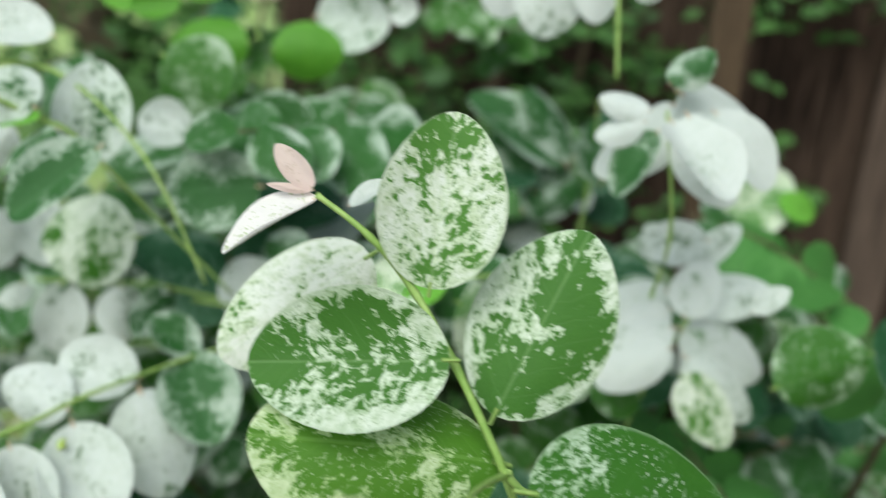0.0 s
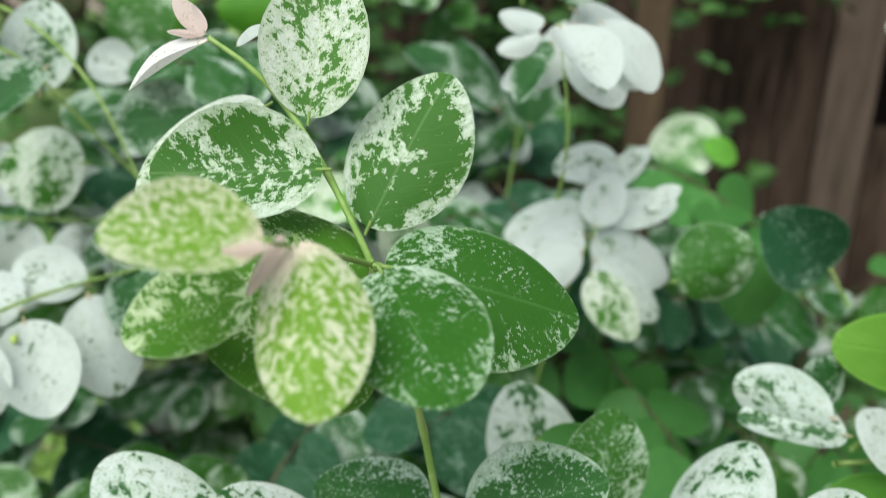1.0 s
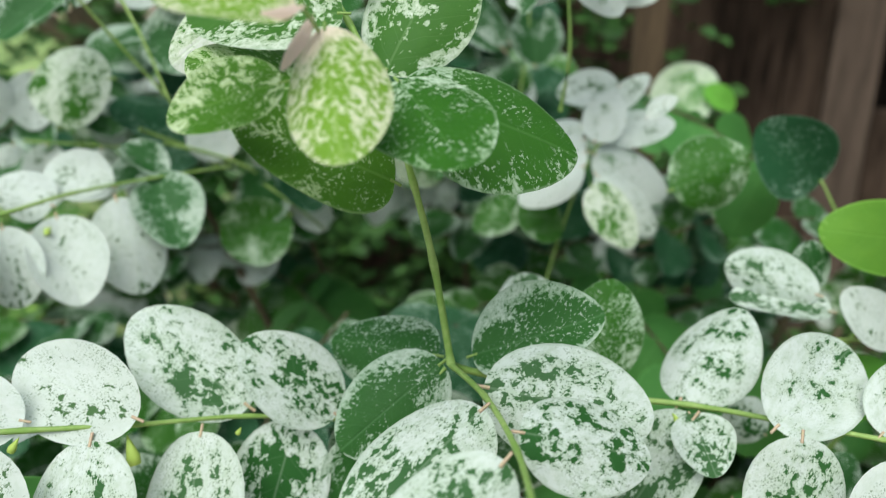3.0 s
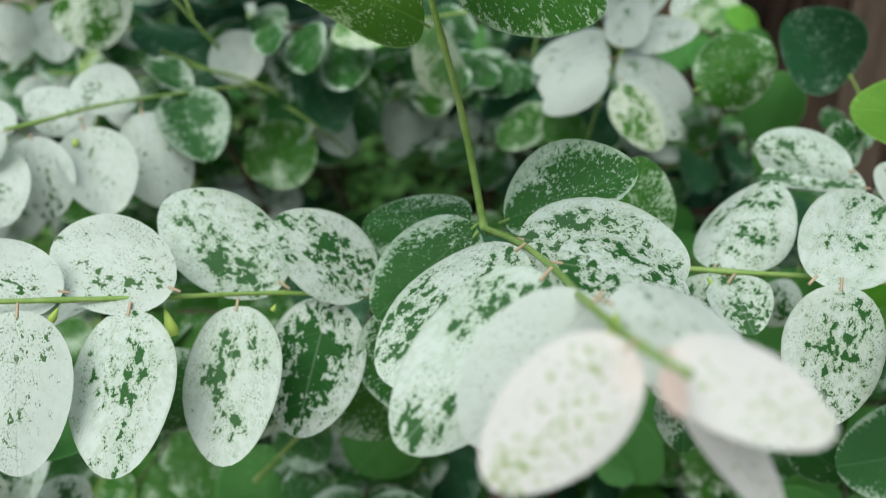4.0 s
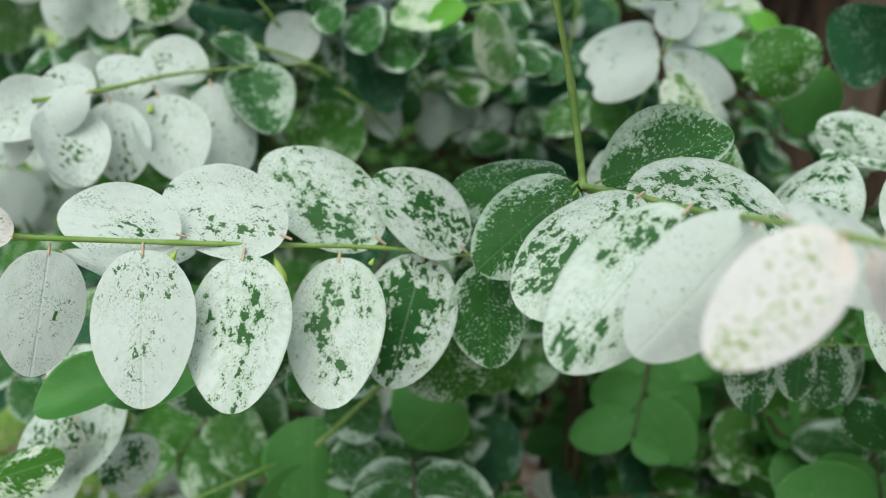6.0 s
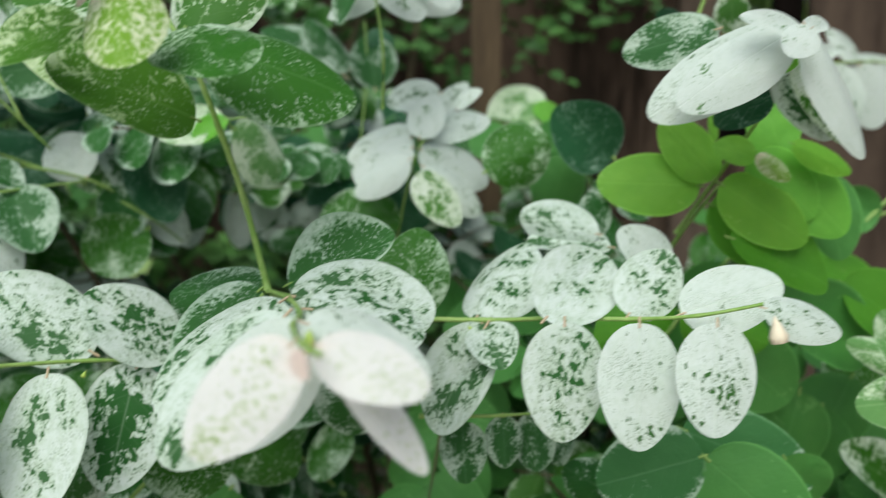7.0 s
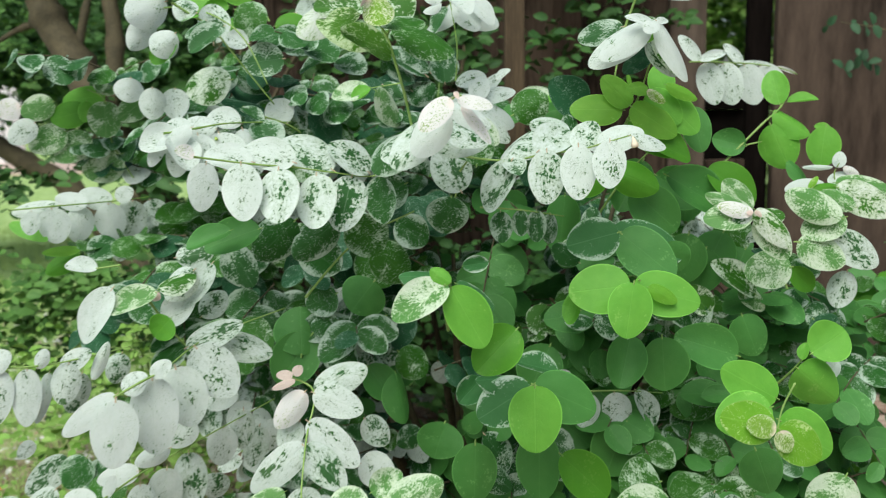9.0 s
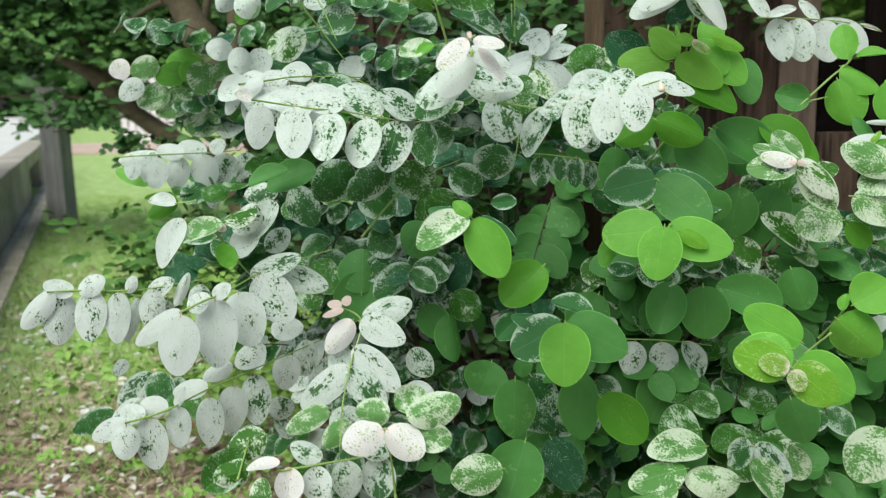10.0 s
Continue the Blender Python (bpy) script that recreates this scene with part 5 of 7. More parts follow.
s.leaf("WM", (-0.3102, 0.1860, 0.3755), (-0.3413, 0.1745, 0.3452), 0.0240, 0, (0.38, -0.89, 0.53), shape=7)
s.leaf("DM", (-0.2883, 0.2051, 0.3972), (-0.3047, 0.1924, 0.3729), 0.0311, 0, (0.38, -0.83, 0.53), shape=7)
s.leaf("W1", (-0.3550, 0.2433, 0.3988), (-0.3676, 0.2356, 0.3844), 0.0152, 0, (0.4, -0.89, 0.49), shape=7)
s.leaf("DM", (-0.1876, 0.1999, 0.3427), (-0.2265, 0.1951, 0.3276), 0.0221, 0, (0.39, -0.84, 0.46), shape=6)
s.leaf("WM", (-0.1707, 0.2398, 0.3188), (-0.1864, 0.2367, 0.3444), 0.0174, 0, (0.38, -0.81, 0.54), shape=7)
s = Sprig([(-0.0919, 0.1582, 0.4860), (-0.0683, 0.1577, 0.4717), (-0.0720, 0.1317, 0.4409), (-0.0721, 0.0960, 0.4109), (-0.0714, 0.0798, 0.3760)], 0.0010, 0.0006)
s.leaf("PK", (-0.0840, 0.1540, 0.4873), (-0.0774, 0.1559, 0.4951), 0.0090, 0, (0.27, -0.9, 0.4), shape=7)
s.leaf("PK", (-0.0850, 0.1539, 0.4873), (-0.0989, 0.1530, 0.4885), 0.0090, 0, (0.27, -0.9, 0.4), shape=7)
s.leaf("PK", (-0.0821, 0.1486, 0.4847), (-0.1019, 0.1458, 0.4781), 0.0070, 0, (0.27, -0.9, 0.4), shape=7)
s.leaf("PW", (-0.0750, 0.1523, 0.4733), (-0.1010, 0.1449, 0.4431), 0.0231, 0, (0.30, -0.86, 0.50), shape=6)
s.leaf("WS", (-0.0686, 0.1627, 0.4712), (-0.0240, 0.1696, 0.4895), 0.0284, 0, (0.26, -0.86, 0.55), shape=6)
s.leaf("W1", (-0.0680, 0.1527, 0.4722), (-0.0260, 0.1532, 0.4547), 0.0281, 0, (0.18, -0.86, 0.47), shape=7)
s.leaf("W1", (-0.0713, 0.1388, 0.4518), (-0.0290, 0.1356, 0.4131), 0.0287, 0, (0.18, -0.86, 0.52), shape=7)
s.leaf("WM", (-0.0736, 0.1256, 0.4359), (-0.0396, 0.1221, 0.3988), 0.0293, 0, (0.20, -0.86, 0.54), shape=7)
s.leaf("W1", (-0.0731, 0.1287, 0.4358), (-0.1181, 0.1185, 0.3988), 0.0274, 0, (0.28, -0.86, 0.44), shape=7)
s.leaf("WM", (-0.0287, 0.1855, 0.4362), (-0.0068, 0.1832, 0.4127), 0.0262, 0, (0.26, -0.86, 0.45), shape=6)
s.leaf("W1", (-0.0329, 0.1689, 0.4014), (-0.0019, 0.1692, 0.3881), 0.0321, 0, (0.26, -0.86, 0.48), shape=7)
s.leaf("LM", (-0.0882, 0.1086, 0.4037), (-0.1276, 0.1018, 0.3834), 0.0212, 0, (0.30, -0.86, 0.53), shape=7)
s.leaf("WM", (-0.0748, 0.1102, 0.4063), (-0.0691, 0.1048, 0.3720), 0.0308, 0, (0.23, -0.86, 0.55), shape=7)
s.leaf("LM", (-0.0683, 0.0988, 0.3962), (-0.0920, 0.0929, 0.3731), 0.0209, 0, (0.19, -0.86, 0.46), shape=6)
s.leaf("WS", (-0.0827, 0.1619, 0.4437), (-0.1000, 0.1565, 0.4213), 0.0225, 0, (0.19, -0.86, 0.53), shape=7)
s = Sprig([(-0.0125, 0.0306, 0.3619), (-0.0129, 0.0179, 0.4055), (-0.0151, 0.0111, 0.4266)], 0.0011, 0.0006)
s.leaf("PW", (-0.016, 0.0109, 0.4266), (-0.0423, -0.0074, 0.4196), 0.0272, 0, (0.24, -0.89, 0.48))
s.leaf("PW", (-0.0135, 0.0115, 0.4265), (0.0157, 0.0026, 0.4107), 0.0273, 7, (0.19, -0.90, 0.49))
s.leaf("LM", (-0.0109, 0.0136, 0.4371), (-0.0374, 0.0108, 0.4417), 0.0224, -6, (0.23, -0.91, 0.45))
s.leaf("LM", (0.0018, 0.0152, 0.4347), (0.0417, 0.0267, 0.4477), 0.0284, -1, (0.16, -0.92, 0.57))
s.leaf("LM", (0.0072, 0.0191, 0.4197), (0.0355, 0.0203, 0.4158), 0.0238, 7, (0.16, -0.91, 0.48))
s.leaf("LM", (-0.0109, 0.0341, 0.4362), (0.0113, 0.0375, 0.4497), 0.0221, 1, (0.19, -0.92, 0.44))
s = Sprig([(-0.1025, 0.0108, 0.3881), (-0.0688, 0.0362, 0.3854), (-0.0231, 0.0831, 0.377)], 0.0011, 0.0006)
s.leaf("PW", (-0.1009, 0.0138, 0.3939), (-0.1276, 0.0091, 0.3919), 0.0160, 37, (0.34, -0.85, 0.62))
s.leaf("PW", (-0.0952, 0.0168, 0.389), (-0.0937, 0.0107, 0.3625), 0.0232, -3, (0.31, -0.85, 0.52))
s.leaf("W1", (-0.0765, 0.0304, 0.3853), (-0.0749, 0.0237, 0.3571), 0.0244, 1, (0.28, -0.86, 0.52))
s.leaf("WM", (-0.0572, 0.0486, 0.3829), (-0.0554, 0.0417, 0.3492), 0.0268, 4, (0.25, -0.87, 0.52))
s.leaf("WM", (-0.0359, 0.0705, 0.3793), (-0.0333, 0.0623, 0.3427), 0.0285, -2, (0.22, -0.88, 0.64))
s.leaf("WM", (-0.0728, 0.0345, 0.3899), (-0.0971, 0.0316, 0.4031), 0.0191, 7, (0.30, -0.87, 0.61))
s.leaf("PK", (-0.0952, 0.0168, 0.389), (-0.0976, 0.0154, 0.3791), 0.0071, 5, (0.32, -0.86, 0.63))
s.leaf("WM", (-0.0469, 0.0609, 0.3855), (-0.0192, 0.067, 0.3916), 0.0211, -1, (0.22, -0.89, 0.61))
s = Sprig([(-0.1641, 0.076, 0.3474), (-0.162, 0.1016, 0.3736)], 0.0012, 0.0007)
s.leaf("GM", (-0.147, 0.1048, 0.3782), (-0.181, 0.0942, 0.3651), 0.0305, 5, (0.36, -0.85, 0.47))
s.leaf("G", (-0.1647, 0.0936, 0.3661), (-0.1993, 0.0819, 0.3321), 0.0353, -6, (0.38, -0.83, 0.62))
s.leaf("GM", (-0.1569, 0.0853, 0.3541), (-0.188, 0.0766, 0.3459), 0.0274, -6, (0.37, -0.84, 0.50))
s.leaf("G", (-0.2508, 0.1886, 0.3639), (-0.2799, 0.1886, 0.381), 0.0345, 6, (0.42, -0.84, 0.43))
s.leaf("WG", (-0.2712, 0.2079, 0.3744), (-0.2937, 0.204, 0.3812), 0.0323, 4, (0.43, -0.84, 0.41))
s.leaf("GM", (-0.1347, 0.0788, 0.3371), (-0.154, 0.0742, 0.3329), 0.0297, 3, (0.34, -0.84, 0.53))
s = Sprig([(0.2255, 0.2733, 0.5424), (0.2165, 0.2097, 0.5553), (0.2083, 0.1539, 0.5627)], 0.0012, 0.0007)
s.leaf("L", (0.2025, 0.1616, 0.5570), (0.1503, 0.1632, 0.5528), 0.0439, 0, (-0.05, -0.90, 0.42), shape=7)
s.leaf("L", (0.2024, 0.1502, 0.5619), (0.1944, 0.1396, 0.5170), 0.0375, 0, (-0.05, -0.90, 0.42), shape=7)
s.leaf("L", (0.2053, 0.1634, 0.5564), (0.2619, 0.1587, 0.5418), 0.0400, 0, (-0.05, -0.90, 0.42), shape=7)
s.leaf("LQ", (0.2152, 0.1530, 0.5573), (0.2404, 0.1501, 0.5454), 0.0145, 0, (-0.05, -0.90, 0.42), shape=6)
s.leaf("G2", (0.1992, 0.1906, 0.5977), (0.2432, 0.1733, 0.5619), 0.0424, 0, (-0.16, -0.9, 0.4), shape=7)
s.leaf("DR", (0.1979, 0.1908, 0.5984), (0.1523, 0.1865, 0.5885), 0.0390, 0, (-0.06, -0.92, 0.36), shape=7)
s.leaf("DR", (0.1985, 0.2210, 0.5966), (0.2607, 0.2121, 0.5711), 0.0393, 0, (-0.1, -0.92, 0.36), shape=7)
s.leaf("WG", (0.1667, 0.2102, 0.5689), (0.1434, 0.2093, 0.5848), 0.0209, 1, (-0.03, -0.99, 0.34))
s.leaf("G2", (0.245, 0.215, 0.5837), (0.2606, 0.214, 0.5579), 0.0309, -1, (-0.15, -0.98, 0.23))
s.leaf("WG", (0.1807, 0.2372, 0.5922), (0.1859, 0.2437, 0.6157), 0.0193, 1, (-0.06, -0.99, 0.19))
s.leaf("L2", (0.1635, 0.1823, 0.5316), (0.1484, 0.1823, 0.5367), 0.0306, 1, (-0.03, -0.98, 0.28))
s.leaf("G2", (0.2374, 0.1865, 0.5467), (0.252, 0.1817, 0.5221), 0.0351, -5, (-0.14, -0.97, 0.28))
s = Sprig([(0.0475, 0.1219, 0.5322), (0.044, 0.0757, 0.5642), (0.0455, 0.0488, 0.5848)], 0.0011, 0.0006)
s.leaf("LM", (0.0475, 0.0504, 0.5842), (0.0076, 0.0402, 0.563), 0.0302, 22, (0.15, -0.98, 0.38))
s.leaf("L", (0.0496, 0.0542, 0.5819), (0.0738, 0.0501, 0.5375), 0.0329, 1, (0.10, -0.98, 0.40))
s.leaf("L", (0.0498, 0.0497, 0.586), (0.0356, 0.0499, 0.596), 0.0120, 0, (0.13, -0.98, 0.35))
s.leaf("DR", (0.0439, 0.0793, 0.5841), (0.0122, 0.0735, 0.5881), 0.0197, 28, (0.15, -0.98, 0.35))
s.leaf("DR", (0.0539, 0.07, 0.5809), (0.0838, 0.0715, 0.5629), 0.0226, -24, (0.09, -0.98, 0.37))
s.leaf("DR", (0.0596, 0.103, 0.5879), (0.0801, 0.1081, 0.5895), 0.0139, 6, (0.08, -0.99, 0.34))
s.leaf("L2", (0.1016, 0.1104, 0.535), (0.0685, 0.0986, 0.5036), 0.0375, 7, (0.06, -0.97, 0.32))
s = Sprig([(0.1345, 0.2415, 0.4114), (0.1236, 0.1950, 0.4479), (0.1199, 0.1529, 0.4745)], 0.0012, 0.0007)
s.leaf("DR", (0.1168, 0.1572, 0.4722), (0.0716, 0.1457, 0.4484), 0.0424, 0, (-0.05, -0.90, 0.42), shape=7)
s.leaf("L", (0.1190, 0.1430, 0.4771), (0.1184, 0.1290, 0.4230), 0.0455, 0, (-0.05, -0.90, 0.42), shape=7)
s.leaf("G2", (0.1203, 0.1579, 0.4731), (0.1753, 0.1617, 0.4461), 0.0444, 0, (-0.05, -0.90, 0.42), shape=7)
s.leaf("DR", (0.1135, 0.1687, 0.4739), (0.0713, 0.1591, 0.4808), 0.0267, 35, (0.05, -0.97, 0.47))
s.leaf("DR", (0.144, 0.1841, 0.4757), (0.1054, 0.1836, 0.4859), 0.0254, 33, (0.01, -0.97, 0.46))
s.leaf("DR", (0.0767, 0.1831, 0.4721), (0.0559, 0.1781, 0.4513), 0.0242, 3, (0.08, -0.96, 0.37))
s = Sprig([(0.3445, 0.1616, 0.4676), (0.3122, 0.1051, 0.4679), (0.2902, 0.0586, 0.4691)], 0.0010, 0.0006)
s.leaf("LL", (0.2872, 0.0562, 0.4698), (0.2462, 0.0518, 0.4815), 0.0322, 0, (-0.22, -0.88, 0.42), shape=7)
s.leaf("LL", (0.2892, 0.0544, 0.4695), (0.3236, 0.0552, 0.4438), 0.0321, 0, (-0.22, -0.88, 0.42), shape=7)
s.leaf("Y", (0.2858, 0.0502, 0.4717), (0.2633, 0.0475, 0.4763), 0.0176, 0, (-0.22, -0.88, 0.42), shape=7)
s.leaf("Y", (0.2873, 0.0481, 0.4702), (0.2953, 0.0464, 0.4540), 0.0142, 0, (-0.22, -0.88, 0.42), shape=7)
s.leaf("L", (0.3058, 0.1015, 0.4763), (0.2621, 0.0994, 0.5029), 0.0342, 0, (-0.22, -0.88, 0.42), shape=7)
s.leaf("L", (0.2952, 0.0852, 0.4753), (0.2509, 0.0767, 0.4667), 0.0370, 0, (-0.22, -0.88, 0.42), shape=7)
s.leaf("L", (0.2971, 0.0741, 0.4688), (0.3419, 0.0761, 0.4405), 0.0399, 0, (-0.22, -0.88, 0.42), shape=7)
s = Sprig([(0.3516, 0.2207, 0.4468), (0.3571, 0.1995, 0.4667), (0.3621, 0.1849, 0.4845)], 0.0012, 0.0007)
s.leaf("L", (0.3552, 0.1829, 0.4748), (0.3961, 0.1873, 0.4399), 0.0408, 6, (-0.29, -0.92, 0.36))
s.leaf("L", (0.3683, 0.1855, 0.4871), (0.4028, 0.1952, 0.5057), 0.0396, -2, (-0.30, -0.93, 0.31))
s.leaf("L", (0.3586, 0.1831, 0.4825), (0.363, 0.1852, 0.4973), 0.0105, -22, (-0.28, -0.93, 0.44))
s.leaf("W1", (0.3932, 0.2143, 0.454), (0.4078, 0.2176, 0.4693), 0.0154, -3, (-0.31, -0.92, 0.46))
s = Sprig([(0.1691, 0.2828, 0.4237), (0.2211, 0.2906, 0.4209), (0.2691, 0.3084, 0.4113)], 0.0009, 0.0005)
s.leaf("W1", (0.1893, 0.2854, 0.4204), (0.181, 0.28, 0.3854), 0.0293, 4, (-0.06, -0.95, 0.40))
s.leaf("W1", (0.2153, 0.2894, 0.4193), (0.2199, 0.2806, 0.3845), 0.0303, 6, (-0.10, -0.95, 0.40))
s.leaf("WM", (0.239, 0.2974, 0.4181), (0.2561, 0.2901, 0.3824), 0.0258, -27, (-0.13, -0.95, 0.51))
s.leaf("WM", (0.266, 0.3083, 0.4186), (0.2696, 0.3129, 0.451), 0.0236, -6, (-0.15, -0.96, 0.47))
s.leaf("W1", (0.1691, 0.2839, 0.4295), (0.1517, 0.2835, 0.4413), 0.0234, 5, (-0.03, -0.96, 0.36))
s = Sprig([(0.0830, 0.3145, 0.3480), (0.0714, 0.2563, 0.3777), (0.0703, 0.2090, 0.4016)], 0.0012, 0.0007)
s.leaf("G2", (0.0706, 0.2042, 0.4034), (0.0685, 0.1975, 0.3424), 0.0428, 3, (0.07, -0.93, 0.57))
s.leaf("G2", (0.0429, 0.2516, 0.4058), (0.0317, 0.2431, 0.372), 0.0464, -1, (0.10, -0.94, 0.42))
s.leaf("G2", (0.1345, 0.2408, 0.4), (0.1304, 0.2283, 0.3322), 0.0453, 20, (-0.00, -0.94, 0.57))
s.leaf("L2", (0.1519, 0.22, 0.3832), (0.1966, 0.2164, 0.34), 0.0429, 1, (-0.05, -0.93, 0.58))
s.leaf("G2", (0.2473, 0.2298, 0.4929), (0.251, 0.2259, 0.4409), 0.0461, -4, (-0.14, -0.96, 0.34))
s.leaf("G2", (0.2193, 0.2359, 0.4945), (0.2058, 0.2202, 0.4471), 0.0378, -5, (-0.10, -0.97, 0.46))
s.leaf("G2", (0.3215, 0.2375, 0.4707), (0.2607, 0.2327, 0.4929), 0.0428, 1, (-0.19, -0.96, 0.44))
s.leaf("G2", (0.3341, 0.266, 0.5033), (0.3498, 0.2583, 0.4632), 0.0383, -4, (-0.23, -0.95, 0.31))
s.leaf("G2", (0.3181, 0.1752, 0.4034), (0.3335, 0.1708, 0.3607), 0.0393, 2, (-0.23, -0.91, 0.45))
s.leaf("LM", (0.3962, 0.167, 0.3807), (0.3688, 0.1568, 0.3367), 0.0454, 3, (-0.29, -0.88, 0.47))
s.leaf("LM", (0.2511, 0.2044, 0.3428), (0.1957, 0.1901, 0.3408), 0.0364, 19, (-0.11, -0.92, 0.61))
s.leaf("LM", (0.2302, 0.1783, 0.3308), (0.1771, 0.1684, 0.3216), 0.0357, 22, (-0.09, -0.91, 0.63))
s.leaf("LM", (0.2214, 0.1642, 0.3175), (0.1666, 0.1576, 0.3067), 0.0333, 45, (-0.08, -0.90, 0.65))
s.leaf("LM", (0.2793, 0.184, 0.3195), (0.2299, 0.1738, 0.3217), 0.0334, 3, (-0.15, -0.90, 0.63))
s.leaf("WG", (0.2784, 0.1623, 0.3698), (0.269, 0.1577, 0.3409), 0.0212, -0, (-0.17, -0.91, 0.60))
s.leaf("WM", (0.2859, 0.1621, 0.3622), (0.32, 0.1585, 0.3334), 0.0301, -4, (-0.21, -0.90, 0.61))
s.leaf("LM", (0.2795, 0.1398, 0.3584), (0.3056, 0.1349, 0.3255), 0.0290, -22, (-0.20, -0.89, 0.63))
s.leaf("LM", (0.3256, 0.1969, 0.3493), (0.3359, 0.1921, 0.3186), 0.0261, 4, (-0.23, -0.89, 0.49))
s.leaf("LM", (0.0618, 0.1589, 0.3314), (0.0128, 0.1502, 0.3218), 0.0390, -1, (0.11, -0.90, 0.52))
s.leaf("G2", (0.0807, 0.1952, 0.345), (0.065, 0.1806, 0.2898), 0.0546, 4, (0.07, -0.91, 0.52))
s.leaf("D", (0.1041, 0.228, 0.3354), (0.1296, 0.2188, 0.2836), 0.0407, 6, (0.01, -0.91, 0.63))
s.leaf("WG", (0.082, 0.2745, 0.3842), (0.1086, 0.2722, 0.3456), 0.0313, -21, (0.04, -0.94, 0.56))
s.leaf("WG", (0.0411, 0.2682, 0.3851), (0.0264, 0.2645, 0.3704), 0.0237, -4, (0.10, -0.94, 0.43))
s.leaf("WG", (0.0776, 0.2487, 0.3594), (0.1092, 0.2482, 0.3365), 0.0290, -5, (0.04, -0.93, 0.58))
s.leaf("G2", (0.1518, 0.3006, 0.4673), (0.1286, 0.2926, 0.42), 0.0475, 7, (-0.01, -0.97, 0.35))
s.leaf("G2", (0.1769, 0.3448, 0.4826), (0.1896, 0.3406, 0.4331), 0.0494, -4, (-0.06, -0.97, 0.33))
s.leaf("G2", (0.2269, 0.2842, 0.3884), (0.2046, 0.2763, 0.3352), 0.0527, -0, (-0.09, -0.94, 0.44))
s.leaf("G", (0.25, 0.2358, 0.3471), (0.2112, 0.2251, 0.344), 0.0554, 7, (-0.11, -0.92, 0.47))
s = Sprig([(-0.0834, 0.2299, 0.5381), (-0.0353, 0.2262, 0.5891), (0.0189, 0.2395, 0.615)], 0.0013, 0.0007)
s.leaf("DM", (-0.0846, 0.2022, 0.6135), (-0.1202, 0.1951, 0.5793), 0.0388, -5, (0.28, -0.96, 0.20))
s.leaf("DM", (-0.0474, 0.208, 0.6127), (-0.0857, 0.1912, 0.5824), 0.0332, -2, (0.24, -0.97, 0.32))
s.leaf("G", (-0.0315, 0.2109, 0.615), (-0.0141, 0.206, 0.5793), 0.0408, 3, (0.19, -0.98, 0.20))
s.leaf("DM", (0.0136, 0.2028, 0.6439), (-0.0225, 0.1938, 0.6267), 0.0346, 6, (0.17, -0.98, 0.15))
s.leaf("DM", (0.0533, 0.2269, 0.629), (0.048, 0.2215, 0.5957), 0.0409, -7, (0.10, -0.99, 0.18))
s.leaf("G2", (-0.1104, 0.177, 0.6105), (-0.158, 0.17, 0.5957), 0.0333, 22, (0.32, -0.94, 0.31))
s.leaf("G2", (-0.1296, 0.1538, 0.6127), (-0.164, 0.1434, 0.5986), 0.0231, 36, (0.35, -0.93, 0.31))
s.leaf("DM", (-0.0006, 0.2953, 0.5993), (0.0289, 0.294, 0.5757), 0.0353, -0, (0.13, -0.99, 0.20))
s.leaf("G2", (-0.0235, 0.2812, 0.5418), (-0.0469, 0.2738, 0.513), 0.0472, 4, (0.18, -0.97, 0.26))
s.leaf("G", (-0.0237, 0.2875, 0.5766), (0.0113, 0.2874, 0.5409), 0.0413, -3, (0.15, -0.98, 0.23))
s.leaf("WG", (-0.0104, 0.2185, 0.6383), (0.0055, 0.2239, 0.6591), 0.0268, 5, (0.16, -0.99, 0.13))
s.leaf("WM", (0.0635, 0.2697, 0.6292), (0.0437, 0.2749, 0.6739), 0.0394, -6, (0.09, -1.00, 0.13))
s.leaf("DM", (-0.0625, 0.2931, 0.5277), (-0.0921, 0.2858, 0.5166), 0.0361, -4, (0.22, -0.96, 0.27))
s.leaf("DM", (-0.0148, 0.2962, 0.503), (-0.0507, 0.2907, 0.4976), 0.0362, -6, (0.18, -0.97, 0.29))
s.leaf("G", (-0.0026, 0.2916, 0.4671), (0.0275, 0.2902, 0.4432), 0.0361, -6, (0.13, -0.96, 0.34))
s.leaf("DM", (-0.0887, 0.2583, 0.586), (-0.0543, 0.2583, 0.5569), 0.0403, 7, (0.23, -0.97, 0.22))
s.leaf("G2", (-0.0979, 0.2769, 0.4692), (-0.0983, 0.2858, 0.5166), 0.0542, -2, (0.25, -0.95, 0.30))
s.leaf("WG", (-0.1505, 0.2286, 0.5894), (-0.1292, 0.2288, 0.5496), 0.0339, -6, (0.31, -0.94, 0.34))
# shaded white leaves in a row; the darker WG tone carries their shade
s = Sprig([(0.0774, 0.1856, 0.6235), (0.1126, 0.1922, 0.6196), (0.1536, 0.2175, 0.6101)], 0.0009, 0.0005)
s.leaf("WG", (0.095, 0.1884, 0.6191), (0.0962, 0.183, 0.5926), 0.0204, 4, (0.04, -1.00, 0.31))
s.leaf("WG", (0.1126, 0.1922, 0.6196), (0.1128, 0.186, 0.5978), 0.0163, 4, (0.02, -1.00, 0.31))
s.leaf("WG", (0.1277, 0.2018, 0.6178), (0.1269, 0.196, 0.5905), 0.0185, 13, (0.00, -1.00, 0.31))
s.leaf("WG", (0.1406, 0.2096, 0.6134), (0.1407, 0.2053, 0.5873), 0.0176, -14, (-0.01, -1.00, 0.31))
s.leaf("WM", (0.1488, 0.2399, 0.6244), (0.1328, 0.2377, 0.6354), 0.0214, 7, (-0.01, -1.00, 0.16))
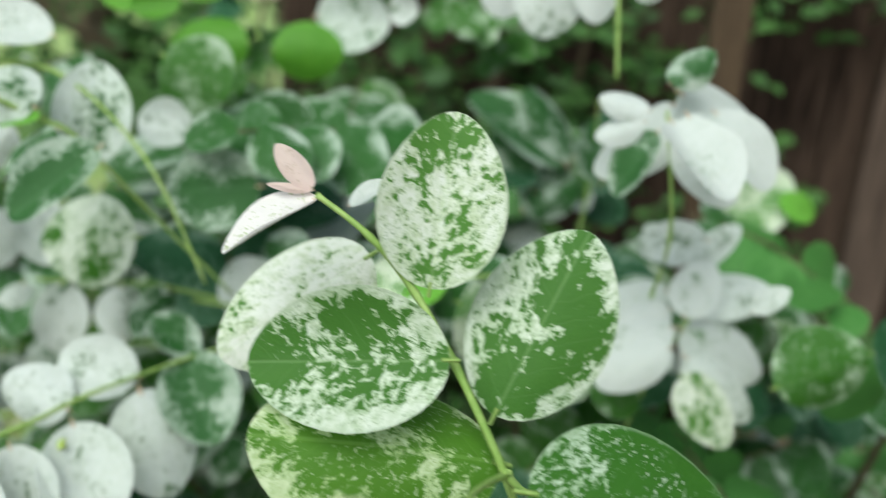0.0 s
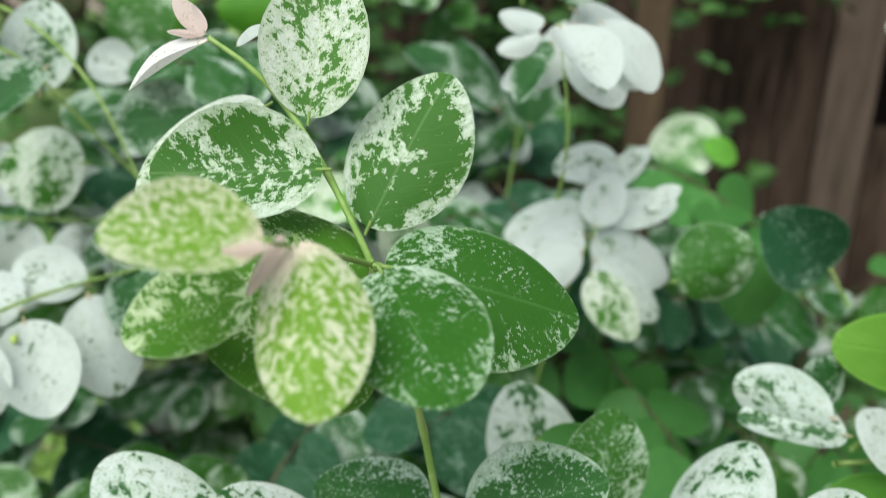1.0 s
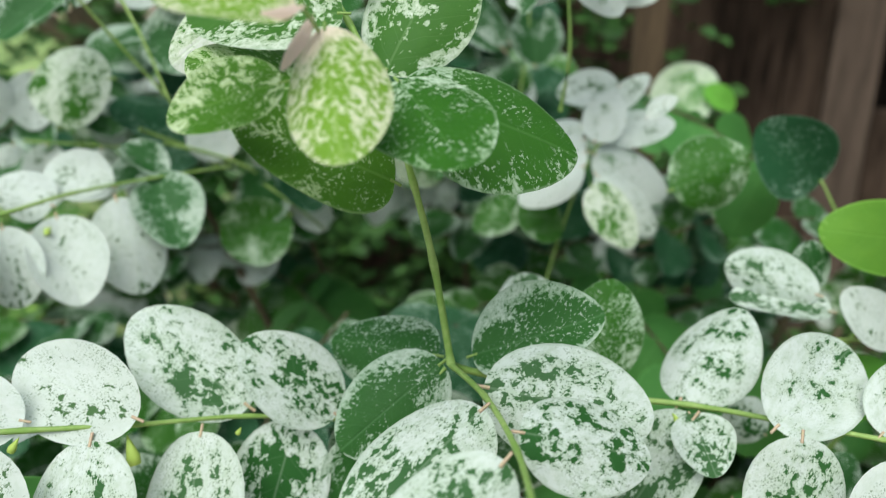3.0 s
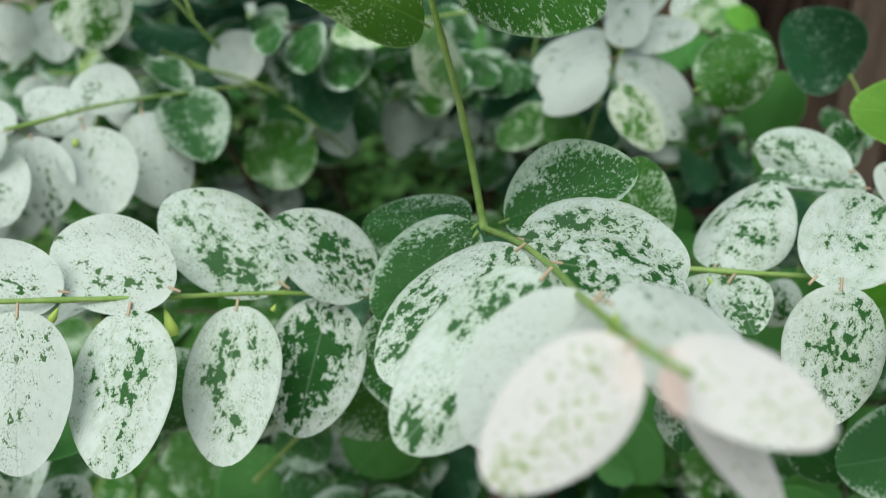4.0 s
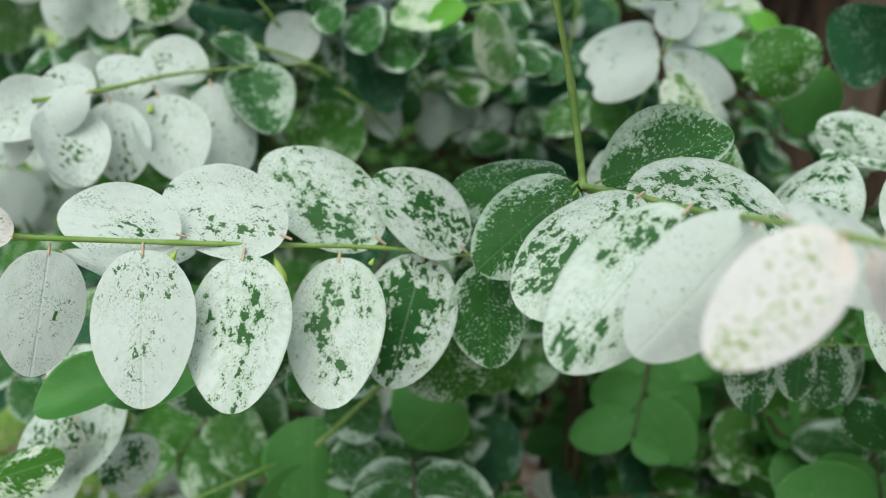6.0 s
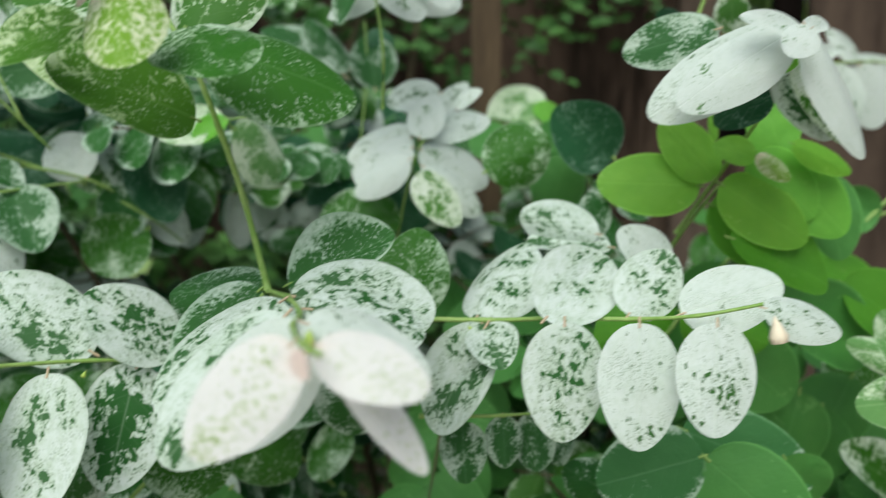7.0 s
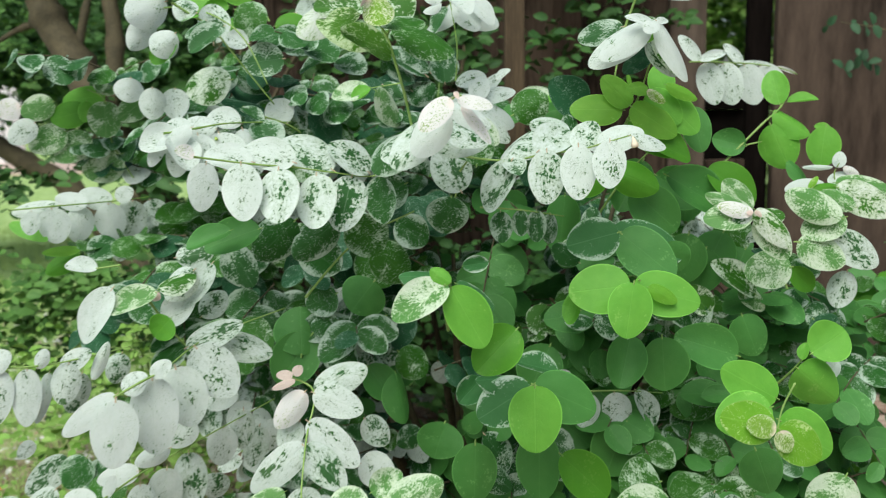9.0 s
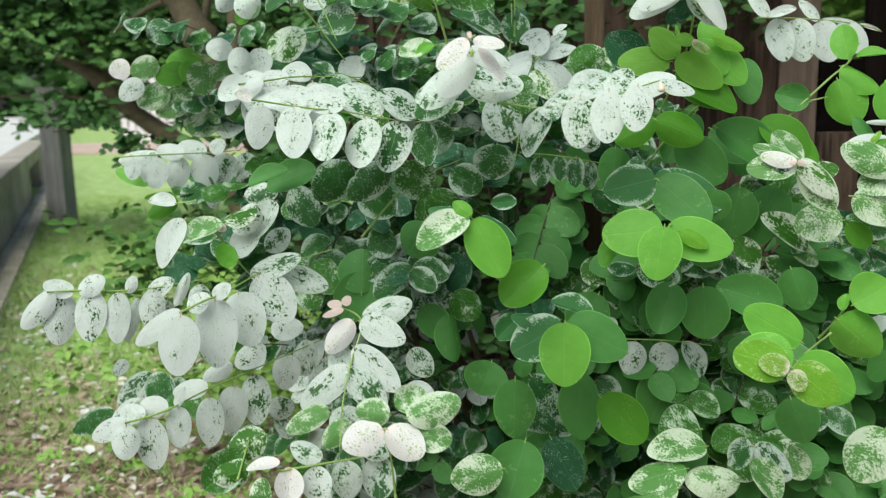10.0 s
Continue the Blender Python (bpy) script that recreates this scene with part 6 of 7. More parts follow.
s = Sprig([(0.1834, 0.2802, 0.5822), (0.2264, 0.2877, 0.6427), (0.2829, 0.3147, 0.6854)], 0.0013, 0.0007)
s.leaf("L2", (0.2, 0.2333, 0.6492), (0.2452, 0.234, 0.6309), 0.0324, 4, (-0.11, -0.99, 0.26))
s.leaf("G2", (0.2242, 0.264, 0.6274), (0.2691, 0.2583, 0.5896), 0.0423, 0, (-0.14, -0.99, 0.30))
s.leaf("G2", (0.2622, 0.2825, 0.6396), (0.3204, 0.2914, 0.6026), 0.0449, -21, (-0.18, -0.98, 0.28))
s.leaf("L2", (0.3041, 0.29, 0.6441), (0.3544, 0.2869, 0.6136), 0.0390, -22, (-0.22, -0.97, 0.27))
s.leaf("L2", (0.2236, 0.2429, 0.6817), (0.2765, 0.247, 0.6579), 0.0371, -33, (-0.14, -0.99, 0.23))
s.leaf("G2", (0.2442, 0.3027, 0.653), (0.2166, 0.2885, 0.6038), 0.0394, 3, (-0.11, -0.99, 0.27))
s.leaf("G2", (0.2891, 0.2966, 0.58), (0.2789, 0.2892, 0.5298), 0.0451, 5, (-0.17, -0.98, 0.23))
s.leaf("G2", (0.3327, 0.3235, 0.5769), (0.3101, 0.3122, 0.5378), 0.0461, 6, (-0.20, -0.97, 0.23))
s.leaf("G", (0.3605, 0.3511, 0.5915), (0.3364, 0.3354, 0.5521), 0.0412, 4, (-0.23, -0.97, 0.21))
s.leaf("GM", (0.3537, 0.2856, 0.5194), (0.3087, 0.2808, 0.5538), 0.0338, 30, (-0.22, -0.96, 0.37))
s.leaf("L2", (0.2017, 0.2542, 0.6496), (0.1648, 0.2471, 0.6291), 0.0301, -1, (-0.06, -1.00, 0.26))
s.leaf("G2", (0.1673, 0.3051, 0.6201), (0.1621, 0.3005, 0.5744), 0.0347, 7, (-0.04, -1.00, 0.31))
s.leaf("WG", (0.2967, 0.2668, 0.5224), (0.2911, 0.2582, 0.4905), 0.0220, -1, (-0.18, -0.96, 0.41))
s.leaf("GM", (0.3022, 0.2647, 0.5061), (0.28, 0.2646, 0.5339), 0.0247, -0, (-0.18, -0.97, 0.40))
s = Sprig([(0.0281, 0.3755, 0.4821), (-0.0124, 0.3542, 0.5377), (-0.0401, 0.3384, 0.5653)], 0.0012, 0.0007)
s.leaf("G", (-0.0401, 0.3384, 0.5653), (-0.0102, 0.33, 0.5267), 0.0447, 2, (0.08, -0.98, 0.28))
s.leaf("W1", (-0.0553, 0.3122, 0.529), (-0.0786, 0.3052, 0.5029), 0.0209, 43, (0.13, -0.97, 0.44))
s.leaf("WM", (-0.0505, 0.3131, 0.5346), (-0.0301, 0.3068, 0.512), 0.0276, 3, (0.10, -0.97, 0.31))
s.leaf("G2", (-0.0878, 0.2853, 0.4883), (-0.1227, 0.2717, 0.4408), 0.0483, -1, (0.17, -0.95, 0.38))
s.leaf("DM", (-0.0446, 0.2798, 0.4551), (-0.0785, 0.2811, 0.4811), 0.0337, 2, (0.12, -0.95, 0.38))
s.leaf("WG", (-0.016, 0.3042, 0.4798), (-0.0352, 0.3016, 0.4542), 0.0277, -0, (0.08, -0.96, 0.37))
s.leaf("DM", (-0.0605, 0.2872, 0.4999), (-0.0999, 0.2841, 0.49), 0.0315, -1, (0.14, -0.96, 0.34))
s.leaf("Y", (-0.0028, 0.3675, 0.4336), (0.0078, 0.3631, 0.4076), 0.0182, -22, (0.04, -0.95, 0.52))
s.leaf("G2", (-0.0333, 0.28, 0.456), (-0.0106, 0.278, 0.4221), 0.0339, -7, (0.08, -0.95, 0.41))
s.leaf("G2", (-0.0053, 0.2788, 0.4487), (0.0061, 0.2674, 0.3996), 0.0327, -37, (0.05, -0.94, 0.55))
s.leaf("D", (0.0056, 0.3283, 0.5032), (-0.0128, 0.3178, 0.461), 0.0388, 2, (0.05, -0.97, 0.35))
s.leaf("WG", (0.017, 0.3268, 0.3705), (-0.0093, 0.3229, 0.3537), 0.0265, -4, (0.04, -0.93, 0.47))
s.leaf("W1", (0.0361, 0.3963, 0.4241), (0.042, 0.3911, 0.3989), 0.0231, 6, (0.01, -0.95, 0.40))
s.leaf("L2", (0.3912, 0.2942, 0.5429), (0.4143, 0.293, 0.5197), 0.0226, 1, (-0.38, -0.90, 0.41))
s.leaf("D", (0.4083, 0.2762, 0.4949), (0.4296, 0.2718, 0.4756), 0.0334, -6, (-0.40, -0.88, 0.34))
s.leaf("WM", (0.4474, 0.2936, 0.5389), (0.435, 0.2869, 0.5032), 0.0282, -3, (-0.42, -0.89, 0.42))
s.leaf("G2", (0.3132, 0.3174, 0.5609), (0.3018, 0.3138, 0.5148), 0.0462, 1, (-0.29, -0.94, 0.29))
s.leaf("G2", (0.3606, 0.337, 0.5566), (0.3418, 0.3299, 0.5164), 0.0471, 5, (-0.32, -0.93, 0.28))
s = Sprig([(-0.2458, 0.3929, 0.6971), (-0.2093, 0.4054, 0.6937), (-0.1739, 0.4178, 0.6902)], 0.0009, 0.0005)
s.leaf("W1", (-0.2334, 0.3969, 0.695), (-0.2334, 0.3868, 0.6583), 0.0283, -5, (0.47, -0.78, 0.63))
s.leaf("W1", (-0.2052, 0.4063, 0.6917), (-0.2005, 0.3935, 0.6649), 0.0277, -7, (0.41, -0.81, 0.51))
s.leaf("WM", (-0.1793, 0.4153, 0.689), (-0.1754, 0.4019, 0.655), 0.0319, -4, (0.36, -0.83, 0.52))
s.leaf("W1", (-0.2516, 0.3918, 0.6954), (-0.2527, 0.3822, 0.6673), 0.0236, -6, (0.50, -0.77, 0.50))

# ---- the bush's inner leaves and wood ----
SMALL = [blade(0.25, 0.06, 0.02, 0.0, 8, 4, False, 0.52), blade(-0.22, 0.15, 0.02, 0.06, 8, 4, False, 0.54), blade(0.1, 0.12, 0.03, -0.08, 8, 4, False, 0.5)]


class Mass:
    """Many small pieces joined into one mesh."""

    def __init__(self):
        self.v, self.f, self.u = [], [], []

    def add(self, shape, m):
        k = len(self.v)
        self.v += [m @ Vector(p) for p in shape[0]]
        self.f += [tuple(i + k for i in q) for q in shape[1]]
        self.u += shape[2]

    def link(self, name, material, parent=None, label="", category="", shift=None):
        me = mesh_of(name, self.v, self.f, [material], self.u)
        ob = new(name, me)
        if parent:
            ob.parent = parent
            ob.location = -parent.location
        return tagged(ob, label, category, "", "stuff")


def frame_along(base, way, face, width, length):
    y = way.normalized()
    z = (face - y * face.dot(y)).normalized()
    return Matrix.Translation(base) @ Matrix((y.cross(z), y, z)).transposed().to_4x4() @ Matrix.Diagonal((width, length, (width + length) / 2, 1.0))


rnd = random.Random(11)


def jitter(k):
    return Vector((rnd.uniform(-k, k), rnd.uniform(-k, k), rnd.uniform(-k, k)))


def inner_sprig(masses, start, way, count, size, tones):
    """A leafy twig with leaves in two ranks, drooping a little."""
    way = way.normalized()
    across = way.cross(Vector((0, 0, 1))).normalized()
    p = start.copy()
    gap = size * 0.52
    pts = [p.copy()]
    tone = rnd.choice(tones)
    for i in range(count):
        p = p + (way + Vector((0, 0, -0.05 * i)) + jitter(0.12)).normalized() * gap * 0.5
        pts.append(p.copy())
        side = 1 if i % 2 else -1
        grow = size * rnd.uniform(0.8, 1.15) * (1.0 - 0.45 * max(0, i - count + 3) / 3)
        out = (across * side + way * 0.35 + Vector((0, 0, -rnd.uniform(0.0, 0.9))) + jitter(0.18)).normalized()
        face = Vector((0, -0.9, 0.75)) + jitter(0.45)
        if rnd.random() < 0.25:
            tone = rnd.choice(tones)
        masses[tone].add(rnd.choice(SMALL), frame_along(p, out, face, grow * rnd.uniform(0.70, 0.82), grow))
    return pts


masses = {k: Mass() for k in TONES}
twigs = Mass()


def add_twig(pts, r0, r1, sides=4):
    me = tube("t", pts, r0, r1, TWIG, sides)
    k = len(twigs.v)
    twigs.v += [v.co.copy() for v in me.vertices]
    twigs.f += [tuple(i + k for i in p.vertices) for p in me.polygons]
    twigs.u += [(0, 0, 0, 0)] * len(me.vertices)
    bpy.data.meshes.remove(me)


def crown_top(x):
    return 0.80 if x < -0.02 else max(0.56, 0.80 - 0.62 * (x + 0.02))


for i in range(330):
    x = rnd.uniform(-0.34, 0.50)
    top = crown_top(x)
    z = rnd.uniform(0.10, top)
    y = 0.36 + 0.05 * math.sin(7 * x + 9 * z) + rnd.uniform(0, 0.30) + (0.05 if z > 0.6 else 0.0)
    if x < -0.08 and z > 0.58:
        y += 0.10
    if x < -0.22 and z < 0.35:
        x += 0.2
    left = -0.01 - 0.10 * (z - 0.5)
    if x < left - 0.05:
        tones = ("DM", "G", "DM", "D", "WG", "G", "D") if z > 0.5 else ("DM", "WM", "W1", "WG", "DM", "G", "W1")
    elif x < left + 0.08:
        tones = ("G", "DM", "WG", "G2", "G2", "D")
    else:
        tones = ("G2", "G2", "G2", "G2", "G2", "G", "G2", "G2", "GM")
    if y > 0.48 and z > 0.5:
        tones = ("G", "GM", "WG", "D", "DM", "G2", "D", "W1", "DM", "G")
    way = Vector((rnd.uniform(-1, 1), rnd.uniform(-0.9, 0.1), rnd.uniform(-0.5, 0.5)))
    pts = inner_sprig(masses, Vector((x, y, z)), way, rnd.randint(6, 10), rnd.uniform(0.036, 0.050), tones)
    add_twig([pts[0], pts[len(pts) // 2], pts[-1]], 0.0011, 0.0006)
for i in range(130):
    x, z = rnd.uniform(0.05, 0.52), rnd.uniform(0.08, 0.52)
    way = Vector((rnd.uniform(-1, 1), rnd.uniform(-0.9, 0.1), rnd.uniform(-0.5, 0.5)))
    pts = inner_sprig(masses, Vector((x, rnd.uniform(0.33, 0.48), z)), way, rnd.randint(6, 10), rnd.uniform(0.038, 0.050), ("G2", "G2", "G2", "G", "G2", "DM", "G2", "WG"))
    add_twig([pts[0], pts[len(pts) // 2], pts[-1]], 0.0011, 0.0006)
# lower skirt on the fence side
for i in range(80):
    x, z = rnd.uniform(0.44, 1.05), rnd.uniform(0.06, 0.42)
    way = Vector((rnd.uniform(-1, 1), rnd.uniform(-0.9, 0.1), rnd.uniform(-0.5, 0.5)))
    pts = inner_sprig(masses, Vector((x, rnd.uniform(0.55, 0.95), z)), way, rnd.randint(6, 10), rnd.uniform(0.038, 0.050), ("G2", "G2", "G2", "G", "L2", "G2", "DM"))
    add_twig([pts[0], pts[len(pts) // 2], pts[-1]], 0.0011, 0.0006)
# main stems from the root
for i in range(14):
    a = rnd.uniform(-1, 1)
    foot = Vector((0.10 + 0.05 * a, 0.50 + rnd.uniform(-0.05, 0.08), 0.0))
    tip = Vector((0.08 + 0.36 * a, 0.46 + rnd.uniform(-0.08, 0.12), rnd.uniform(0.45, 0.68)))
    add_twig([foot, foot.lerp(tip, 0.4) + jitter(0.02) + Vector((0, 0, 0.06)), tip], 0.007, 0.002, 6)
for key, m in masses.items():
    if m.v:
        m.link("inner_leaves", TONES[key], bush)
twigs.link("inner_wood", TWIG, bush)

# ---- ground ----
n = Nodes("ground_cover")
gx, gy, gz = n.split(n.coords("Object"))
gv = n.vec(gx, gy, gz)
earth = n.mix(n.step(n.noise(gv, 26.0, 5.0, 0.65), 0.35, 0.7), rgb(0.20, 0.125, 0.085), rgb(0.56, 0.43, 0.35))
lawn = n.mix(n.step(n.noise(gv, 9.0, 5.0, 0.65), 0.35, 0.7), rgb(0.28, 0.42, 0.13), rgb(0.48, 0.60, 0.27))
sward = n.step(n.math("ADD", n.math("ADD", gy, n.math("MULTIPLY", gx, -0.35)), n.math("MULTIPLY", n.noise(gv, 3.0, 3.0), 1.6)), 2.0, 2.7)
GROUND = n.done(n.mix(sward, earth, lawn), 0.9, n.bump(n.noise(gv, 60.0, 5.0, 0.7), 0.6, 0.008), 0.0, None, 0.2)
bm = bmesh.new()
bmesh.ops.create_grid(bm, x_segments=120, y_segments=120, size=0.5)
for v in bm.verts:
    x, y = 2 * v.co.x, 2 * v.co.y
    v.co.x = -0.4 + 80 * (abs(x) ** 3.2) * (1 if x > 0 else -1)
    v.co.y = 0.9 + 120 * (abs(y) ** 3.2) * (1 if y > 0 else -1)
    v.co.z = (0.018 * noise.noise(Vector((v.co.x * 3, v.co.y * 3, 0))) + 0.006 * noise.noise(Vector((v.co.x * 14, v.co.y * 14, 3)))) * (1 if abs(x) < 0.5 and abs(y) < 0.5 else 0.2)
me = bpy.data.meshes.new("ground")
bm.to_mesh(me)
bm.free()
me.materials.append(GROUND)
me.polygons.foreach_set("use_smooth", [True] * len(me.polygons))
ground = tagged(new("ground", me), "rough lawn with bare earth, weeds and dry litter", "ground", "", "structure")

# weeds, grass tufts and dry litter on the bare strip beside the bush
weeds, tufts, litter, petals, blooms = Mass(), Mass(), Mass(), Mass(), Mass()
BLADE = ([(-0.5, 0, 0), (0.5, 0, 0), (-0.35, 0.5, 0.08), (0.35, 0.5, 0.08), (0, 1, -0.05)], [(0, 1, 3, 2), (2, 3, 4)], [(0, 0, 0, 0)] * 5)
TINY = blade(0.3, 0.15, 0.02, 0.0, 4, 2, False, 0.6)
for i in range(4600):
    d = rnd.random() ** 1.6
    x, y = rnd.uniform(-2.4, -0.10) - 0.5 * d, 0.35 + 3.4 * d + rnd.uniform(-0.1, 0.1)
    if x > -0.25 and y < 0.6:
        continue
    patch = noise.noise(Vector((x * 2.3, y * 2.3, 5)))
    if patch < -0.22 and rnd.random() < 0.55:
        continue
    for k in range(rnd.randint(3, 6)):
        a = rnd.uniform(0, 6.28)
        way = Vector((math.cos(a), math.sin(a), rnd.uniform(0.3, 1.3)))
        h = rnd.uniform(0.005, 0.014)
        weeds.add(TINY, frame_along(Vector((x, y, 0.004)) + way * 0.008, way, Vector((-0.3 * math.cos(a), -0.3 * math.sin(a), 1)), h * 0.6, h))
for i in range(9000):
    d = rnd.random()
    x, y = rnd.uniform(-4.2, -0.3) - 1.5 * d, 0.9 + 4.2 * d
    if noise.noise(Vector((x * 1.7, y * 1.7, 1))) < -0.12 - 0.3 * d:
        continue
    for k in range(4):
        way = Vector((rnd.uniform(-0.6, 0.6), rnd.uniform(-0.6, 0.6), 1))
        h = rnd.uniform(0.02, 0.055)
        tufts.add(BLADE, frame_along(Vector((x + rnd.uniform(-0.02, 0.02), y + rnd.uniform(-0.02, 0.02), 0.0)), way, Vector((0.2, -1, 0.3)) + jitter(0.6), 0.003, h))
for i in range(4200):
    d = rnd.random() ** 1.3
    x, y = rnd.uniform(-2.6, -0.35) - 0.4 * d, 0.55 + 2.2 * d
    if noise.noise(Vector((x * 2.6, y * 2.6, 9))) < -0.10:
        continue
    for k in range(4):
        way = Vector((rnd.uniform(-0.9, 0.9), rnd.uniform(-0.9, 0.9), rnd.uniform(0.3, 1.0)))
        h = rnd.uniform(0.014, 0.040)
        tufts.add(BLADE, frame_along(Vector((x + rnd.uniform(-0.02, 0.02), y + rnd.uniform(-0.02, 0.02), 0.0)), way, Vector((0.2, -1, 0.6)) + jitter(0.6), 0.0028, h))
for i in range(26):
    x, y = rnd.uniform(-1.9, -0.5), rnd.uniform(0.6, 1.9)
    for k in range(rnd.randint(4, 14)):
        h = rnd.uniform(0.010, 0.022)
        petals.add(TINY, frame_along(Vector((x, y, 0.016)) + Vector((rnd.gauss(0, 0.025), rnd.gauss(0, 0.025), 0)), Vector((rnd.uniform(-1, 1), rnd.uniform(-1, 1), 0.2)), Vector((0, 0, 1)) + jitter(0.5), h * 0.7, h))
for i in range(14):
    blooms.add(TINY, frame_along(Vector((rnd.uniform(-1.7, -0.6), rnd.uniform(0.7, 1.9), 0.020)), Vector((rnd.uniform(-1, 1), rnd.uniform(-1, 1), 0.2)), Vector((0, 0, 1)) + jitter(0.4), 0.010, 0.013))
for i in range(8000):
    d = rnd.random() ** 1.4
    x, y = rnd.uniform(-2.2, 0.1), 0.30 + 2.4 * d
    way = Vector((rnd.uniform(-1, 1), rnd.uniform(-1, 1), rnd.uniform(-0.1, 0.25)))
    h = rnd.uniform(0.008, 0.026)
    (petals if rnd.random() < 0.24 else litter).add(TINY, frame_along(Vector((x, y, 0.012)), way, Vector((0, 0, 1)) + jitter(0.4), h * rnd.uniform(0.4, 0.8), h))
RED = plain_material("red_petal", rgb(0.55, 0.05, 0.03), rgb(0.70, 0.12, 0.06), 60, 0.6, 0.1, 0.001)
WHITE_LITTER = plain_material("pale_fallen_leaf", rgb(0.62, 0.60, 0.55), rgb(0.76, 0.75, 0.72), 30, 0.7, 0.2, 0.001)
weeds.link("weeds", WEED, None, "low bright green weeds on bare earth", "weeds")
tufts.link("grass", GRASS, None, "long tufts of green grass", "grass")
litter.link("leaf_litter", LITTER, None, "dry brown fallen leaves on the earth", "litter")
blooms.link("fallen_petals", RED, None, "small red petals fallen on the earth", "petals")
petals.link("pale_litter", WHITE_LITTER, None, "pale fallen leaves scattered on the earth", "litter")

# ---- fence ----
fence = thing("fence", (0.5, 1.45, 0.0), "weathered dark brown timber board fence", "fence")


def board(x0, x1, z0, z1, y, name="board", material=PLANK):
    me = slab(name, x0 - 0.5, x1 - 0.5, y - 1.45, y - 1.425, z0, z1, material, 0.003)
    ob = part(name, me, fence)
    ob.rotation_euler = (0, radians(rnd.uniform(-0.15, 0.15)), 0)
    return ob


for i in range(15):
    x = -0.42 + i * 0.066
    board(x, x + 0.069 + rnd.uniform(-0.004, 0.004), 0.02, 1.55 + rnd.uniform(-0.02, 0.02), 1.47 + 0.008 * (i % 2), "slat")
# near-black colour stands in for the shade inside the fence opening
SHADEBOARD = plain_material("shade_black_board", rgb(0.003, 0.0025, 0.002), rgb(0.009, 0.007, 0.006), 30, 0.9, 0.3, 0.002, sheen=0.03)
board(0.572, 0.655, 0.02, 1.7, 1.455, "board", FADEDBOARD)
board(0.660, 0.752, 0.02, 0.575, 1.460)
# board and rail of the opening, shade put into their colour
board(0.655, 0.757, 0.55, 0.69, 1.492, "board", SHADEBOARD)
board(0.660, 0.752, 0.69, 0.735, 1.470, "rail", SHADEBOARD)
board(0.757, 0.812, 0.0, 1.8, 1.485, "post", plain_material("near_black_post", rgb(0.004, 0.003, 0.0025), rgb(0.011, 0.008, 0.007), 30, 0.9, 0.3, 0.002, (5, 5, 0.5), sheen=0.03))
board(0.806, 1.16, 0.02, 1.9, 1.440, "board", BOARDWOOD)
board(1.166, 1.52, 0.02, 1.9, 1.446, "board", BOARDWOOD)
for i in range(8):
    board(1.526 + 0.36 * i, 1.880 + 0.36 * i, 0.02, 1.9, 1.440 + 0.006 * (i % 2), "board", BOARDWOOD)
board(-0.42, 0.57, 0.35, 0.43, 1.505, "rail")
board(-0.42, 0.57, 1.10, 1.18, 1.505, "rail")
stake = thing("stake", (0.151, 0.69, 0.0), "thin brown wooden stake standing behind the bush", "stake")
part("shaft", slab("shaft", -0.014, 0.014, -0.010, 0.010, 0.06, 1.3, STAKE, 0.004), stake)
part("foot", slab("foot", -0.0135, 0.0135, -0.0095, 0.0095, -0.03, 0.06, TWIG, 0.004), stake, "earth-stained lower end")

# ---- dark shrubs behind, and a small tree with bare lower limbs ----
def leafy_clumps(mass, centre, spread, count, size, rnd_):
    for i in range(count):
        c = Vector(centre) + Vector([max(-1.8, min(1.8, rnd_.gauss(0, 1))) * q for q in spread])
        if c.z < 0.03:
            c.z = rnd_.uniform(0.03, 0.2)
        a = rnd_.uniform(0, 6.28)
        way = Vector((math.cos(a), math.sin(a), rnd_.uniform(-0.9, 0.9)))
        for k in range(5):
            out = way.cross(Vector((0, 0, 1))) * (1 if k % 2 else -1) + way * 0.4 + jitter_of(rnd_, 0.3)
            h = size * rnd_.uniform(0.7, 1.3)
            mass.add(TINY, frame_along(c + way * k * size * 0.4, out, Vector((0, -0.7, 0.8)) + jitter_of(rnd_, 0.9), h * 0.6, h))


def jitter_of(r, k):
    return Vector((r.uniform(-k, k), r.uniform(-k, k), r.uniform(-k, k)))


rb = random.Random(4)
hedge = Mass()
for cx, cy, cz, sx, sz, cnt in ((-0.05, 1.15, 0.45, 0.22, 0.22, 420), (0.25, 1.22, 0.22, 0.22, 0.10, 200), (-0.45, 1.25, 0.35, 0.16, 0.16, 300), (0.40, 1.34, 0.98, 0.10, 0.12, 90), (0.0, 1.30, 0.80, 0.14, 0.14, 170)):
    leafy_clumps(hedge, (cx, cy, cz), (sx, 0.07, sz), cnt, 0.030, rb)
hedge_thing = thing("shrub", (0.0, 1.2, 0.0), "dark green small-leaved shrub against the fence", "shrub")
hedge.link("foliage", BACKLEAF, hedge_thing)
for i in range(5):
    x = rb.uniform(-0.5, -0.05)
    p0 = Vector((x, 0.05 * rb.uniform(-1, 1), 0.0))
    part("limb", tube("limb", [p0, p0 + Vector((rb.uniform(-0.1, 0.1), 0.03, 0.4)), p0 + Vector((rb.uniform(-0.2, 0.2), 0.02, 0.9))], 0.010, 0.003, TWIG), hedge_thing)

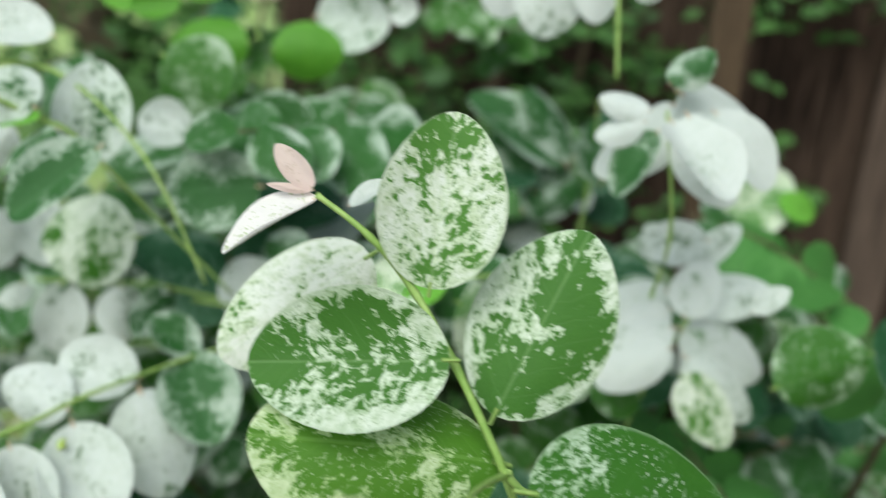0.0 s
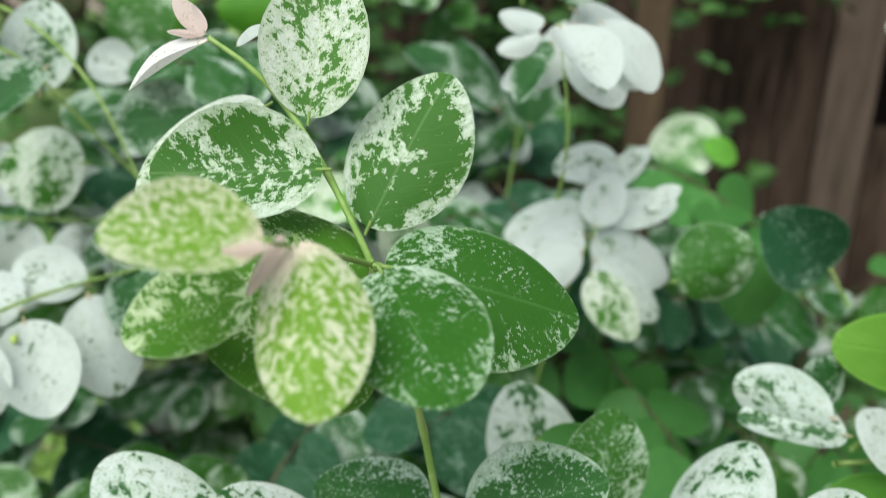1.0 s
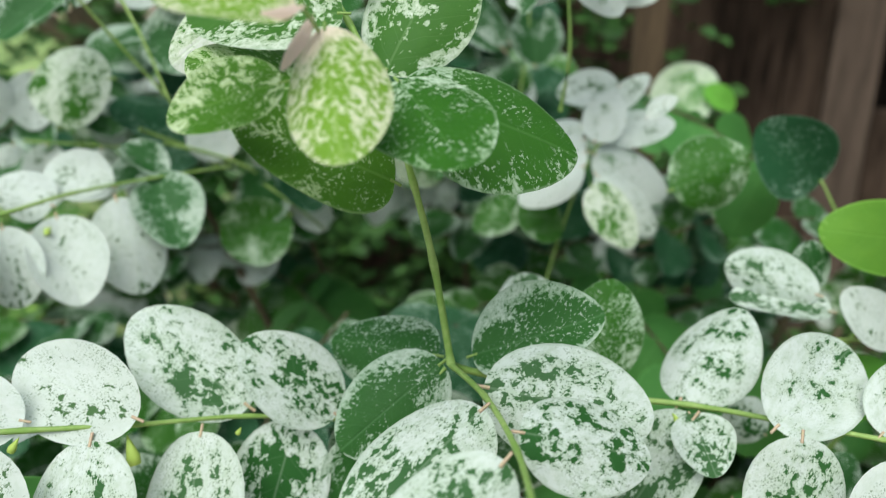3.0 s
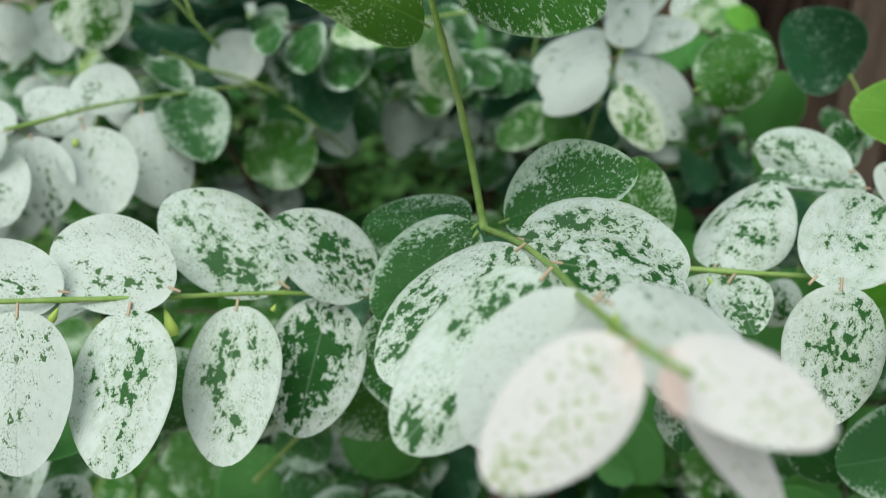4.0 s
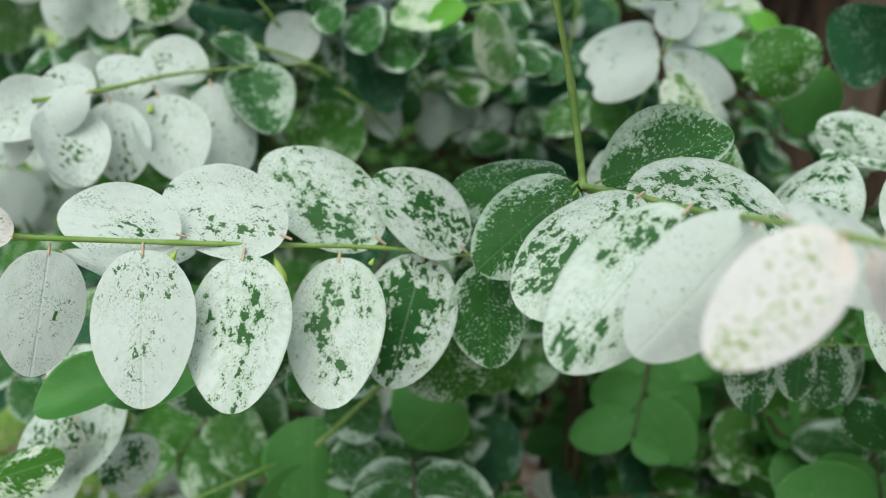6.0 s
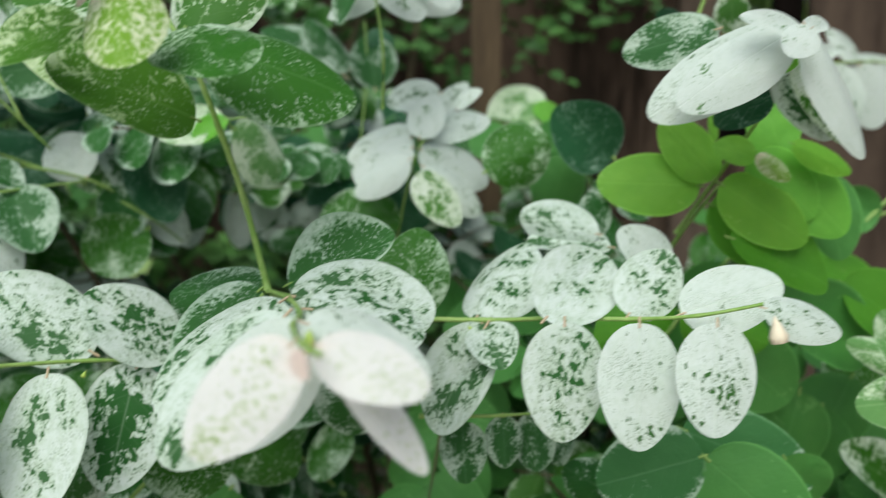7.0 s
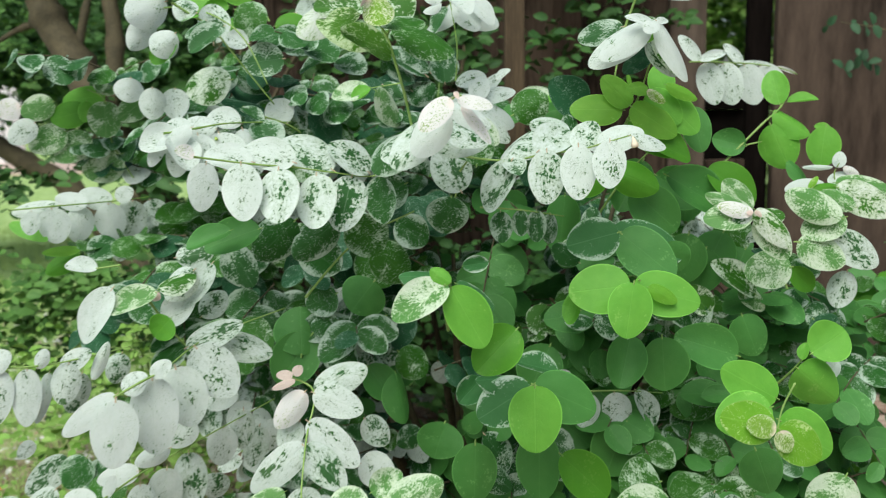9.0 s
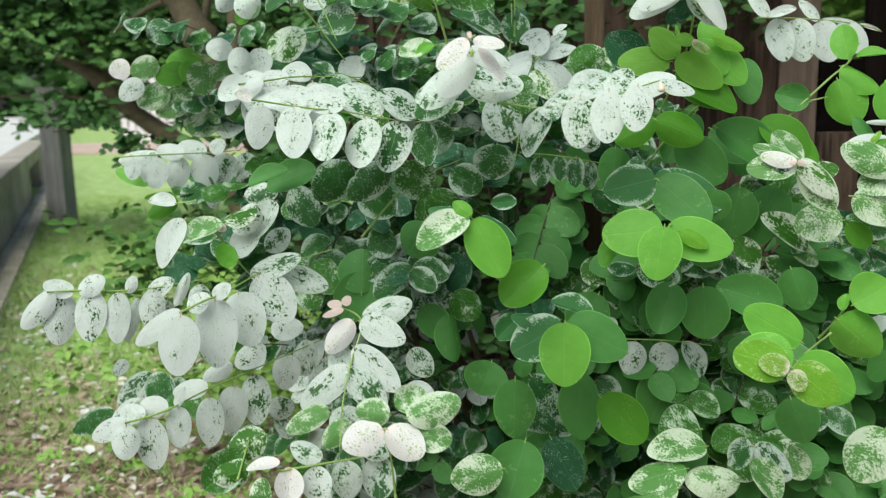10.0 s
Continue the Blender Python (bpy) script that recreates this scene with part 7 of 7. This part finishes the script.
# small dark twigs growing in front of the wide boards
creeper_thing = thing("small_leaved_plant", (0.9, 1.25, 0.0), "thin plant with small dark green leaves before the fence", "shrub")
creeper = Mass()
for x0, z0, x1, z1 in ((0.84, 0.86, 1.00, 0.83), (0.86, 0.77, 0.92, 0.79), (0.98, 0.80, 1.04, 0.74), (0.98, 0.89, 1.14, 0.86), (1.00, 0.93, 1.16, 0.91), (1.02, 0.87, 1.15, 0.90)):
    for k in range(7):
        u = k / 6 + rb.uniform(-0.08, 0.08)
        p = Vector((x0 + (x1 - x0) * u, 1.22 + rb.uniform(-0.03, 0.03), z0 + (z1 - z0) * u + 0.01 * math.sin(5 * u) + rb.uniform(-0.008, 0.008)))
        for sgn in (1, -1):
            h = rb.uniform(0.014, 0.030)
            creeper.add(TINY, frame_along(p, Vector((0.3, 0.1 * sgn, sgn * 0.9)) + jitter_of(rb, 0.7), Vector((0, -1, 0.5)) + jitter_of(rb, 0.3), h * 0.62, h))
creeper.link("foliage", DARKLEAF, creeper_thing)
part("stem", tube("stem", [(0.25, 0.0, 0.0), (0.2, -0.02, 0.5), (0.10, -0.03, 0.80), (-0.05, -0.03, 0.86)], 0.004, 0.001, TWIG), creeper_thing)

# bright foliage seen through the gap in the fence
beyond = Mass()
leafy_clumps(beyond, (0.98, 2.5, 1.0), (0.28, 0.20, 0.45), 2200, 0.04, rb)
beyond_thing = thing("garden_shrub", (0.78, 2.4, 0.0), "sunlit light green shrub beyond the fence", "shrub")
beyond.link("foliage", WEED, beyond_thing)
for i in range(5):
    part("limb", tube("limb", [(0.15 + 0.02 * i, 0.05, -0.02), (0.05 + 0.08 * i, 0.08, 0.5), (-0.1 + 0.15 * i, 0.1, 1.2)], 0.012, 0.004, TWIG), beyond_thing)

tree = thing("tree", (-0.50, 1.55, 0.0), "small tree with bare brown lower limbs and dark green leaves", "tree")


def limb(points, r0, r1):
    ob = part("limb", tube("limb", points, r0, r1, TWIG, 8), tree)
    ob.location = -tree.location
    return ob


limb([(-0.50, 1.55, 0.0), (-0.58, 1.48, 0.42), (-0.68, 1.35, 0.69), (-0.74, 1.36, 0.82), (-0.80, 1.38, 0.92), (-0.83, 1.39, 1.01)], 0.040, 0.034)
limb([(-0.68, 1.35, 0.69), (-0.66, 1.38, 0.86), (-0.68, 1.40, 1.01)], 0.022, 0.016)
limb([(-0.78, 1.37, 0.90), (-0.85, 1.37, 0.90), (-0.95, 1.35, 0.84)], 0.010, 0.003)
limb([(-0.74, 1.36, 0.82), (-0.72, 1.38, 0.93), (-0.70, 1.40, 1.01)], 0.012, 0.006)
# sunny: half-lit leaves, their light put into a paler green
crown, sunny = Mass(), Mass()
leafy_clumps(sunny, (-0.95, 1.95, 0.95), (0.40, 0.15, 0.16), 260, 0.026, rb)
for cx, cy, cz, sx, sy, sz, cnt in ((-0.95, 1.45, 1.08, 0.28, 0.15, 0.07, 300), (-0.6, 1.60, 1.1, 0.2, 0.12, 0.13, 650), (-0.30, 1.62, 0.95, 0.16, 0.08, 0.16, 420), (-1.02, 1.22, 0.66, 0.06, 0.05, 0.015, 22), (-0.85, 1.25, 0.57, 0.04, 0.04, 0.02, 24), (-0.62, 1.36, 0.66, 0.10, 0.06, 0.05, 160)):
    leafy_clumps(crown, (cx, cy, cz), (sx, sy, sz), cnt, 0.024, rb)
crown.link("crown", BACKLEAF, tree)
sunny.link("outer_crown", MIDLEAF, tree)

# a wider tree farther off, its limbs slanting over the lawn
wide_tree = thing("spreading_tree", (-1.13, 2.94, 0.00), "old tree with slanting dark limbs and small leaves", "tree")


def slant(points, r0, r1):
    ob = part("limb", tube("limb", points, r0, r1, TWIG, 8), wide_tree)
    ob.location = -wide_tree.location


slant([(-1.13, 2.94, 0.00), (-1.32, 2.99, 0.19), (-1.49, 3.01, 0.42), (-1.66, 3.02, 0.52), (-1.83, 3.02, 0.64), (-1.97, 3.03, 0.77), (-2.14, 3.04, 0.88), (-2.36, 3.04, 0.99), (-2.67, 3.04, 1.14)], 0.050, 0.030)
slant([(-1.78, 3.02, 0.61), (-1.89, 3.04, 0.76), (-2.00, 3.05, 0.87), (-2.09, 3.06, 1.01)], 0.020, 0.010)
slant([(-1.74, 3.04, 0.72), (-1.90, 3.05, 0.82), (-2.07, 3.04, 0.87), (-2.29, 3.03, 0.93)], 0.014, 0.006)
slant([(-1.87, 3.02, 0.66), (-2.02, 3.01, 0.69), (-2.19, 3.00, 0.71), (-2.43, 2.98, 0.71)], 0.014, 0.005)
slant([(-1.83, 3.02, 0.62), (-2.00, 3.00, 0.58), (-2.19, 2.98, 0.55)], 0.007, 0.003)
slant([(-1.97, 3.03, 0.77), (-2.05, 3.06, 0.96), (-2.09, 3.10, 1.20)], 0.016, 0.008)
slant([(-1.32, 2.99, 0.19), (-1.13, 3.06, 0.54), (-0.89, 3.15, 0.90), (-0.79, 3.22, 1.28)], 0.045, 0.024)
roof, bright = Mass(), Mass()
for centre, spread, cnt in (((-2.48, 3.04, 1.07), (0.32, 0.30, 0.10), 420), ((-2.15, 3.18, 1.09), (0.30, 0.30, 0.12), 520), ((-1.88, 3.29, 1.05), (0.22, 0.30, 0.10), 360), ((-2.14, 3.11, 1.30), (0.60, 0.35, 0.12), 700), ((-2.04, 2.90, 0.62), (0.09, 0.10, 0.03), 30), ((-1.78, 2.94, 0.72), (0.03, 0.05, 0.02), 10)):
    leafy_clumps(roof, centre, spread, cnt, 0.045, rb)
# one clump of lighter green behind the darker crown
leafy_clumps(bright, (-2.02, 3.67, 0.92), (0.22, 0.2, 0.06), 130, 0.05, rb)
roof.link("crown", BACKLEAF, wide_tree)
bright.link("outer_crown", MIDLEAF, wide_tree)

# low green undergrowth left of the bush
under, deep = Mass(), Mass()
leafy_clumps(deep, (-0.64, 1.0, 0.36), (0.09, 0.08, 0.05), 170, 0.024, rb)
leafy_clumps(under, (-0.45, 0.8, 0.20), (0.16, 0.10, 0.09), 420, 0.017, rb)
under_thing = thing("low_shrub", (-0.6, 1.0, 0.0), "low bright green shrub beside the bush", "shrub")
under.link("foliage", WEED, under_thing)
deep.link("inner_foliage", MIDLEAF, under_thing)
for i in range(4):
    part("limb", tube("limb", [(rb.uniform(-0.05, 0.05), rb.uniform(-0.05, 0.05), 0), (rb.uniform(-0.15, 0.2), rb.uniform(-0.2, 0.1), 0.22), (rb.uniform(-0.2, 0.25), rb.uniform(-0.25, 0.1), 0.38)], 0.003, 0.0012, STEM), under_thing)

# ---- lawn edge, post, low wall, road and far side ----
post = thing("timber_post", (-2.65, 3.70, 0.0), "grey weathered timber post standing in the grass", "post")
part("shaft", slab("shaft", -0.056, 0.056, -0.056, 0.056, -0.05, 0.76, POLE, 0.010), post)
ALONG = pose(-3.18, 3.95, 0, 0, 0, 30.7)
for name, x0, x1, y0, y1, z0, z1 in (("low_wall", -0.09, 0.09, -18, 0.95, 0.0, 0.33), ("low_wall", -0.09, 0.09, 2.2, 3.6, 0.0, 0.33), ("wall_lintel", -0.09, 0.09, 0.955, 2.195, 0.23, 0.328), ("drain_back", -0.09, -0.05, 0.955, 2.195, 0.0, 0.225)):
    ob = new(name, slab(name, x0, x1, y0, y1, z0, z1, CONCRETE, 0.012))
    ob.matrix_world = ALONG
    tagged(ob, "low brownish grey concrete wall beside the road", "wall", "", "structure")
for name, x0, x1, z, mat, label in (("drain_channel", 0.092, 0.135, 0.022, CHANNEL, "damp grey channel along the low wall"), ("sandy_strip", 0.137, 0.195, 0.026, SAND, "pale bare sandy strip beside the channel")):
    ob = new(name, slab(name, x0, x1, -18, 3.4, 0.0, z, mat, 0.006))
    ob.matrix_world = ALONG
    tagged(ob, label, "ground", "", "structure")
road = new("road", slab("road", -14, 0, -18, 24, 0.05, 0.30, ROAD))
road.matrix_world = pose(-3.29, 3.88, 0, 0, 0, 30.7)
tagged(road, "pale sunlit road behind the low wall", "road", "", "structure")
pave = new("pavement", slab("pavement", -7, 9, -1.3, 1.3, 0.0, 0.03, PAVING, 0.01))
pave.matrix_world = pose(-6.3, 11.2, 0, 0, 0, 6)
tagged(pave, "pinkish paved path across the lawn", "pavement", "", "structure")
WHITE_PAINT = plain_material("white_painted_timber", rgb(0.66, 0.62, 0.64), rgb(0.80, 0.77, 0.78), 12, 0.6, 0.2, 0.002, (4, 4, 0.6))
pickets = thing("picket_fence", (-6.97, 12.16, 0.0), "white painted picket fence far across the lawn", "fence")
for i in range(7):
    part("picket", slab("picket", i * 0.13, i * 0.13 + 0.10, 0, 0.03, 0.0, 1.2, WHITE_PAINT, 0.008), pickets)
part("rail", slab("rail", 0, 0.91, 0.034, 0.07, 0.85, 0.95, WHITE_PAINT), pickets)
part("rail", slab("rail", 0, 0.91, 0.034, 0.07, 0.2, 0.3, WHITE_PAINT), pickets)
backdrop = Mass()
leafy_clumps(backdrop, (-8, 24, 3.0), (8, 1.0, 1.6), 2600, 0.55, rb)
backdrop.link("far_trees", BACKLEAF, None, "dark green trees far behind the lawn", "trees")
